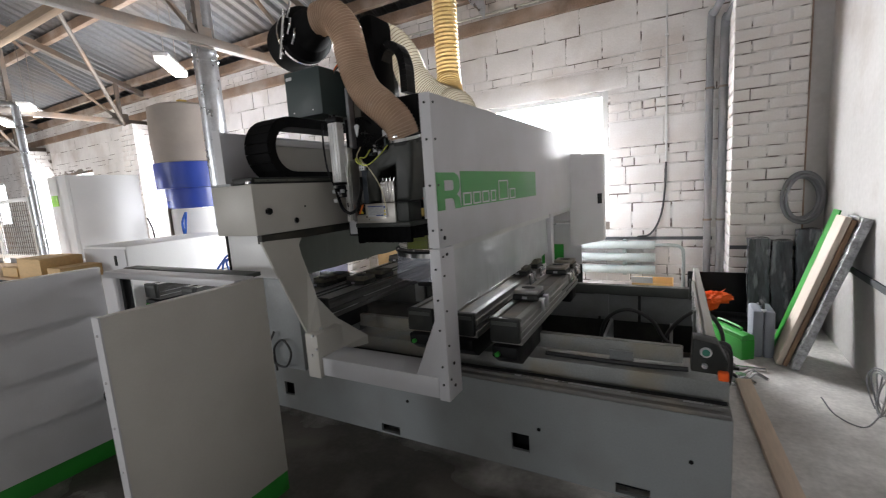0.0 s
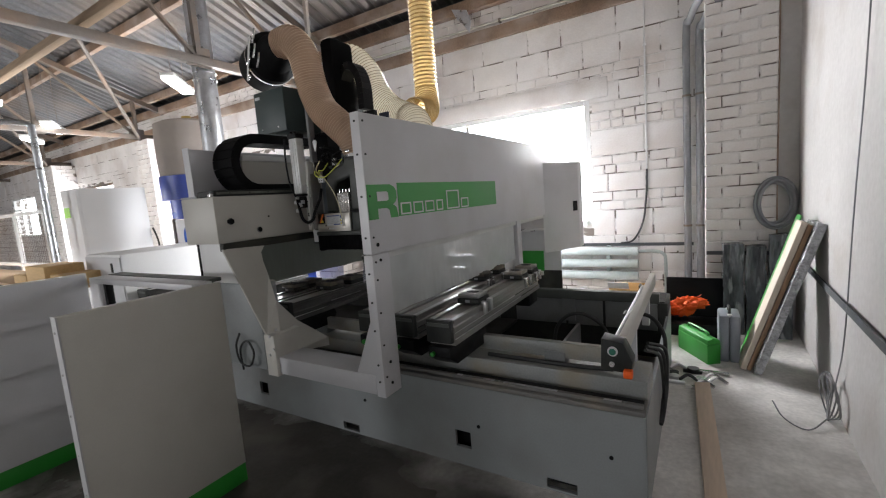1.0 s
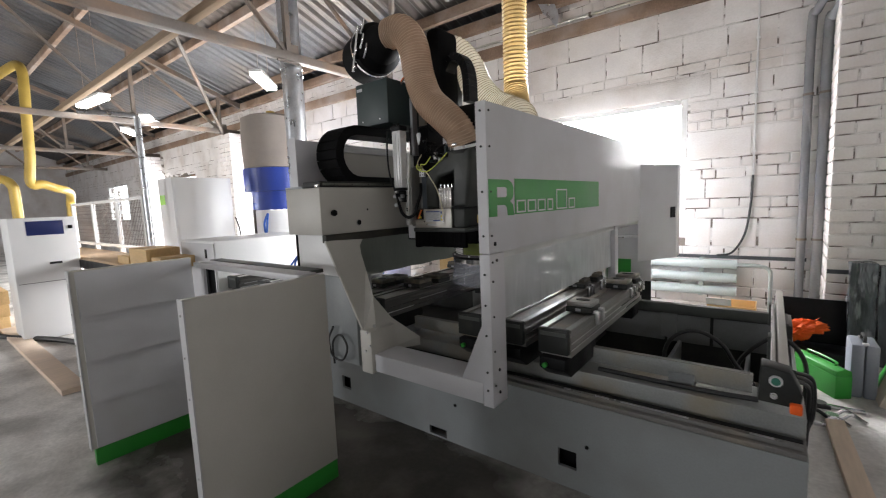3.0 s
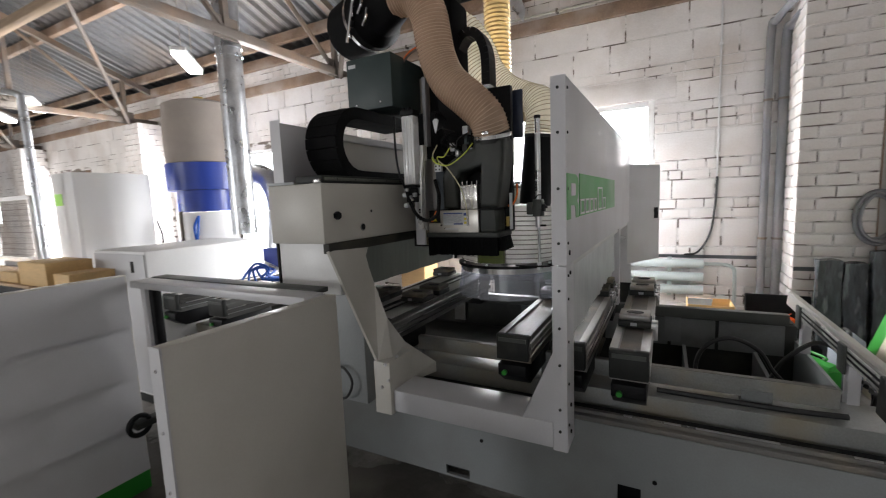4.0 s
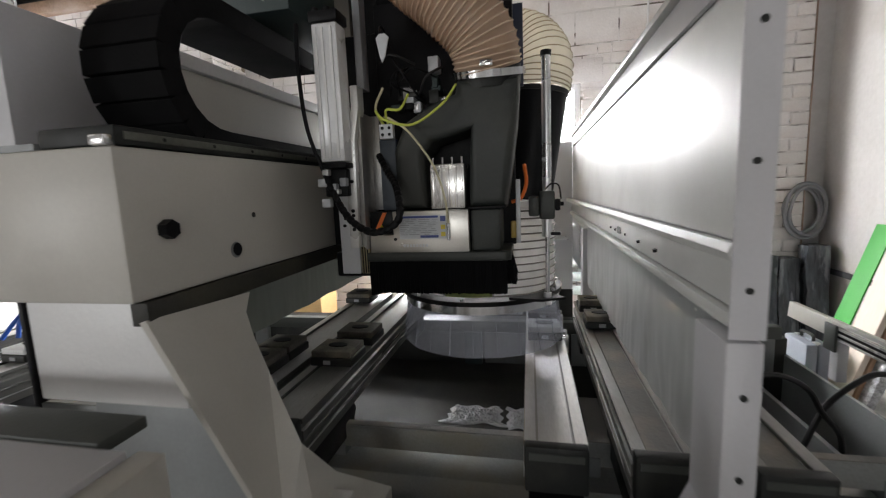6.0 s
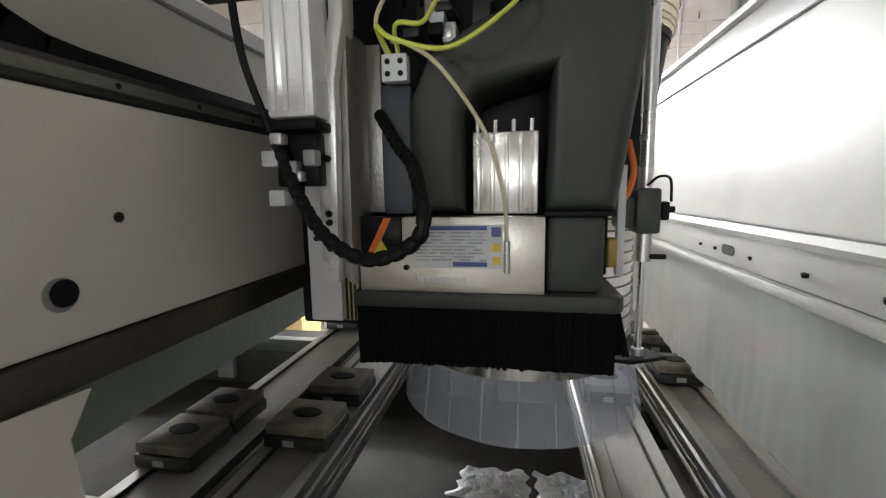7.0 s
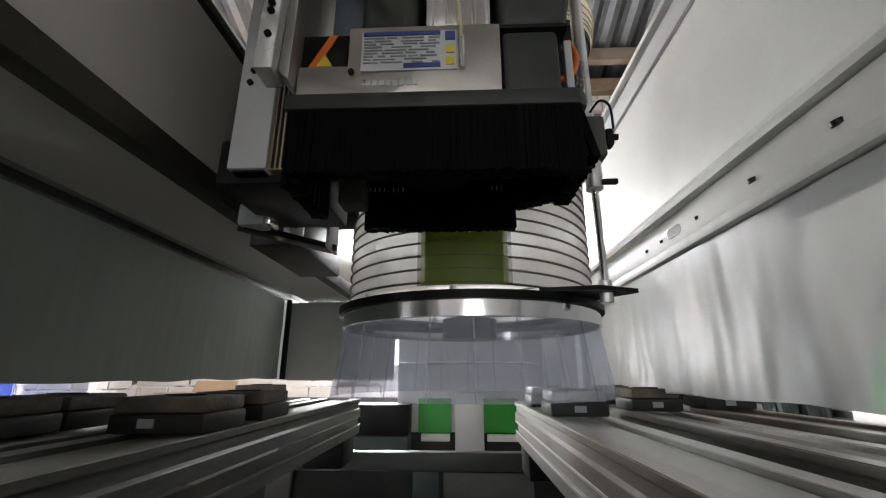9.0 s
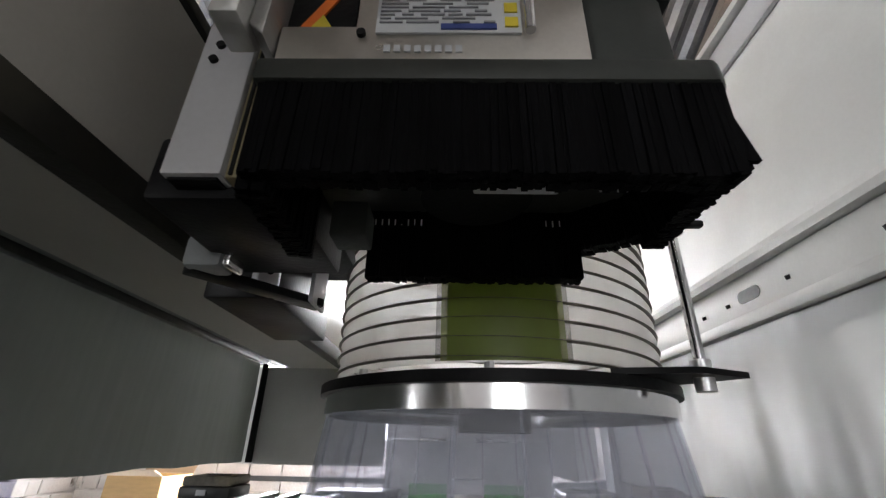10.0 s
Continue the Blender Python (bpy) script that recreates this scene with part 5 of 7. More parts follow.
# dark plastic suction duct: an arch from the skirt up to the hose clamp
arch = [(-1.430, 1.356), (-1.430, 1.505), (-1.400, 1.570), (-1.330, 1.612), (-1.268, 1.632), (-1.262, 1.662), (-1.112, 1.662), (-1.118, 1.56), (-1.138, 1.42), (-1.148, 1.356), (-1.240, 1.356), (-1.240, 1.40), (-1.232, 1.545), (-1.330, 1.520), (-1.352, 1.49), (-1.350, 1.356)]
bm = prism(bm_new(), arch, "y", 1.832, 1.975)
rim = [e for e in bm.edges if abs(e.verts[0].co.y - e.verts[1].co.y) < 1e-4]
bmesh.ops.bevel(bm, geom=rim, offset=0.026, segments=5, profile=0.5, affect="EDGES", clamp_overlap=True)
part("suction_duct", bm, "duct", hd, "dark grey plastic suction duct", smooth=50)
part("duct_foot", B(-1.238, -1.163, 1.832, 1.97, 1.2445, 1.349, bev=0.008), "duct", hd)
part("duct_seam", B(-1.242, -1.150, 1.828, 1.972, 1.3495, 1.356, bev=0.002), "black", hd)
part("duct_neck", C((-1.187, 1.90, 1.655), (-1.187, 1.89, 1.70), 0.078, 28), "darkgrey", hd)
part("hose_clamp", C((-1.187, 1.892, 1.676), (-1.187, 1.888, 1.692), 0.090, 28), "chrome", hd, "bright band clamp")
part("clamp_screw", B(-1.20, -1.17, 1.79, 1.805, 1.676, 1.69, bev=0.002), "chrome", hd)
part("dark_panel", B(-1.476, -1.430, 1.86, 1.90, 1.352, 1.538, bev=0.004), "slate", hd)
# terminal block and its earth wires
tb = part("terminal_block", B(-1.462, -1.426, 1.826, 1.846, 1.534, 1.570, bev=0.002), "label_white", hd, "white ceramic terminal block")
for dx in (-1.453, -1.435):
    for dz in (1.544, 1.560):
        part("terminal_hole", C((dx, 1.8252, dz), (dx, 1.828, dz), 0.004, 10), "black", tb)
for pts, m_ in (([(-1.452, 1.836, 1.571), (-1.462, 1.81, 1.60), (-1.43, 1.78, 1.572), (-1.36, 1.775, 1.556), (-1.29, 1.79, 1.60), (-1.262, 1.83, 1.65)], "cable_wg"),
                ([(-1.44, 1.836, 1.571), (-1.435, 1.81, 1.60), (-1.40, 1.81, 1.60), (-1.385, 1.84, 1.64)], "cable_wg"),
                ([(-1.455, 1.836, 1.571), (-1.465, 1.82, 1.61), (-1.45, 1.84, 1.66)], "tube_cream")):
    part("wire", tube(bm_new(), smooth_path(pts, 8), 0.0032, 8), m_, hd, "thin coloured wire")
part("green_clip", tube(bm_new(), smooth_path([(-1.315, 1.95, 1.537), (-1.30, 1.945, 1.548), (-1.285, 1.945, 1.538), (-1.272, 1.95, 1.545)], 6), 0.006, 8), "green", hd)
# valves and wiring cluster above
for k in range(16):
    vx, vz = random.uniform(-1.47, -1.29), random.uniform(1.60, 1.72)
    w, h = random.uniform(0.012, 0.03), random.uniform(0.012, 0.04)
    part("valve", B(vx, vx + w, 1.89 + random.uniform(0, 0.03), 1.95, vz, vz + h, bev=0.002), random.choice(("black", "darkgrey", "alu", "label_white", "greenbox")), hd)
for k in range(7):
    a = Vector((random.uniform(-1.47, -1.3), 1.88, random.uniform(1.62, 1.75)))
    b = Vector((random.uniform(-1.47, -1.3), 1.88, random.uniform(1.62, 1.75)))
    mid = (a + b) / 2 + Vector((0, -0.05, random.uniform(-0.05, 0.03)))
    part("wire", tube(bm_new(), smooth_path([a, mid, b], 8), 0.003, 6), random.choice(("black", "rubber", "tube_cream", "black")), hd)
part("tag", prism(bm_new(), [(-1.447, 1.765), (-1.438, 1.774), (-1.424, 1.774), (-1.415, 1.765), (-1.426, 1.722), (-1.434, 1.708), (-1.439, 1.722)], "y", 1.798, 1.803, 0.001), "label_white", hd, "white plastic tag")
part("wire", tube(bm_new(), smooth_path([(-1.440, 1.80, 1.765), (-1.445, 1.83, 1.80), (-1.46, 1.90, 1.82), (-1.47, 1.98, 1.80)], 6), 0.003, 6), "black", hd)
for k in range(2):
    part("wire", tube(bm_new(), smooth_path([(-1.692, 2.05, 2.03 - 0.02 * k), (-1.691, 1.97, 2.08), (-1.680, 1.95, 2.124 - 0.012 * k), (-1.630, 1.95, 2.159 - 0.012 * k), (-1.566, 1.95, 2.169 - 0.01 * k), (-1.53, 2.02, 2.18)], 8), 0.0045, 8), "orange_cable" if k == 0 else "steel_paint", hd, "red-orange cable")
# black segmented conduit in front of the bracket
path = even(smooth_path([(-1.474, 1.850, 1.495), (-1.434, 1.800, 1.445), (-1.402, 1.750, 1.415), (-1.376, 1.690, 1.360), (-1.390, 1.690, 1.328), (-1.443, 1.695, 1.310), (-1.500, 1.710, 1.335), (-1.549, 1.740, 1.386), (-1.570, 1.750, 1.427), (-1.581, 1.755, 1.451)], 12), 0.0045)
part("conduit", tube(bm_new(), path, 0.0085, 10, [(0.0089, 0.0089, 0.0089, 0.0070)[i % 4] for i in range(len(path))]), "black", hd, "black segmented conduit", smooth=30)
part("cable", tube(bm_new(), smooth_path([(-1.625, 1.75, 1.80), (-1.622, 1.74, 1.68), (-1.612, 1.74, 1.56), (-1.590, 1.75, 1.475), (-1.577, 1.752, 1.44)], 8), 0.005, 8), "black", hd)
part("guide_bolt", C((-1.53, 1.795, 1.335), (-1.53, 1.805, 1.335), 0.012, 14), "alu", hd)


# brush skirt
def bristles(bm, p, q, z1, z0, thick, splay=(0, 0)):
    """A dense row of dark bristle tufts between two plan points, leaning out by splay at the tips."""
    p, q, sp = Vector(p), Vector(q), Vector(splay)
    d = q - p
    n_ = max(4, int(d.length / 0.003))
    side = Vector((-d.y, d.x)).normalized()
    for layer in range(2):
        for k in range(n_):
            a, b = p + d * (k / n_), p + d * ((k + 1.6) / n_)
            o = side * (thick * (layer - 0.5) + random.uniform(-0.0015, 0.0015))
            zz = z0 + random.uniform(0, 0.003)
            jit = Vector((random.uniform(-1, 1), random.uniform(-1, 1))) * 0.0015 + sp
            vs = [bm.verts.new((c.x + o.x, c.y + o.y, zt)) for c, zt in ((a, z1), (b, z1), (b + jit, zz), (a + jit, zz))]
            w = [bm.verts.new(v.co + Vector((side.x, side.y, 0)) * thick * 0.8) for v in vs]
            bm.faces.new(vs), bm.faces.new(w[::-1])
            for i in range(4):
                bm.faces.new((vs[i], w[i], w[(i + 1) % 4], vs[(i + 1) % 4]))
    return bm


sk = part("skirt_frame", prism(bm_new(), [(-1.512, 1.812), (-1.150, 1.812), (-1.138, 1.824), (-1.138, 1.99), (-1.20, 2.045), (-1.48, 2.045), (-1.512, 2.02)], "z", 1.2215, 1.2445, 0.004), "duct", hd, "dark plastic skirt frame")
for p, q, z0, spl in (((-1.507, 1.822), (-1.150, 1.822), 1.136, (0, 0)), ((-1.148, 1.83), (-1.148, 1.985), 1.158, (0.014, 0)), ((-1.15, 1.99), (-1.205, 2.03), 1.172, (0.006, 0.004)), ((-1.205, 2.033), (-1.45, 2.033), 1.137, (0, 0.002)), ((-1.505, 1.95), (-1.505, 1.83), 1.128, (0, 0))):
    part("brush_strip", bristles(bm_new(), p, q, 1.221, z0, 0.012, spl), "bristle", sk, "black brush bristles", smooth=None)
part("spindle", C((-1.33, 1.93, 1.185), (-1.33, 1.93, 1.221), 0.055, 24), "black", hd)
part("tool_plate", B(-1.335, -1.258, 1.888, 1.90, 1.172, 1.194, bev=0.002), "white", hd, "pale tool plate inside the brush skirt")
for a, b, n_, yy, zz in ((-1.4445, -1.390, 8, 2.019, 1.206), (-1.242, -1.218, 4, 2.019, 1.206), (-1.2176, -1.1935, 4, 1.905, 1.183)):
    for k in range(n_):
        xx = a + (b - a) * k / (n_ - 1)
        part("staple", B(xx - 0.0008, xx + 0.0008, yy - 0.002, yy, zz - 0.004, zz + 0.004), "white", sk)
part("drill_box", B(-1.64, -1.50, 1.90, 2.09, 1.165, 1.236, bev=0.006), "black", hd)
part("slide_block", B(-1.670, -1.622, 2.02, 2.06, 1.148, 1.190, bev=0.008), "bedgrey", hd, "grey linear carriage block")
part("carriage_face", B(-1.6215, -1.612, 2.022, 2.058, 1.15, 1.188, bev=0.002), "alu", hd)
part("hole_plate", B(-1.628, -1.590, 2.112, 2.120, 1.150, 1.232, bev=0.002), "white", hd, "white plate with screw holes")
screws([(-1.612, 2.112, 1.205), (-1.602, 2.112, 1.178)], "y", hd, "black", 0.005)
part("slide_rail", prism(bm_new(), [(-1.68, 2.045), (-1.658, 2.03), (-1.54, 2.17), (-1.56, 2.195)], "z", 1.146, 1.158, 0.002), "black", hd)
part("slide_bridge", B(-1.70, -1.60, 2.13, 2.40, 1.145, 1.236, bev=0.004), "black", hd)
part("end_plate", B(-1.555, -1.548, 2.14, 2.20, 1.145, 1.222, bev=0.002), "lightgrey", hd)
part("tool_pocket", B(-1.478, -1.44, 1.95, 1.99, 1.155, 1.195, bev=0.003), "frame_grey", hd)

# dust bell with ribbed wall, metal ring and clear lamellae
bc = Vector((-1.276, 2.356))
bell = thing("dust_bell", (bc.x, bc.y, 0.87), "white ribbed dust bell with a metal ring and clear plastic lamellae", "dust hood")
SEG = 56


def ring_pts(r, z):
    return [(bc.x + r * math.cos(2 * math.pi * k / SEG), bc.y + r * math.sin(2 * math.pi * k / SEG), z) for k in range(SEG)]


bm = bm_new()
zs = [(1.056 + 0.0122 * k, 0.2725 if k % 2 else 0.267) for k in range(24)]
rows = [[bm.verts.new(p) for p in ring_pts(r, z)] for z, r in zs]
for a, b in zip(rows, rows[1:]):
    for k in range(SEG):
        bm.faces.new((a[k], a[(k + 1) % SEG], b[(k + 1) % SEG], b[k]))
part("ribbed_wall", bm, "hose_white", bell, smooth=80)
for z, r in zs[0::2]:
    bm = bm_new()
    pr = [[bm.verts.new((bc.x + (0.2712 + 0.0034 * math.cos(b)) * math.cos(2 * math.pi * k / SEG), bc.y + (0.2712 + 0.0034 * math.cos(b)) * math.sin(2 * math.pi * k / SEG), z + 0.0024 * math.sin(b) + 0.010 * math.cos(2 * math.pi * k / SEG + 2.5))) for b in (0, 1.57, 3.14, 4.71)] for k in range(SEG)]
    for k in range(SEG):
        a, b = pr[k], pr[(k + 1) % SEG]
        for j in range(4):
            bm.faces.new((a[j], b[j], b[(j + 1) % 4], a[(j + 1) % 4]))
    part("rib", bm, "hose_rib_dark", bell, smooth=80)
part("bell_top", C((bc.x, bc.y, 1.332), (bc.x, bc.y, 1.355), 0.27, 48), "hose_white", bell)
part("inner_cap", C((bc.x, bc.y, 0.985), (bc.x, bc.y, 1.03), 0.062, 20), "darkgrey", bell)


def hoop(r0, r1, z0, z1):
    bm = bm_new()
    rr = [[bm.verts.new(p) for p in ring_pts(r, z)] for r, z in ((r0, z0), (r1, z0), (r1, z1), (r0, z1))]
    for a, b in zip(rr, rr[1:] + rr[:1]):
        for k in range(SEG):
            bm.faces.new((a[k], a[(k + 1) % SEG], b[(k + 1) % SEG], b[k]))
    bmesh.ops.recalc_face_normals(bm, faces=bm.faces)
    return bm


part("metal_ring", hoop(0.278, 0.286, 1.003, 1.031), "chrome", bell, "polished metal ring")
part("black_ring", hoop(0.22, 0.294, 1.0315, 1.046), "black", bell)
for k in range(10):
    a = 2 * math.pi * k / 10 + 0.2
    part("ring_bolt", C((bc.x + 0.284 * math.cos(a), bc.y + 0.284 * math.sin(a), 1.046), (bc.x + 0.284 * math.cos(a), bc.y + 0.284 * math.sin(a), 1.054), 0.006, 8), "alu", bell)
for name_, a0, a1 in (("olive_rim", -1.93, -1.905), ("olive_fade", -1.905, -1.875), ("olive", -1.875, -1.365), ("olive_fade", -1.365, -1.335), ("olive_rim", -1.335, -1.31)):
    part("olive_panel", prism(bm_new(), [(bc.x + r * math.cos(a), bc.y + r * math.sin(a)) for r, rng in ((0.2738, np.linspace(a0, a1, 8)), (0.2728, np.linspace(a1, a0, 8))) for a in rng], "z", 1.058, 1.32), name_, bell, "olive translucent panel")
NL = 24
for k in range(NL):
    a0, a1, ro = 2 * math.pi * k / NL, 2 * math.pi * (k + 1.04) / NL, 0.0022 * (k % 2)
    bm = bm_new()
    cols = []
    for a in np.linspace(a0, a1, 4):
        cols.append([bm.verts.new((bc.x + (r + ro) * math.cos(a), bc.y + (r + ro) * math.sin(a), z)) for r, z in ((0.2765, 1.012), (0.287, 0.94), (0.298, 0.866), (0.2995, 0.866), (0.2885, 0.94), (0.2778, 1.012))])
    for c, d in zip(cols, cols[1:]):
        for j in range(6):
            bm.faces.new((c[j], d[j], d[(j + 1) % 6], c[(j + 1) % 6]))
    bm.faces.new(cols[0][::-1]), bm.faces.new(cols[-1])
    lam = part("lamella", bm, "pvc", bell, smooth=60)
    lam.visible_shadow = False
# guide rod beside the bell
part("rod_tube", C((-1.04, 2.118, 1.34), (-1.04, 2.115, 1.775), 0.0135, 16), "alu", hd, "bright lift rod")
part("rod", C((-1.04, 2.118, 1.045), (-1.04, 2.118, 1.34), 0.007, 12), "chrome", hd)
part("rod_tip", C((-1.04, 2.115, 1.775), (-1.04, 2.115, 1.79), 0.016, 14), "black", hd)
part("rod_clamp", B(-1.062, -1.018, 2.085, 2.15, 1.30, 1.385, bev=0.006), "frame_grey", hd)
part("rod_sleeve", C((-1.04, 2.118, 1.245), (-1.04, 2.118, 1.30), 0.016, 14), "alu", hd)
part("clamp_lever", B(-1.03, -1.0, 2.10, 2.112, 1.25, 1.26, bev=0.003), "black", hd)
part("fitting", B(-1.017, -1.002, 2.09, 2.115, 1.325, 1.36, bev=0.004), "black", hd)
part("fitting", C((-1.002, 2.10, 1.345), (-0.992, 2.10, 1.345), 0.006, 10), "black", hd)
part("sensor_wire", tube(bm_new(), smooth_path([(-1.045, 2.085, 1.39), (-1.03, 2.07, 1.405), (-1.008, 2.08, 1.40), (-1.0, 2.095, 1.36)], 6), 0.0025, 6), "black", hd)
part("clamp_side", B(-1.095, -1.063, 2.09, 2.14, 1.31, 1.37, bev=0.006), "frame_grey", hd)
part("ring_tab", prism(bm_new(), [(-1.16, 2.10), (-1.06, 2.08), (-0.985, 2.115), (-1.01, 2.15), (-1.06, 2.22)], "z", 1.0465, 1.054), "black", bell)
part("rod_foot", C((-1.04, 2.118, 1.03), (-1.04, 2.118, 1.068), 0.012, 12), "alu", bell)
# second duct to the bell and orange cable
part("bell_duct", C((-1.10, 2.27, 1.356), (-1.058, 2.28, 1.70), 0.082, 28, 0.092), "black", hd)
part("bell_duct_collar", C((-1.058, 2.28, 1.70), (-1.056, 2.28, 1.715), 0.096, 28), "darkgrey", hd)
part("orange_wire", tube(bm_new(), smooth_path([(-1.105, 1.98, 1.46), (-1.10, 1.96, 1.41), (-1.115, 1.95, 1.37), (-1.14, 1.95, 1.36)], 8), 0.005, 8), "orange_cable", hd)
part("sensor", B(-1.128, -1.116, 1.93, 1.945, 1.25, 1.42, bev=0.002), "label_white", hd)
part("yellow_plug", B(-1.142, -1.128, 1.92, 1.94, 1.265, 1.31, bev=0.003), "yellow", hd)
part("hose_housing", B(-1.52, -1.42, 2.0, 2.2, 1.90, 2.40, bev=0.03), "drum", hd)
# drive box and suction drum on top
mb = part("drive_box", B(-1.955, -1.68, 1.825, 2.20, 1.870, 2.130, bev=0.006), "greenbox", hd, "dark green-grey control box")
part("drive_box_rear", B(-1.678, -1.50, 2.135, 2.30, 1.87, 2.14, bev=0.006), "black", hd)
part("box_label", B(-1.94, -1.895, 1.8225, 1.8246, 2.085, 2.102), "label_white", mb)
screws([(-1.90, 1.825, 1.90), (-1.75, 1.825, 1.90)], "y", mb, "alu", 0.004)
part("suction_drum", C((-2.02, 1.98, 2.33), (-1.79, 1.88, 2.33), 0.15, 36), "drum", hd, "black suction drum")
part("drum_shoulder", C((-1.79, 1.88, 2.33), (-1.735, 1.856, 2.33), 0.15, 36, 0.115), "drum", hd)
part("drum_dome", C((-2.10, 2.015, 2.33), (-2.02, 1.98, 2.33), 0.10, 36, 0.15), "drum", hd)
part("drum_band", C((-1.845, 1.904, 2.33), (-1.825, 1.895, 2.33), 0.154, 36), "chrome", hd, "bright metal band")
part("drum_neck", C((-1.735, 1.856, 2.33), (-1.60, 1.80, 2.33), 0.115, 32, 0.078), "drum", hd)
for k in range(5):
    part("band_latch", B(-1.86 + 0.012 * k, -1.845 + 0.012 * k, 1.735, 1.755, 2.20 + 0.045 * k, 2.23 + 0.045 * k, bev=0.003), "chrome" if k % 2 == 0 else "black", hd)
for lx, lz in ((-1.80, 2.30), (-1.775, 2.24), (-1.79, 2.38)):
    part("latch_link", tube(bm_new(), smooth_path([(lx, 1.745, lz), (lx + 0.03, 1.735, lz + 0.03), (lx + 0.035, 1.74, lz + 0.07)], 5), 0.007, 8), "chrome", hd)
part("latch_rod", tube(bm_new(), [(-1.87, 1.74, 2.18), (-1.80, 1.735, 2.42)], 0.008, 8), "chrome", hd)

bh = thing("dust_hose", (-1.2, 1.88, 1.68), "brown translucent spiral dust hose clamped to the head", "hose", "dust hoses")
ribbed_hose("hose_wall", bh, [(-1.62, 1.80, 2.34), (-1.52, 1.80, 2.335), (-1.455, 1.81, 2.25), (-1.435, 1.82, 2.13), (-1.42, 1.83, 2.04), (-1.37, 1.835, 1.935), (-1.275, 1.84, 1.845), (-1.205, 1.86, 1.765), (-1.187, 1.885, 1.685)], 0.084, "hose_brown", "hose_rib", 0.0135, 0.0024)
ch2 = thing("dust_hose", (-1.05, 2.25, 1.71), "cream translucent spiral dust hose rising from the dust bell", "hose", "dust hoses")
ribbed_hose("hose_wall", ch2, [(-1.056, 2.28, 1.71), (-1.047, 2.29, 1.80), (-1.085, 2.33, 1.875), (-1.17, 2.37, 1.92), (-1.29, 2.37, 1.985), (-1.385, 2.35, 2.10), (-1.44, 2.33, 2.24), (-1.52, 2.30, 2.34), (-1.62, 2.26, 2.36)], 0.100, "hose_cream", "hose_rib_light", 0.0165, 0.0020)
part("blue_plate", B(-1.172, -1.104, 2.085, 2.097, 1.69, 1.918, bev=0.003), "blue_steel", hd, "dark blue steel plate between the hoses")
yh = thing("dust_hose", (-1.755, 3.57, 2.2), "yellow translucent spiral dust hose hanging from the roof", "hose", "dust hoses")
ribbed_hose("hose_wall", yh, [(-1.755, 3.574, 4.38), (-1.755, 3.574, 3.6), (-1.755, 3.574, 2.6), (-1.74, 3.55, 2.35), (-1.66, 3.4, 2.18), (-1.60, 3.1, 2.14)], 0.105, "hose_yellow", "hose_rib_yellow", 0.034, 0.007)
# small chain loop behind the hose
lc = thing("energy_chain", (-1.35, 2.05, 1.93), "small black energy chain loop on the head", "cable chain")
pts = even(smooth_path([(-1.46, 2.10, 1.95), (-1.455, 2.10, 2.12), (-1.40, 2.10, 2.22), (-1.33, 2.10, 2.215), (-1.285, 2.10, 2.12), (-1.28, 2.10, 1.95)], 10), 0.03)
for a, b in zip(pts, pts[1:]):
    d = (b - a).normalized()
    n_ = Vector((-d.z, 0, d.x))
    q = [a - n_ * 0.022, b - n_ * 0.022, b + n_ * 0.022, a + n_ * 0.022]
    part("chain_link", prism(bm_new(), [(v.x, v.z) for v in q], "y", 2.06, 2.15, 0.0012), "black", lc, smooth=None)

# ---- front enclosure of the machine ----
def enclosure_panel(name, x, y0, y1, h, label):
    e = thing(name, (x, (y0 + y1) / 2, 0), label, "machine guard", "machine guards")
    part("sheet", B(x - 0.022, x + 0.022, y0, y1, 0.10, h, bev=0.003), "cream", e)
    part("plinth", B(x - 0.018, x + 0.018, y0 + 0.012, y1, 0.0, 0.0985, bev=0.003), "green", e, "green-painted plinth")
    part("edge_trim", B(x - 0.024, x + 0.024, y0 - 0.006, y0 - 0.0005, 0.10, h + 0.002), "lightgrey", e)
    for z in np.linspace(0.18, h - 0.06, 6):
        part("screw", C((x, y0 - 0.009, z), (x, y0 - 0.004, z), 0.005, 8), "alu", e)
    return e


enclosure_panel("guard_panel", -1.605, 0.59, 1.225, 1.06, "light grey sheet-metal guard panel with a green plinth")
gb = enclosure_panel("guard_panel", -2.81, 0.50, 1.10, 1.10, "light grey guard panel with ribbed inner face and green plinth")
for k in range(4):
    part("inner_sheet", prism(bm_new(), [(-2.787, 0.112 + 0.246 * k), (-2.764, 0.112 + 0.246 * k), (-2.784, 0.356 + 0.246 * k), (-2.787, 0.356 + 0.246 * k)], "y", 0.52, 1.09), "lightgrey", gb, smooth=None)
tr = thing("top_rail", (-2.2, 1.16, 1.0), "light grey steel rail joining the guard panels", "rail")
part("rail_bar", B(-2.79, -1.63, 1.11, 1.21, 1.035, 1.068, bev=0.003), "lightgrey", tr)
part("rail_lip", B(-2.79, -1.68, 1.2125, 1.29, 1.052, 1.072, bev=0.003), "frame_grey", tr)
part("rail_post", B(-2.74, -2.70, 1.13, 1.17, 0.0, 1.034, bev=0.003), "lightgrey", tr)
part("rail_post", B(-2.69, -2.655, 1.14, 1.18, 0.0, 1.034, bev=0.003), "black", tr)
part("hand_wheel", tube(bm_new(), [Vector((-2.62, 1.0 + 0.045 * math.cos(a), 0.42 + 0.045 * math.sin(a))) for a in np.linspace(0, 6.28, 25)], 0.012, 8), "black", tr, "black hand wheel")
part("wheel_hub", B(-2.66, -2.60, 0.98, 1.15, 0.405, 0.435, bev=0.004), "darkgrey", tr)

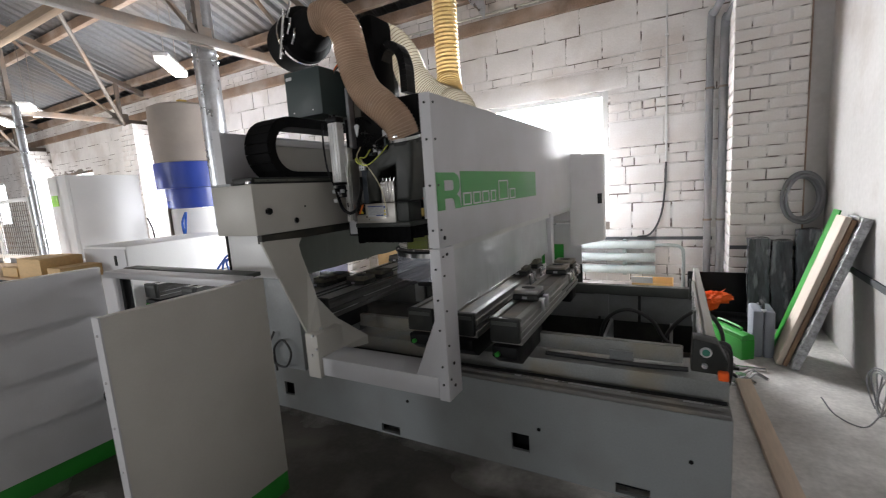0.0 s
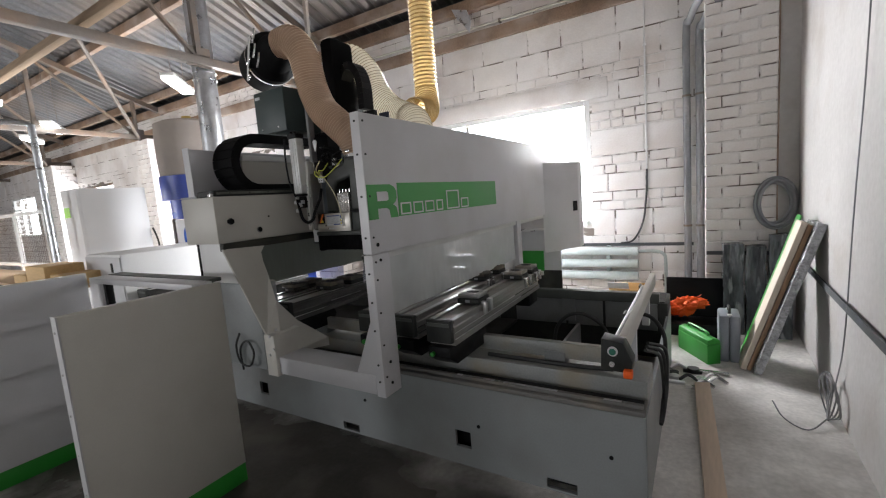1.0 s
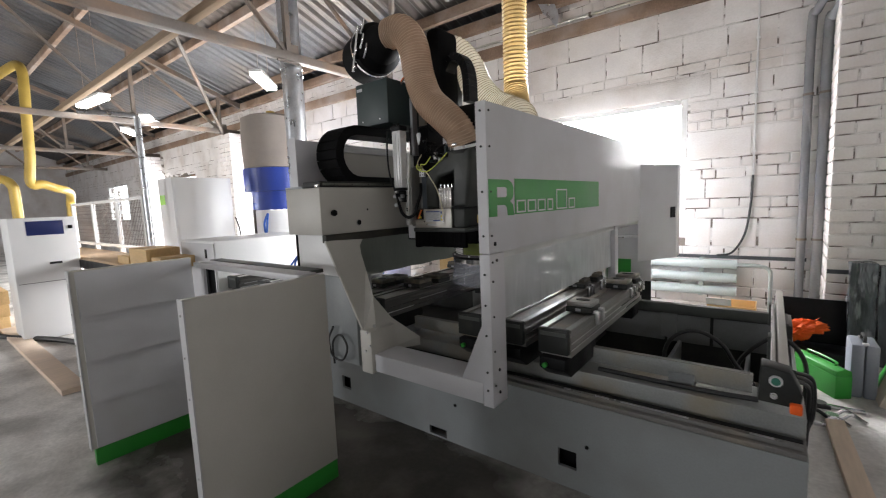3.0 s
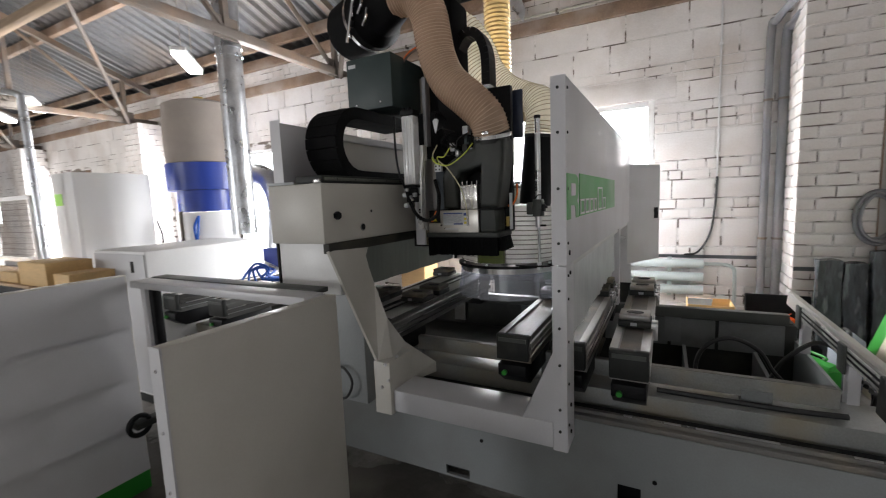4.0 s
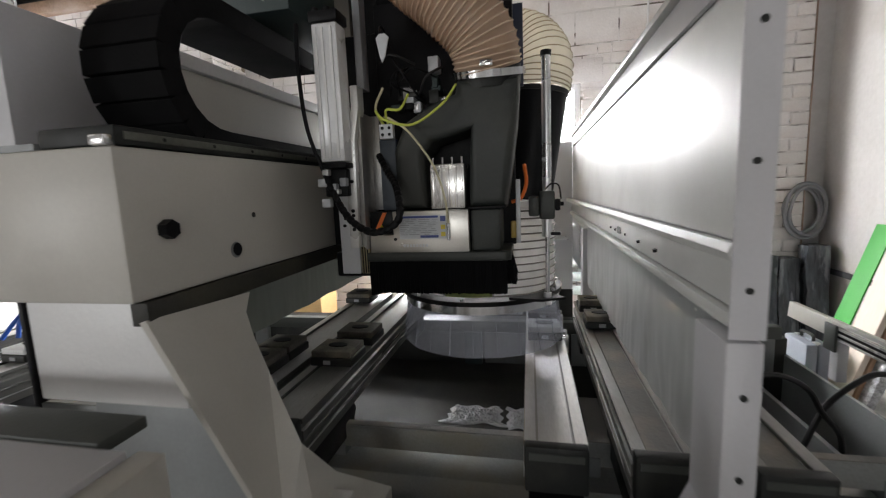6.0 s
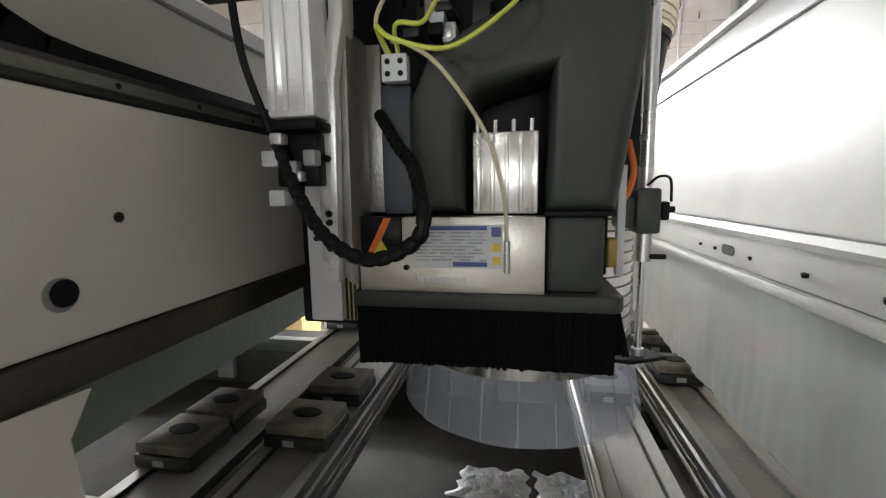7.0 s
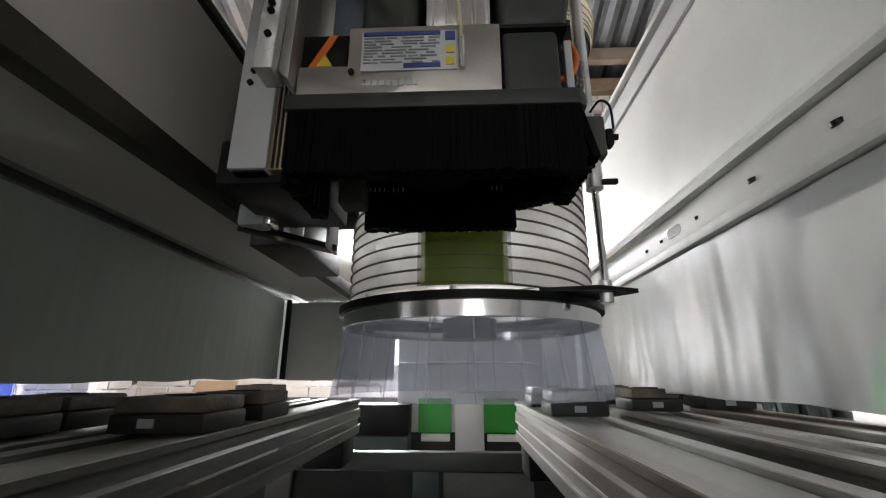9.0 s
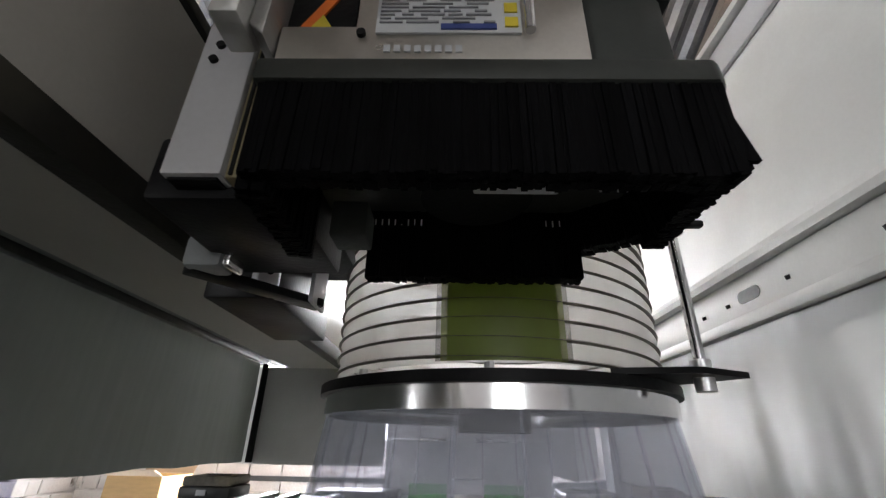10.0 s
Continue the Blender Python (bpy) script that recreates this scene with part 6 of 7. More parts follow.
# ---- other machines and things in the hall ----
def cabinet(name, x0, x1, y0, y1, h, label, material="white", z0=0.0):
    c = thing(name, ((x0 + x1) / 2, (y0 + y1) / 2, z0), label, "cabinet")
    part("body", B(x0, x1, y0, y1, z0 + 0.08, h, bev=0.006), material, c)
    part("plinth", B(x0 + 0.02, x1 - 0.02, y0 + 0.02, y1 - 0.02, z0, z0 + 0.0785), "darkgrey", c)
    return c


wb = cabinet("machine_cover", -4.30, -3.62, 1.62, 2.58, 1.13, "long white-painted machine cover beside the bed")
part("latch", B(-3.80, -3.765, 1.606, 1.619, 0.98, 1.06, bev=0.003), "black", wb)
part("front_sheet", B(-4.295, -3.63, 1.612, 1.6185, 0.10, 1.11, bev=0.001), "lightgrey", wb)
tc_ = cabinet("electrical_cabinet", -6.20, -5.75, 2.12, 2.85, 1.83, "tall white electrical cabinet with a green sticker")
part("door_sheet", B(-5.749, -5.742, 2.15, 2.82, 0.12, 1.80, bev=0.001), "white", tc_)
part("sticker", B(-6.15, -6.0, 2.113, 2.1185, 1.50, 1.62), "tag_green", tc_, "bright green sticker")
part("cable", tube(bm_new(), smooth_path([(-5.72, 2.86, 1.3), (-5.70, 2.89, 1.15), (-5.71, 2.90, 1.0), (-5.72, 2.87, 0.85)], 6), 0.012, 8), "rubber", tc_)

# dust collector: felt bag over a blue drum
dc = thing("dust_collector", (-5.6, 3.45, 0), "dust collector with a grey felt bag over a blue drum", "dust collector")
bm = bm_new()
prof = [(0.30, 1.92), (0.41, 1.97), (0.42, 2.2), (0.415, 2.5), (0.405, 2.66), (0.32, 2.70), (0.05, 2.72)]
rows = [[bm.verts.new((-5.62 + r * math.cos(2 * math.pi * k / 32) * (1 + 0.015 * noise.noise(Vector((k, z * 5, 0)))), 3.45 + r * math.sin(2 * math.pi * k / 32), z)) for k in range(32)] for r, z in prof]
for a, b in zip(rows, rows[1:]):
    for k in range(32):
        bm.faces.new((a[k], a[(k + 1) % 32], b[(k + 1) % 32], b[k]))
part("filter_bag", bm, "felt", dc, "grey-brown felt filter bag", smooth=60)
part("drum", C((-5.62, 3.45, 1.64), (-5.62, 3.45, 1.96), 0.43, 36), "blue", dc, "blue-painted steel drum")
part("drum", C((-5.62, 3.45, 1.38), (-5.62, 3.45, 1.639), 0.34, 36), "blue", dc)
part("clamp", C((-5.62, 3.45, 2.72), (-5.62, 3.45, 2.78), 0.06, 10), "yellow", dc)
for a in (0.6, 2.7, 4.7):
    part("leg", C((-5.62 + 0.38 * math.cos(a), 3.45 + 0.38 * math.sin(a), 0), (-5.62 + 0.36 * math.cos(a), 3.45 + 0.36 * math.sin(a), 1.39), 0.022, 10), "steel_paint", dc)
part("collection_bag", C((-5.62, 3.45, 0.0), (-5.62, 3.45, 1.375), 0.36, 28), "white", dc, "pale collection bag")
part("hose_hook", tube(bm_new(), smooth_path([(-5.3, 3.1, 1.33), (-5.27, 3.06, 1.2), (-5.30, 3.05, 1.05), (-5.34, 3.06, 1.2), (-5.31, 3.1, 1.33)], 6), 0.014, 8), "bluehose", dc)

# galvanised ducts
gd = thing("duct", (-4.62, 3.18, 1.1), "galvanised vertical spiral duct from roof to machine", "duct", "ducts")
part("duct_pipe", C((-4.62, 3.18, 1.12), (-4.62, 3.18, roof_z(3.18) + 0.1), 0.125, 28), "galv", gd)
for z in (1.16, 1.30, 1.85, 1.95, 2.02, 3.0, 3.08):
    part("duct_ring", C((-4.62, 3.18, z), (-4.62, 3.18, z + 0.014), 0.133, 28), "galv", gd)
ed = thing("duct", (-4.96, 4.0, 0.9), "galvanised duct elbow ending in a flared hood over a blue box", "duct", "ducts")
part("elbow", tube(bm_new(), smooth_path([(-5.58, 3.98, 1.83), (-5.32, 3.98, 1.84), (-5.10, 3.98, 1.74), (-4.99, 3.98, 1.54), (-4.965, 3.98, 1.35)], 5), 0.14, 20), "galv", ed, smooth=50)
part("flare", C((-4.965, 3.98, 0.885), (-4.965, 3.98, 1.35), 0.185, 20, 0.14), "galv", ed)
part("elbow_band", C((-4.965, 3.98, 1.345), (-4.965, 3.98, 1.365), 0.148, 20), "chrome", ed)
bb = thing("blue_box", (-4.5, 4.0, 0.0), "blue-painted steel machine box under the duct", "machine")
for a in ((-5.20, -4.35, 3.75, 3.768), (-5.20, -4.35, 4.282, 4.30), (-5.20, -5.182, 3.769, 4.281), (-4.368, -4.35, 3.769, 4.281)):
    part("side", B(*a, 0.0, 0.885, bev=0.004), "blue", bb)
part("cover", B(-5.181, -4.75, 3.769, 4.281, 0.862, 0.884), "blue", bb)
part("rim", B(-4.74, -4.35, 3.735, 3.749, 0.85, 0.885, bev=0.002), "blue", bb)
part("elbow_duct", tube(bm_new(), smooth_path([(-5.15, 3.40, 0.74), (-4.95, 3.42, 0.72), (-4.72, 3.50, 0.64), (-4.62, 3.62, 0.5), (-4.60, 3.66, 0.3)], 5), 0.10, 18), "galv", bb, "galvanised duct elbow", smooth=50)
part("window", B(-4.3495, -4.343, 3.85, 4.15, 0.60, 0.78), "galv", bb)
for k in range(4):
    pts = [(-3.38 + 0.05 * k, 2.15 + 0.03 * k, 0.83), (-3.36 + 0.04 * k, 2.2, 0.90 + 0.012 * k), (-3.27 + 0.03 * k, 2.22 + 0.03 * k, 0.97 - 0.02 * k), (-3.17 + 0.02 * k, 2.25 - 0.03 * k, 0.93 - 0.02 * k), (-3.20 + 0.04 * k, 2.2 + 0.04 * k, 0.86), (-3.10 + 0.02 * k, 2.3 + 0.03 * k, 0.835)]
    single("air_hose", tube(bm_new(), smooth_path(pts, 8), 0.009, 8), "bluehose", "blue air hose looped over the table beams", "hose", "blue air hoses")

# terminal, mesh fence, post, conveyor with boards
ct = thing("control_terminal", (-6.7, 1.0, 0), "white upright control terminal with a dark blue screen", "control terminal")
part("body", prism(bm_new(), [(0.72, 0.0), (1.30, 0.0), (1.30, 1.40), (0.72, 1.40)], "x", -6.95, -6.45, 0.01), "white", ct)
part("screen", B(-6.4495, -6.443, 0.86, 1.18, 1.20, 1.36, bev=0.001), "screen", ct, "dark blue screen")
part("slot", B(-6.4495, -6.444, 1.02, 1.13, 0.86, 0.885), "black", ct)
part("seam", B(-6.4495, -6.447, 0.74, 1.29, 0.66, 0.665), "darkgrey", ct)
part("plug", B(-6.448, -6.43, 1.22, 1.26, 1.26, 1.30, bev=0.003), "black", ct)
fn = thing("mesh_fence", (-7.5, 1.6, 0), "white-framed wire mesh safety fence", "fence")
for fx in (-9.6, -8.4, -7.2, -6.15):
    part("post", B(fx - 0.025, fx + 0.025, 1.905, 1.955, 0, 1.62, bev=0.003), "white", fn)
for z in (0.95, 1.60):
    part("rail", B(-9.6, -6.15, 1.91, 1.95, z - 0.02, z + 0.02), "white", fn)
bm = bm_new()
for xx in np.arange(-9.55, -6.2, 0.06):
    box(bm, xx - 0.002, xx + 0.002, 1.928, 1.932, 0.97, 1.58)
for z in np.arange(1.0, 1.58, 0.06):
    box(bm, -9.58, -6.18, 1.9325, 1.9365, z - 0.002, z + 0.002)
part("wire_mesh", bm, "steel_paint", fn, smooth=None)
po = thing("steel_post", (-5.95, 1.91, 0), "galvanised post with a bent top arm", "post")
part("post", C((-5.95, 1.91, 0), (-6.06, 1.93, 2.58), 0.035, 14), "galv", po)
part("arm", tube(bm_new(), smooth_path([(-6.06, 1.93, 2.56), (-6.10, 1.85, 2.60), (-6.25, 1.4, 2.60)], 6), 0.03, 12), "galv", po)
cv = thing("roller_conveyor", (-6.0, 1.6, 0), "pale wooden-topped conveyor table behind the terminal", "conveyor")
part("top", B(-9.5, -4.55, 1.30, 1.80, 0.80, 0.90, bev=0.006), "wood", cv)
part("edge", B(-9.5, -4.55, 1.285, 1.2985, 0.78, 0.88, bev=0.002), "black", cv)
for fx in (-9.2, -7.2, -5.0):
    part("leg", B(fx - 0.04, fx + 0.04, 1.33, 1.41, 0, 0.799), "bluehose", cv)
    part("leg", B(fx - 0.04, fx + 0.04, 1.70, 1.78, 0, 0.799), "bluehose", cv)
for x0, x1, y0, z0, h in ((-4.75, -4.30, 1.32, 0.90, 0.17), (-5.15, -4.82, 1.33, 0.901, 0.08), (-4.25, -4.02, 1.34, 0.90, 0.10)):
    single("wood_block", B(x0, x1, y0, y0 + 0.28, z0 + 0.001, z0 + h, bev=0.004), "box_wood", "stack of light brown wooden panels", "wood block", "wood blocks")
for k in range(3):
    single("wood_block", B(-8.3 - 0.1 * k, -7.6 + 0.1 * k, 0.3, 0.75, 0.17 * k, 0.165 + 0.17 * k, bev=0.005), "box_wood", "stack of light brown wooden panels on the floor", "wood block", "wood blocks")
single("floor_board", B(-7.4, -4.2, 0.62, 0.78, 0.0, 0.045, bev=0.004), "wood_y", "pale timber lying on the floor", "timber")
single("floor_cable", tube(bm_new(), smooth_path([(-8, 0.4, 0.03), (-6.9, 0.62, 0.03), (-6.0, 1.0, 0.03), (-4.6, 1.25, 0.03)], 8), 0.03, 10), "rubber", "thick black hose lying on the floor", "hose")

# yellow suction pipes far away
for yp in ([(-13.4, 1.5, 4.3), (-12.0, 1.6, 4.28), (-11.0, 1.66, 4.22), (-10.66, 1.68, 4.08), (-10.6, 1.68, 3.85), (-10.6, 1.66, 3.4), (-10.6, 1.62, 2.5), (-10.6, 1.58, 2.12), (-10.6, 1.62, 2.0), (-10.6, 1.74, 2.02), (-10.7, 1.95, 1.95), (-11.0, 2.15, 1.92), (-11.5, 2.3, 1.85), (-11.7, 2.32, 1.5), (-11.7, 2.32, 0.0)], [(-10.8, 1.38, 0.0), (-10.8, 1.38, 1.7), (-10.8, 1.36, 2.0), (-10.85, 1.24, 2.12), (-10.9, 1.05, 2.08), (-11.0, 0.9, 1.9), (-11.0, 0.85, 0.0)]):
    single("suction_pipe", tube(bm_new(), smooth_path(yp, 8), 0.078, 18), "yellow", "yellow spiral suction pipe hanging from the roof", "pipe", "yellow suction pipes", smooth=60)

# strip lamps
LAMPS = [((-5.85, 3.40), (-6.45, 4.02), 3.34), ((-9.5, 2.2), (-8.5, 2.29), 3.30), ((-9.3, 3.08), (-10.1, 3.55), 3.2), ((-12.9, 1.4), (-12.1, 1.4), 3.3), ((-11.2, 3.3), (-11.8, 3.7), 3.25),
         ((-6.4, -1.2), (-5.6, -1.2), 3.4), ((-10.4, -1.6), (-9.6, -1.6), 3.4), ((-2.4, -2.4), (-1.6, -2.4), 3.4)]
for (ax, ay), (bx, by), lz in LAMPS:
    l_ = thing("strip_lamp", ((ax + bx) / 2, (ay + by) / 2, lz), "white fluorescent strip lamp, lit, hanging under the truss", "ceiling lamp", "strip lamps")
    turn = Matrix.Translation(((ax + bx) / 2, (ay + by) / 2, lz)) @ Matrix.Rotation(math.atan2(by - ay, bx - ax), 4, "Z")
    half = math.hypot(bx - ax, by - ay) / 2
    for nm, bm, m_, lb in (("housing", B(-half, half, -0.09, 0.09, 0.03, 0.075, bev=0.005), "white", ""), ("diffuser", B(-half + 0.02, half - 0.02, -0.08, 0.08, -0.02, 0.0285, bev=0.008), "lamp", "glowing diffuser")):
        bm.transform(turn)
        part(nm, bm, m_, l_, lb)
    for k in (-0.6, 0.6):
        q = turn @ Vector((k * half, 0, 0.075))
        part("hanger", C(q, (q.x, q.y, roof_z(q.y) + 0.09), 0.004, 6), "steel_paint", l_)

# ---- corner by the plastered wall ----
for px, r in ((0.36, 0.034), (0.478, 0.042)):
    pp = thing("vertical_pipe", (px, 5.09, 0), "grey painted heating pipe running up the white wall", "pipe", "heating pipes")
    zt = 2.92 if px < 0.4 else 2.86
    part("pipe", tube(bm_new(), smooth_path([(px, 5.09, 0.0), (px, 5.09, 1.5), (px, 5.09, zt - 0.15), (px + 0.03, 5.02, zt - 0.02), (px + 0.10, 4.75, zt + 0.04), (px + 0.22, 4.58, zt + 0.07), (0.95, 4.55, zt + 0.09), (1.10, 4.2, zt + 0.1), (1.10, 3.4, zt + 0.1)], 8), r, 16), "grey_pipe", pp, smooth=60)
    for z in (0.9, 2.2):
        part("clip", C((px, 5.09, z), (px, 5.09, z + 0.02), r + 0.006, 16), "steel_paint", pp)
cd = thing("conduit", (-0.02, 5.15, 0.7), "thin white conduit with a black cable below it", "conduit")
part("tube", C((-0.02, 5.155, 1.53), (-0.02, 5.155, 3.6), 0.009, 10), "window_white", cd)
part("cable", tube(bm_new(), smooth_path([(-0.02, 5.155, 1.53), (-0.03, 5.15, 1.25), (-0.07, 5.14, 0.95), (-0.17, 5.14, 0.76), (-0.3, 5.145, 0.725)], 8), 0.010, 8), "rubber", cd)
for z in (1.75, 2.3, 2.8):
    part("clip", B(-0.036, -0.004, 5.142, 5.166, z, z + 0.02), "window_white", cd)
single("painted_line", B(-3.0, 0.41, WALL_Y - 0.008, WALL_Y - 0.003, 0.69, 0.725), "stripe", "dark flat cable strip along the wall", "strip", kind="structure")
single("painted_line", B(0.515, 1.03, 4.644, 4.648, 0.67, 0.705), "stripe", "dark flat cable strip across the pilaster", "strip", kind="structure")
single("painted_line", prism(bm_new(), [(east(-2) - 0.022, -2.0), (east(-2) - 0.012, -2.0), (east(4.68) - 0.012, 4.68), (east(4.68) - 0.022, 4.68)], "z", 0.645, 0.687), "stripe", "dark flat cable strip along the plastered wall", "strip", kind="structure")
rd = thing("radiator", (-0.6, 5.08, 0.3), "register of three horizontal grey-green heating pipes", "radiator")
for z in (0.36, 0.50, 0.64):
    part("pipe", C((-1.6, 5.09, z), (-0.12, 5.09, z), 0.048, 18), "rad", rd)
part("riser", tube(bm_new(), smooth_path([(-0.12, 5.09, 0.64), (0.05, 5.09, 0.64), (0.13, 5.09, 0.61), (0.15, 5.09, 0.52), (0.15, 5.09, 0.1)], 6), 0.017, 12), "rad", rd)
for px in (-1.4, -0.45):
    part("bracket", B(px, px + 0.04, 5.08, 5.16, 0.30, 0.70), "rad", rd)

# coil of hose hung by the pilaster
bm = bm_new()
for k in range(4):
    r = 0.150 + 0.013 * (k % 3)
    tube(bm, [Vector((1.012 + 0.008 * k - 0.01, 4.615 - 0.012 * k, 1.125)) + Vector((r * 0.82 * math.cos(a), 0.01 * math.sin(3 * a + k), r * (1.16 + 0.03 * k) * math.sin(a))) for a in np.linspace(0, 2 * math.pi, 30)], 0.014, 8)
single("hose_coil", bm, "grey_pipe", "coil of grey hose hanging beside the pilaster", "hose coil", smooth=60)
# Added thin strand draws the shadow line at the pilaster's edge.
single("cable", tube(bm_new(), smooth_path([(1.036, 4.655, 3.0), (1.037, 4.655, 2.0), (1.034, 4.65, 1.4), (1.036, 4.65, 0.9), (1.03, 4.64, 0.72)], 6), 0.006, 8), "rust", "thin brown line for the shadow along the pilaster edge", "cable", "loose cables")


def wrapped(x0, x1, y0, y1, z0, z1, lean, label):
    """A long package in dark stretch film, with crumpled faces."""
    bm = bm_new()
    box(bm, x0, x1, y0, y1, z0, z1)
    bmesh.ops.subdivide_edges(bm, edges=bm.edges[:], cuts=9, use_grid_fill=True)
    for v in bm.verts:
        n_ = noise.noise_vector(v.co * 9) * 0.012 + noise.noise_vector(v.co * 28) * 0.005
        v.co += n_
        v.co.z = max(v.co.z, 0.001)
        v.co.y += lean * (v.co.z - z0)
    return single("wrapped_package", bm, "wrap", label, "package", "wrapped packages", smooth=50)


wrapped(0.64, 0.79, 4.40, 4.50, 0.0, 0.79, 0.09, "tall package in dark stretch film leaning on the pilaster")
wrapped(0.805, 0.945, 4.42, 4.52, 0.0, 0.77, 0.08, "tall package in dark stretch film leaning on the pilaster")
wrapped(0.965, 1.115, 4.36, 4.48, 0.0, 0.87, 0.10, "tall package in dark stretch film leaning on the plastered wall")


def slab(name, a, b, w, t, material, label, category, group=""):
    """A long board from foot a to head b, w wide along y and t thick."""
    a, b = Vector(a), Vector(b)
    d = (b - a).normalized()
    y = Vector((0, 1, 0))
    n_ = d.cross(y).normalized()
    bm = bm_new()
    vs = [p + y * (sy * w / 2) + n_ * (sn * t / 2) for p in (a, b) for sy in (-1, 1) for sn in (-1, 1)]
    v = [bm.verts.new(p) for p in vs]
    for f in ((0, 1, 3, 2), (4, 6, 7, 5), (0, 4, 5, 1), (2, 3, 7, 6), (0, 2, 6, 4), (1, 5, 7, 3)):
        bm.faces.new([v[k] for k in f])
    bmesh.ops.recalc_face_normals(bm, faces=bm.faces)
    bmesh.ops.bevel(bm, geom=bm.edges[:], offset=0.003, segments=1, affect="EDGES")
    if material == "film":
        bmesh.ops.subdivide_edges(bm, edges=bm.edges[:], cuts=6, use_grid_fill=True)
        for q in bm.verts:
            q.co += noise.noise_vector(q.co * 20) * 0.006
    return single(name, bm, material, label, category, group)


def leaning(off, t, y0, w, length, material, label):
    """One of the boards that lean face to face on the plastered wall; off is its depth in the stack, y0 its near edge."""
    side, d = Vector((0, 1, 0)), Vector((0.297, 0, 0.955))
    n_ = Vector((0.955, 0, -0.297))
    a = Vector((0.70, y0 + w / 2, 0)) + n_ * (off + t / 2)
    a += d * ((0.004 + 0.297 * t / 2 - a.z) / d.z)
    slab("leaning_board", a, a + d * length, w, t, material, label, "board", "leaning boards")


leaning(0.024, 0.010, 3.803, 0.145, 1.12, "green", "green sheet leaning beside the other boards on the plastered wall")
leaning(0.0, 0.034, 3.57, 0.18, 1.09, "wood_pale", "pale wooden board leaning on the plastered wall")
leaning(0.036, 0.026, 3.56, 0.24, 1.07, "wood_brown", "brown board leaning on the plastered wall")
leaning(0.066, 0.050, 3.50, 0.28, 1.08, "film", "board wrapped in clear film leaning on the plastered wall")

# tool cases
oc = thing("tool_case", (0.42, 4.5, 0), "open black plastic tool case lying on the floor", "tool case", "tool cases")
part("tray", B(0.19, 0.64, 4.22, 4.52, 0.0, 0.11, bev=0.012), "black", oc)
part("lid", prism(bm_new(), [(4.53, 0.06), (4.60, 0.06), (4.70, 0.44), (4.64, 0.45)], "x", 0.18, 0.65, 0.01), "black", oc)
part("handle", B(0.36, 0.48, 4.19, 4.22, 0.05, 0.08, bev=0.006), "darkgrey", oc)
bm = bm_new()
bmesh.ops.create_icosphere(bm, subdivisions=4, radius=1)
for v in bm.verts:
    n_ = 1 + 0.5 * noise.noise(v.co * 2.6) + 0.35 * noise.noise(v.co * 7)
    v.co = Vector((0.345 + v.co.x * 0.15 * n_, 4.42 + v.co.y * 0.075 * n_, max(0.114, 0.20 + v.co.z * 0.075 * n_ + 0.05 * (v.co.x + 0.3) + 0.035 * abs(noise.noise(v.co * 5)))))
single("orange_cloth", bm, "orange", "crumpled bright orange work cloth in the open case", "cloth", smooth=50)
gc = thing("green_case", (0.47, 3.77, 0), "bright green metal tool case lying beside the grey case", "tool case", "tool cases")
turn = Matrix.Translation((0.447, 3.79, 0)) @ Matrix.Rotation(radians(31.3), 4, "Z")
for nm, bm in (("body", B(-0.05, 0.05, -0.195, 0.195, 0.0, 0.15, bev=0.006)), ("lid", prism(bm_new(), [(-0.049, 0.151), (0.049, 0.151), (0.044, 0.185), (0.0, 0.20), (-0.044, 0.185)], "y", -0.193, 0.193, 0.004)),
               ("handle", tube(bm_new(), smooth_path([(0.0, -0.12, 0.20), (0.0, -0.11, 0.225), (0.0, 0.11, 0.225), (0.0, 0.12, 0.20)], 5), 0.008, 8))):
    bm.transform(turn)
    part(nm, bm, "green", gc)
kc = thing("grey_case", (0.646, 3.80, 0), "upright grey plastic tool case with a carrying handle", "tool case", "tool cases")
part("shell", B(0.578, 0.647, 3.69, 3.93, 0.0, 0.36, bev=0.016), "case_grey", kc)
part("shell", B(0.649, 0.715, 3.69, 3.93, 0.0, 0.36, bev=0.016), "case_grey", kc)
part("handle", tube(bm_new(), smooth_path([(0.648, 3.75, 0.36), (0.648, 3.76, 0.395), (0.648, 3.86, 0.395), (0.648, 3.87, 0.36)], 5), 0.010, 8), "darkgrey", kc)
for dy in (3.72, 3.90):
    part("latch", B(0.632, 0.664, dy - 0.015, dy + 0.015, 0.345, 0.366, bev=0.003), "alu", kc)
cb = thing("open_box", (-0.12, 4.4, 0.0), "open cardboard box with a white flap behind the bed", "box")
for a in ((-0.29, 0.06, 4.26, 4.268), (-0.29, 0.06, 4.552, 4.56), (-0.29, -0.282, 4.269, 4.551), (0.052, 0.06, 4.269, 4.551)):
    part("side", B(*a, 0.0, 0.40, bev=0.002), "box_wood", cb)
part("bottom", B(-0.281, 0.051, 4.269, 4.551, 0.001, 0.009), "box_wood", cb)
part("flap", prism(bm_new(), [(4.26, 0.402), (4.266, 0.402), (4.20, 0.475), (4.194, 0.473)], "x", -0.29, -0.11), "label_white", cb)
tb_ = thing("tall_box", (-3.25, 4.62, 0), "tall open cardboard box standing by the white wall", "box")
for a in ((-3.42, -3.08, 4.45, 4.457), (-3.42, -3.08, 4.783, 4.79), (-3.42, -3.413, 4.458, 4.782), (-3.087, -3.08, 4.458, 4.782)):
    part("side", B(*a, 0.0, 0.755, bev=0.002), "box_wood", tb_)
part("flap", prism(bm_new(), [(4.79, 0.756), (4.796, 0.756), (4.86, 0.86), (4.854, 0.863)], "x", -3.42, -3.08), "cardboard", tb_)
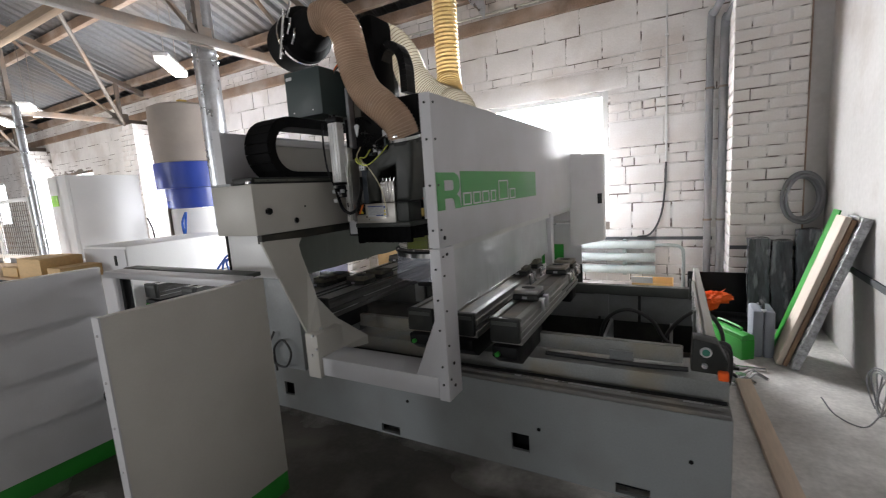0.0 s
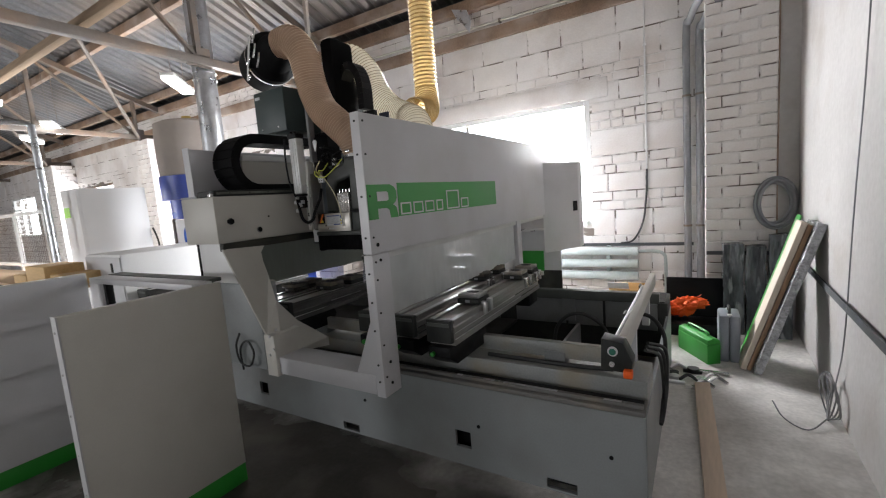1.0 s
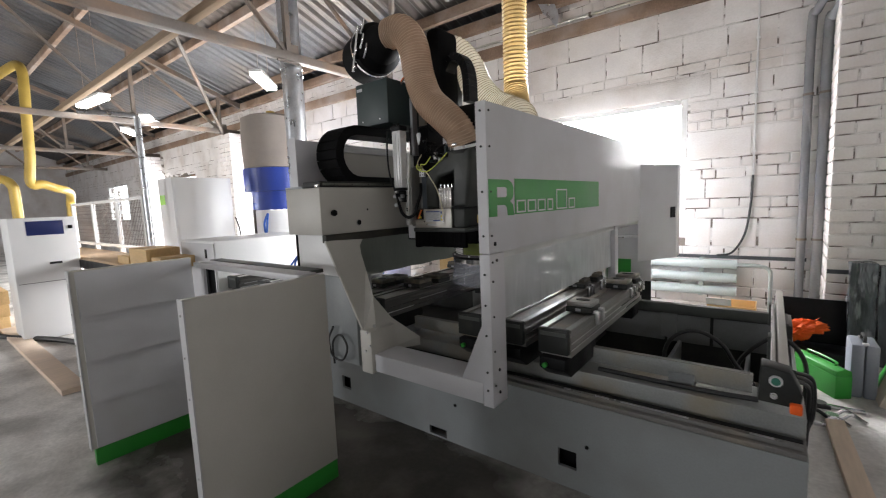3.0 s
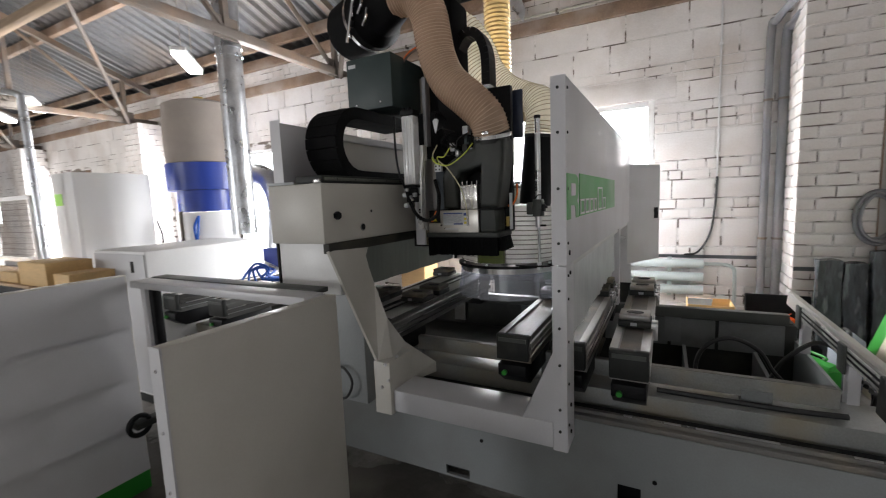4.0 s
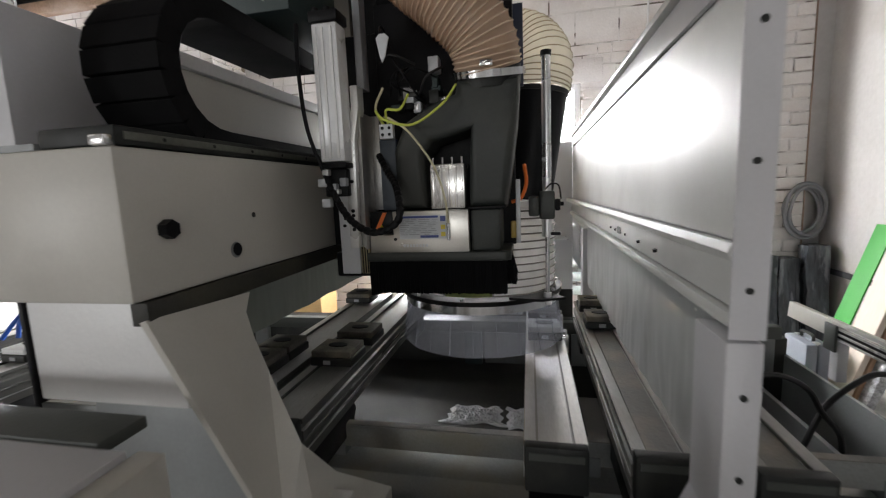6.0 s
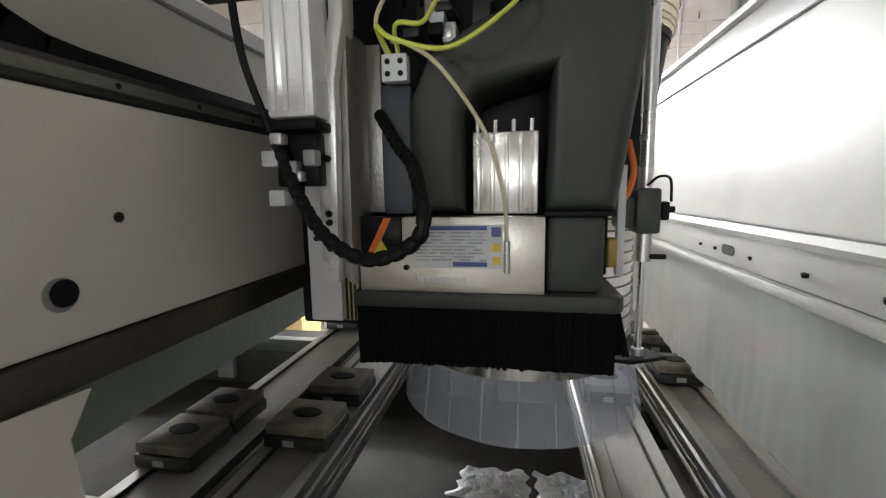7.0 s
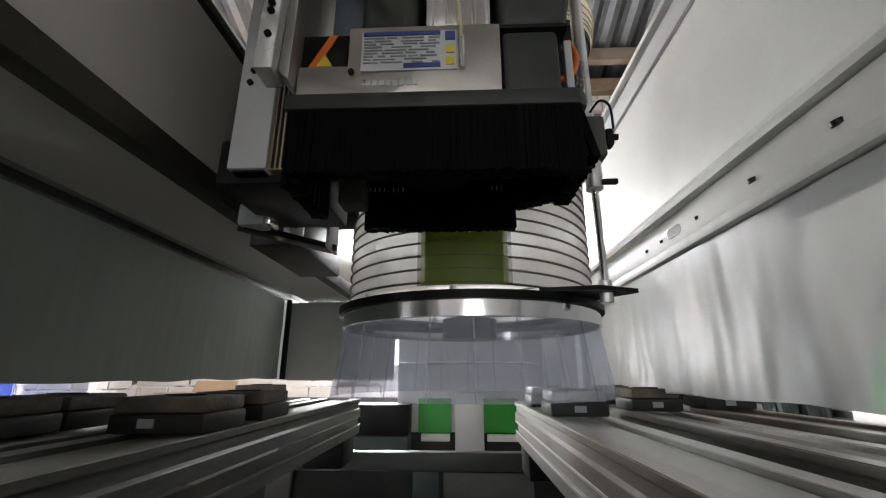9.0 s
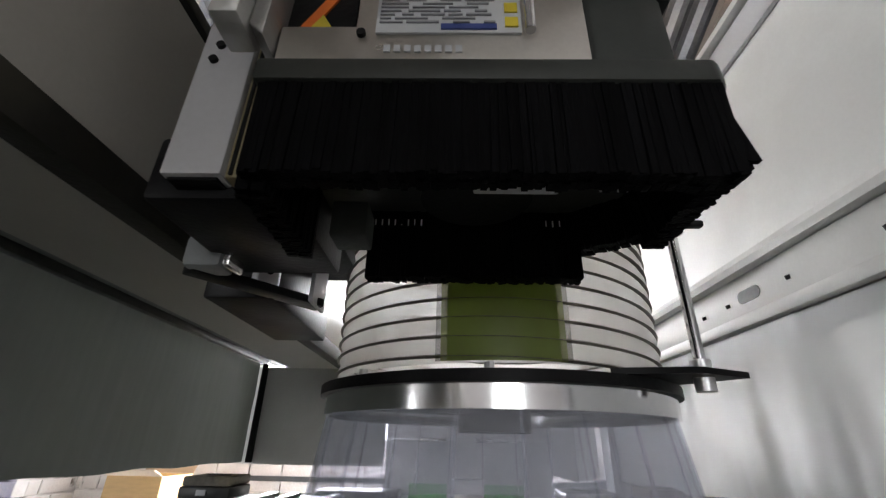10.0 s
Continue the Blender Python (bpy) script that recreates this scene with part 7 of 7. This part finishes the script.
part("flap", prism(bm_new(), [(4.457, 0.756), (4.45, 0.756), (4.36, 0.79), (4.362, 0.797)], "x", -3.42, -3.08), "wood_pale", tb_)
# scrap metal parts on the floor
for k in range(15):
    mx_, my_ = 0.42 + random.uniform(-0.13, 0.16), 3.28 + random.uniform(-0.16, 0.16)
    bm = bm_new()
    if k % 3 == 0:
        cyl(bm, (mx_, my_, 0.0), (mx_, my_, 0.03), random.uniform(0.025, 0.045), 18)
    elif k % 3 == 1:
        box(bm, mx_ - 0.06, mx_ + 0.06, my_ - 0.015, my_ + 0.015, 0.0, 0.02, bev=0.003)
    else:
        tube(bm, smooth_path([(mx_ - 0.05, my_, 0.012), (mx_, my_ + 0.05, 0.03), (mx_ + 0.06, my_ + 0.01, 0.012)], 6), 0.011, 8)
    ob = single("metal_part", bm, "alu" if k % 4 else "rubber", "loose bright metal machine part on the floor" if k % 4 else "loose black machine part on the floor", "metal part", "loose metal parts")
single("floor_plank", prism(bm_new(), [(0.425, 3.18), (0.512, 3.20), (0.553, 2.05), (0.585, 1.15), (0.49, 1.15), (0.468, 2.05)], "z", 0.0, 0.035, 0.003), "wood_y", "pale timber plank lying beside the machine", "plank")
bm = bm_new()
for k in range(5):
    r = 0.09 + 0.008 * k
    tube(bm, [Vector((east(2.98) - 0.035 - 0.006 * k, 2.98 + 0.012 * k, 0.12)) + Vector((0.012 * math.sin(2 * a + k), r * math.cos(a), r * 1.1 * math.sin(a))) for a in np.linspace(0, 2 * math.pi, 26)], 0.0045, 6)
tube(bm, smooth_path([(east(3) - 0.03, 3.0, 0.2), (east(2.9) - 0.02, 2.9, 0.5), (east(2.8) - 0.02, 2.8, 1.2), (east(2.7) - 0.02, 2.68, 1.9), (east(2.6) - 0.02, 2.62, 2.7)], 8), 0.0035, 6)
tube(bm, smooth_path([(east(2.95) - 0.06, 2.95, 0.03), (0.95, 2.8, 0.012), (0.86, 2.9, 0.012), (0.82, 3.0, 0.06)], 8), 0.004, 6)
single("wire_coil", bm, "grey_pipe", "coil of thin grey wire hanging low on the plastered wall", "wire coil", smooth=60)
# plastic bags lying in the bed below the head
for bx, wx, sd in ((-1.36, 0.13, 1), (-1.08, 0.13, 5)):
    bm = bm_new()
    bmesh.ops.create_grid(bm, x_segments=64, y_segments=36, size=1)
    for v in bm.verts:
        q = Vector((v.co.x * 2.2 + sd, v.co.y * 1.6, sd))
        rim = max(0.0, 1 - max(abs(v.co.x), abs(v.co.y)) ** 4)
        h = abs(noise.noise(q * 1.4)) * 0.018 + abs(noise.noise(q * 4.2)) * 0.015 + abs(noise.noise(q * 9)) * 0.007
        sx, sy = 1 + 0.5 * noise.noise(Vector((sd, v.co.y * 1.7, 3))), 1 + 0.6 * noise.noise(Vector((v.co.x * 1.6, sd, 8)))
        v.co = Vector((bx + v.co.x * wx * sx, 2.66 + v.co.y * 0.085 * sy + 0.02 * noise.noise(q), 0.332 + h * rim))
    bmesh.ops.solidify(bm, geom=list(bm.faces), thickness=0.0008)
    single("plastic_bag", bm, "bag", "crumpled clear plastic bag lying in the machine bed", "plastic bag", "plastic bags", smooth=12)

# thin black wire looping beside the leg of the gantry
single("cable", tube(bm_new(), smooth_path([(-1.84, 1.445, 0.70), (-1.88, 1.44, 0.62), (-1.85, 1.435, 0.53), (-1.76, 1.435, 0.52), (-1.72, 1.44, 0.60), (-1.78, 1.445, 0.66), (-1.86, 1.45, 0.60), (-1.87, 1.46, 0.47)], 8), 0.006, 8), "rubber", "thin black wire looped beside the gantry leg", "cable", "loose cables")
# torn strip of sheet hanging from the channel on the wall
single("torn_sheet", prism(bm_new(), [(-2.19, 3.72), (-1.98, 3.66), (-1.93, 3.52), (-1.955, 3.38), (-2.05, 3.52), (-2.12, 3.58)], "y", 5.02, 5.024), "galv", "torn grey sheet hanging from the channel on the wall", "sheet")

# machine shade painted on the floor in front of the bed, with some oil
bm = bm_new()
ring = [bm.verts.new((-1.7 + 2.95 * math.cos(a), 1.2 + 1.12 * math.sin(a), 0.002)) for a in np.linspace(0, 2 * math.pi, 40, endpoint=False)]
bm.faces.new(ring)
single("oil_stain", bm, "oily", "concrete floor darkened by machine shade, with some oil", "stain", kind="structure")

# ---- bricks and blocks of the wall and pilasters ----
brick_mesh = {}


def piece(name, x0, x1, z0, z1, y, parent, depth=0.10, side=False):
    """One brick or block: shares its mesh with others of the same size."""
    w, h = round(x1 - x0, 3), round(z1 - z0, 3)
    key = (w, h, side, random.randrange(4))
    if key not in brick_mesh:
        bm = bm_new()
        r = bmesh.ops.create_cube(bm, size=1.0)
        bmesh.ops.scale(bm, vec=(w, depth, h), verts=bm.verts)
        bmesh.ops.bevel(bm, geom=[e for e in bm.edges if all(v.co.y < 0 for v in e.verts)], offset=0.005, segments=1, affect="EDGES")
        for v in bm.verts:
            v.co += Vector((random.uniform(-1, 1), random.uniform(-1, 1) * 0.5, random.uniform(-1, 1))) * 0.0022
        if side:
            bmesh.ops.rotate(bm, cent=(0, 0, 0), matrix=Matrix.Rotation(radians(-90), 3, "Z"), verts=bm.verts)
        me = bpy.data.meshes.new(name)
        bm.to_mesh(me)
        bm.free()
        me.materials.append(M["white_brick"])
        brick_mesh[key] = me
    ob = new(name, brick_mesh[key])
    ob.parent = parent
    return ob


def free_spans(z0, z1, a, b):
    """The stretches of a course between a and b that no opening cuts."""
    spans = [(a, b)]
    for x0, x1, oz0, oz1 in OPEN:
        if z1 > oz0 + 0.02 and z0 < oz1 - 0.02:
            nxt = []
            for s0, s1 in spans:
                if x1 <= s0 or x0 >= s1:
                    nxt.append((s0, s1))
                else:
                    nxt += [(s0, x0)] * (x0 - s0 > 0.05) + [(x1, s1)] * (s1 - x1 > 0.05)
            spans = nxt
    return spans


courses, z = [], 0.005
pattern = [0.09] * 4 + [0.19] + [0.09] * 2 + [0.28] + [0.09] * 2 + [0.19] + [0.09] * 2 + [0.28] + [0.085] * 3 + [0.19] + [0.085, 0.085, 0.28, 0.28] + [0.09] * 8
single("lintel", B(-3.25, -0.40, WALL_Y - 0.008, WALL_Y + 0.004, 2.362, 2.575, bev=0.003), "white_brick", "smooth painted lintel over the window", "lintel", kind="structure")
for h in pattern:
    courses.append((z, z + h))
    z += h + (0.016 if h > 0.2 else 0.012)
far = bm_new()
count = 0
for n_c, (z0, z1) in enumerate(courses):
    if z0 > TOP - 0.05:
        break
    z1 = min(z1, TOP)
    length = 0.59 if z1 - z0 > 0.2 else (0.39 if z1 - z0 > 0.15 else 0.25)
    for s0, s1 in free_spans(z0, z1, LEFT_X, RIGHT_X):
        xx = s1
        first = random.uniform(0.4, 1.0)
        while xx - s0 > 0.03:
            w = length * (first if xx == s1 else (random.choice((1, 1, 1, 0.66)) if length > 0.3 else random.choice((1, 1, 0.5))))
            w = min(w, xx - s0)
            near = xx > -4.2 and count < 300
            d = random.uniform(-0.0025, 0.004)
            if near:
                ob = piece("block" if length > 0.3 else "brick", 0, round(w - (0.015 if length > 0.5 else 0.011), 2), z0, z1, 0, wall_north)
                ob.location = (xx - w / 2, WALL_Y + 0.05 + d, (z0 + z1) / 2)
                count += 1
            else:
                x0, x1, y0 = xx - w, xx - (0.015 if length > 0.5 else 0.011), WALL_Y + d
                v = [far.verts.new(p) for p in ((x0, y0, z0), (x1, y0, z0), (x1, y0, z1), (x0, y0, z1), (x0, y0 + 0.03, z0), (x1, y0 + 0.03, z0), (x1, y0 + 0.03, z1), (x0, y0 + 0.03, z1))]
                for f in ((0, 1, 2, 3), (1, 5, 6, 2), (5, 4, 7, 6), (4, 0, 3, 7), (3, 2, 6, 7), (4, 5, 1, 0)):
                    far.faces.new([v[k] for k in f])
            xx -= w
far_ob = link_mesh("brickwork", far, "white_brick")
far_ob.parent = wall_north
far_ob["kind"] = "stuff"

pil_obs = sorted([o for o in bpy.data.objects if o.name.startswith("pilaster")], key=lambda o: -max(v.co.x for v in o.data.vertices))
for n_p, ((x0, x1), ob) in enumerate(zip(PIL, pil_obs)):
    n_c = 0
    z = 0.004
    while z < 3.05:
        z1 = z + 0.089
        cuts = [(x0, x0 + 0.255), (x0 + 0.265, x1)] if n_c % 2 else [(x0, x0 + 0.122), (x0 + 0.132, x0 + 0.388), (x0 + 0.398, x1)]
        for a, b in cuts:
            q = piece("brick", a, b, z, z1, 0, ob, 0.09)
            q.location = ((a + b) / 2, 4.695 + random.uniform(-0.003, 0.004), (z + z1) / 2)
        for a, b in ([(4.742, 4.95), (4.96, 5.165)] if n_c % 2 else [(4.742, 4.84), (4.85, 5.10)]):
            for xs, sgn in ((x0 + 0.045, 1),) if n_p == 0 else ((x1 - 0.045, -1),):
                q = piece("brick", 0, b - a, z, z1, 0, ob, 0.09, side=sgn > 0)
                q.location = (xs + random.uniform(-0.002, 0.002), (a + b) / 2, (z + z1) / 2)
                if sgn < 0:
                    q.rotation_euler = (0, 0, radians(90))
        z = z1 + 0.0105
        n_c += 1
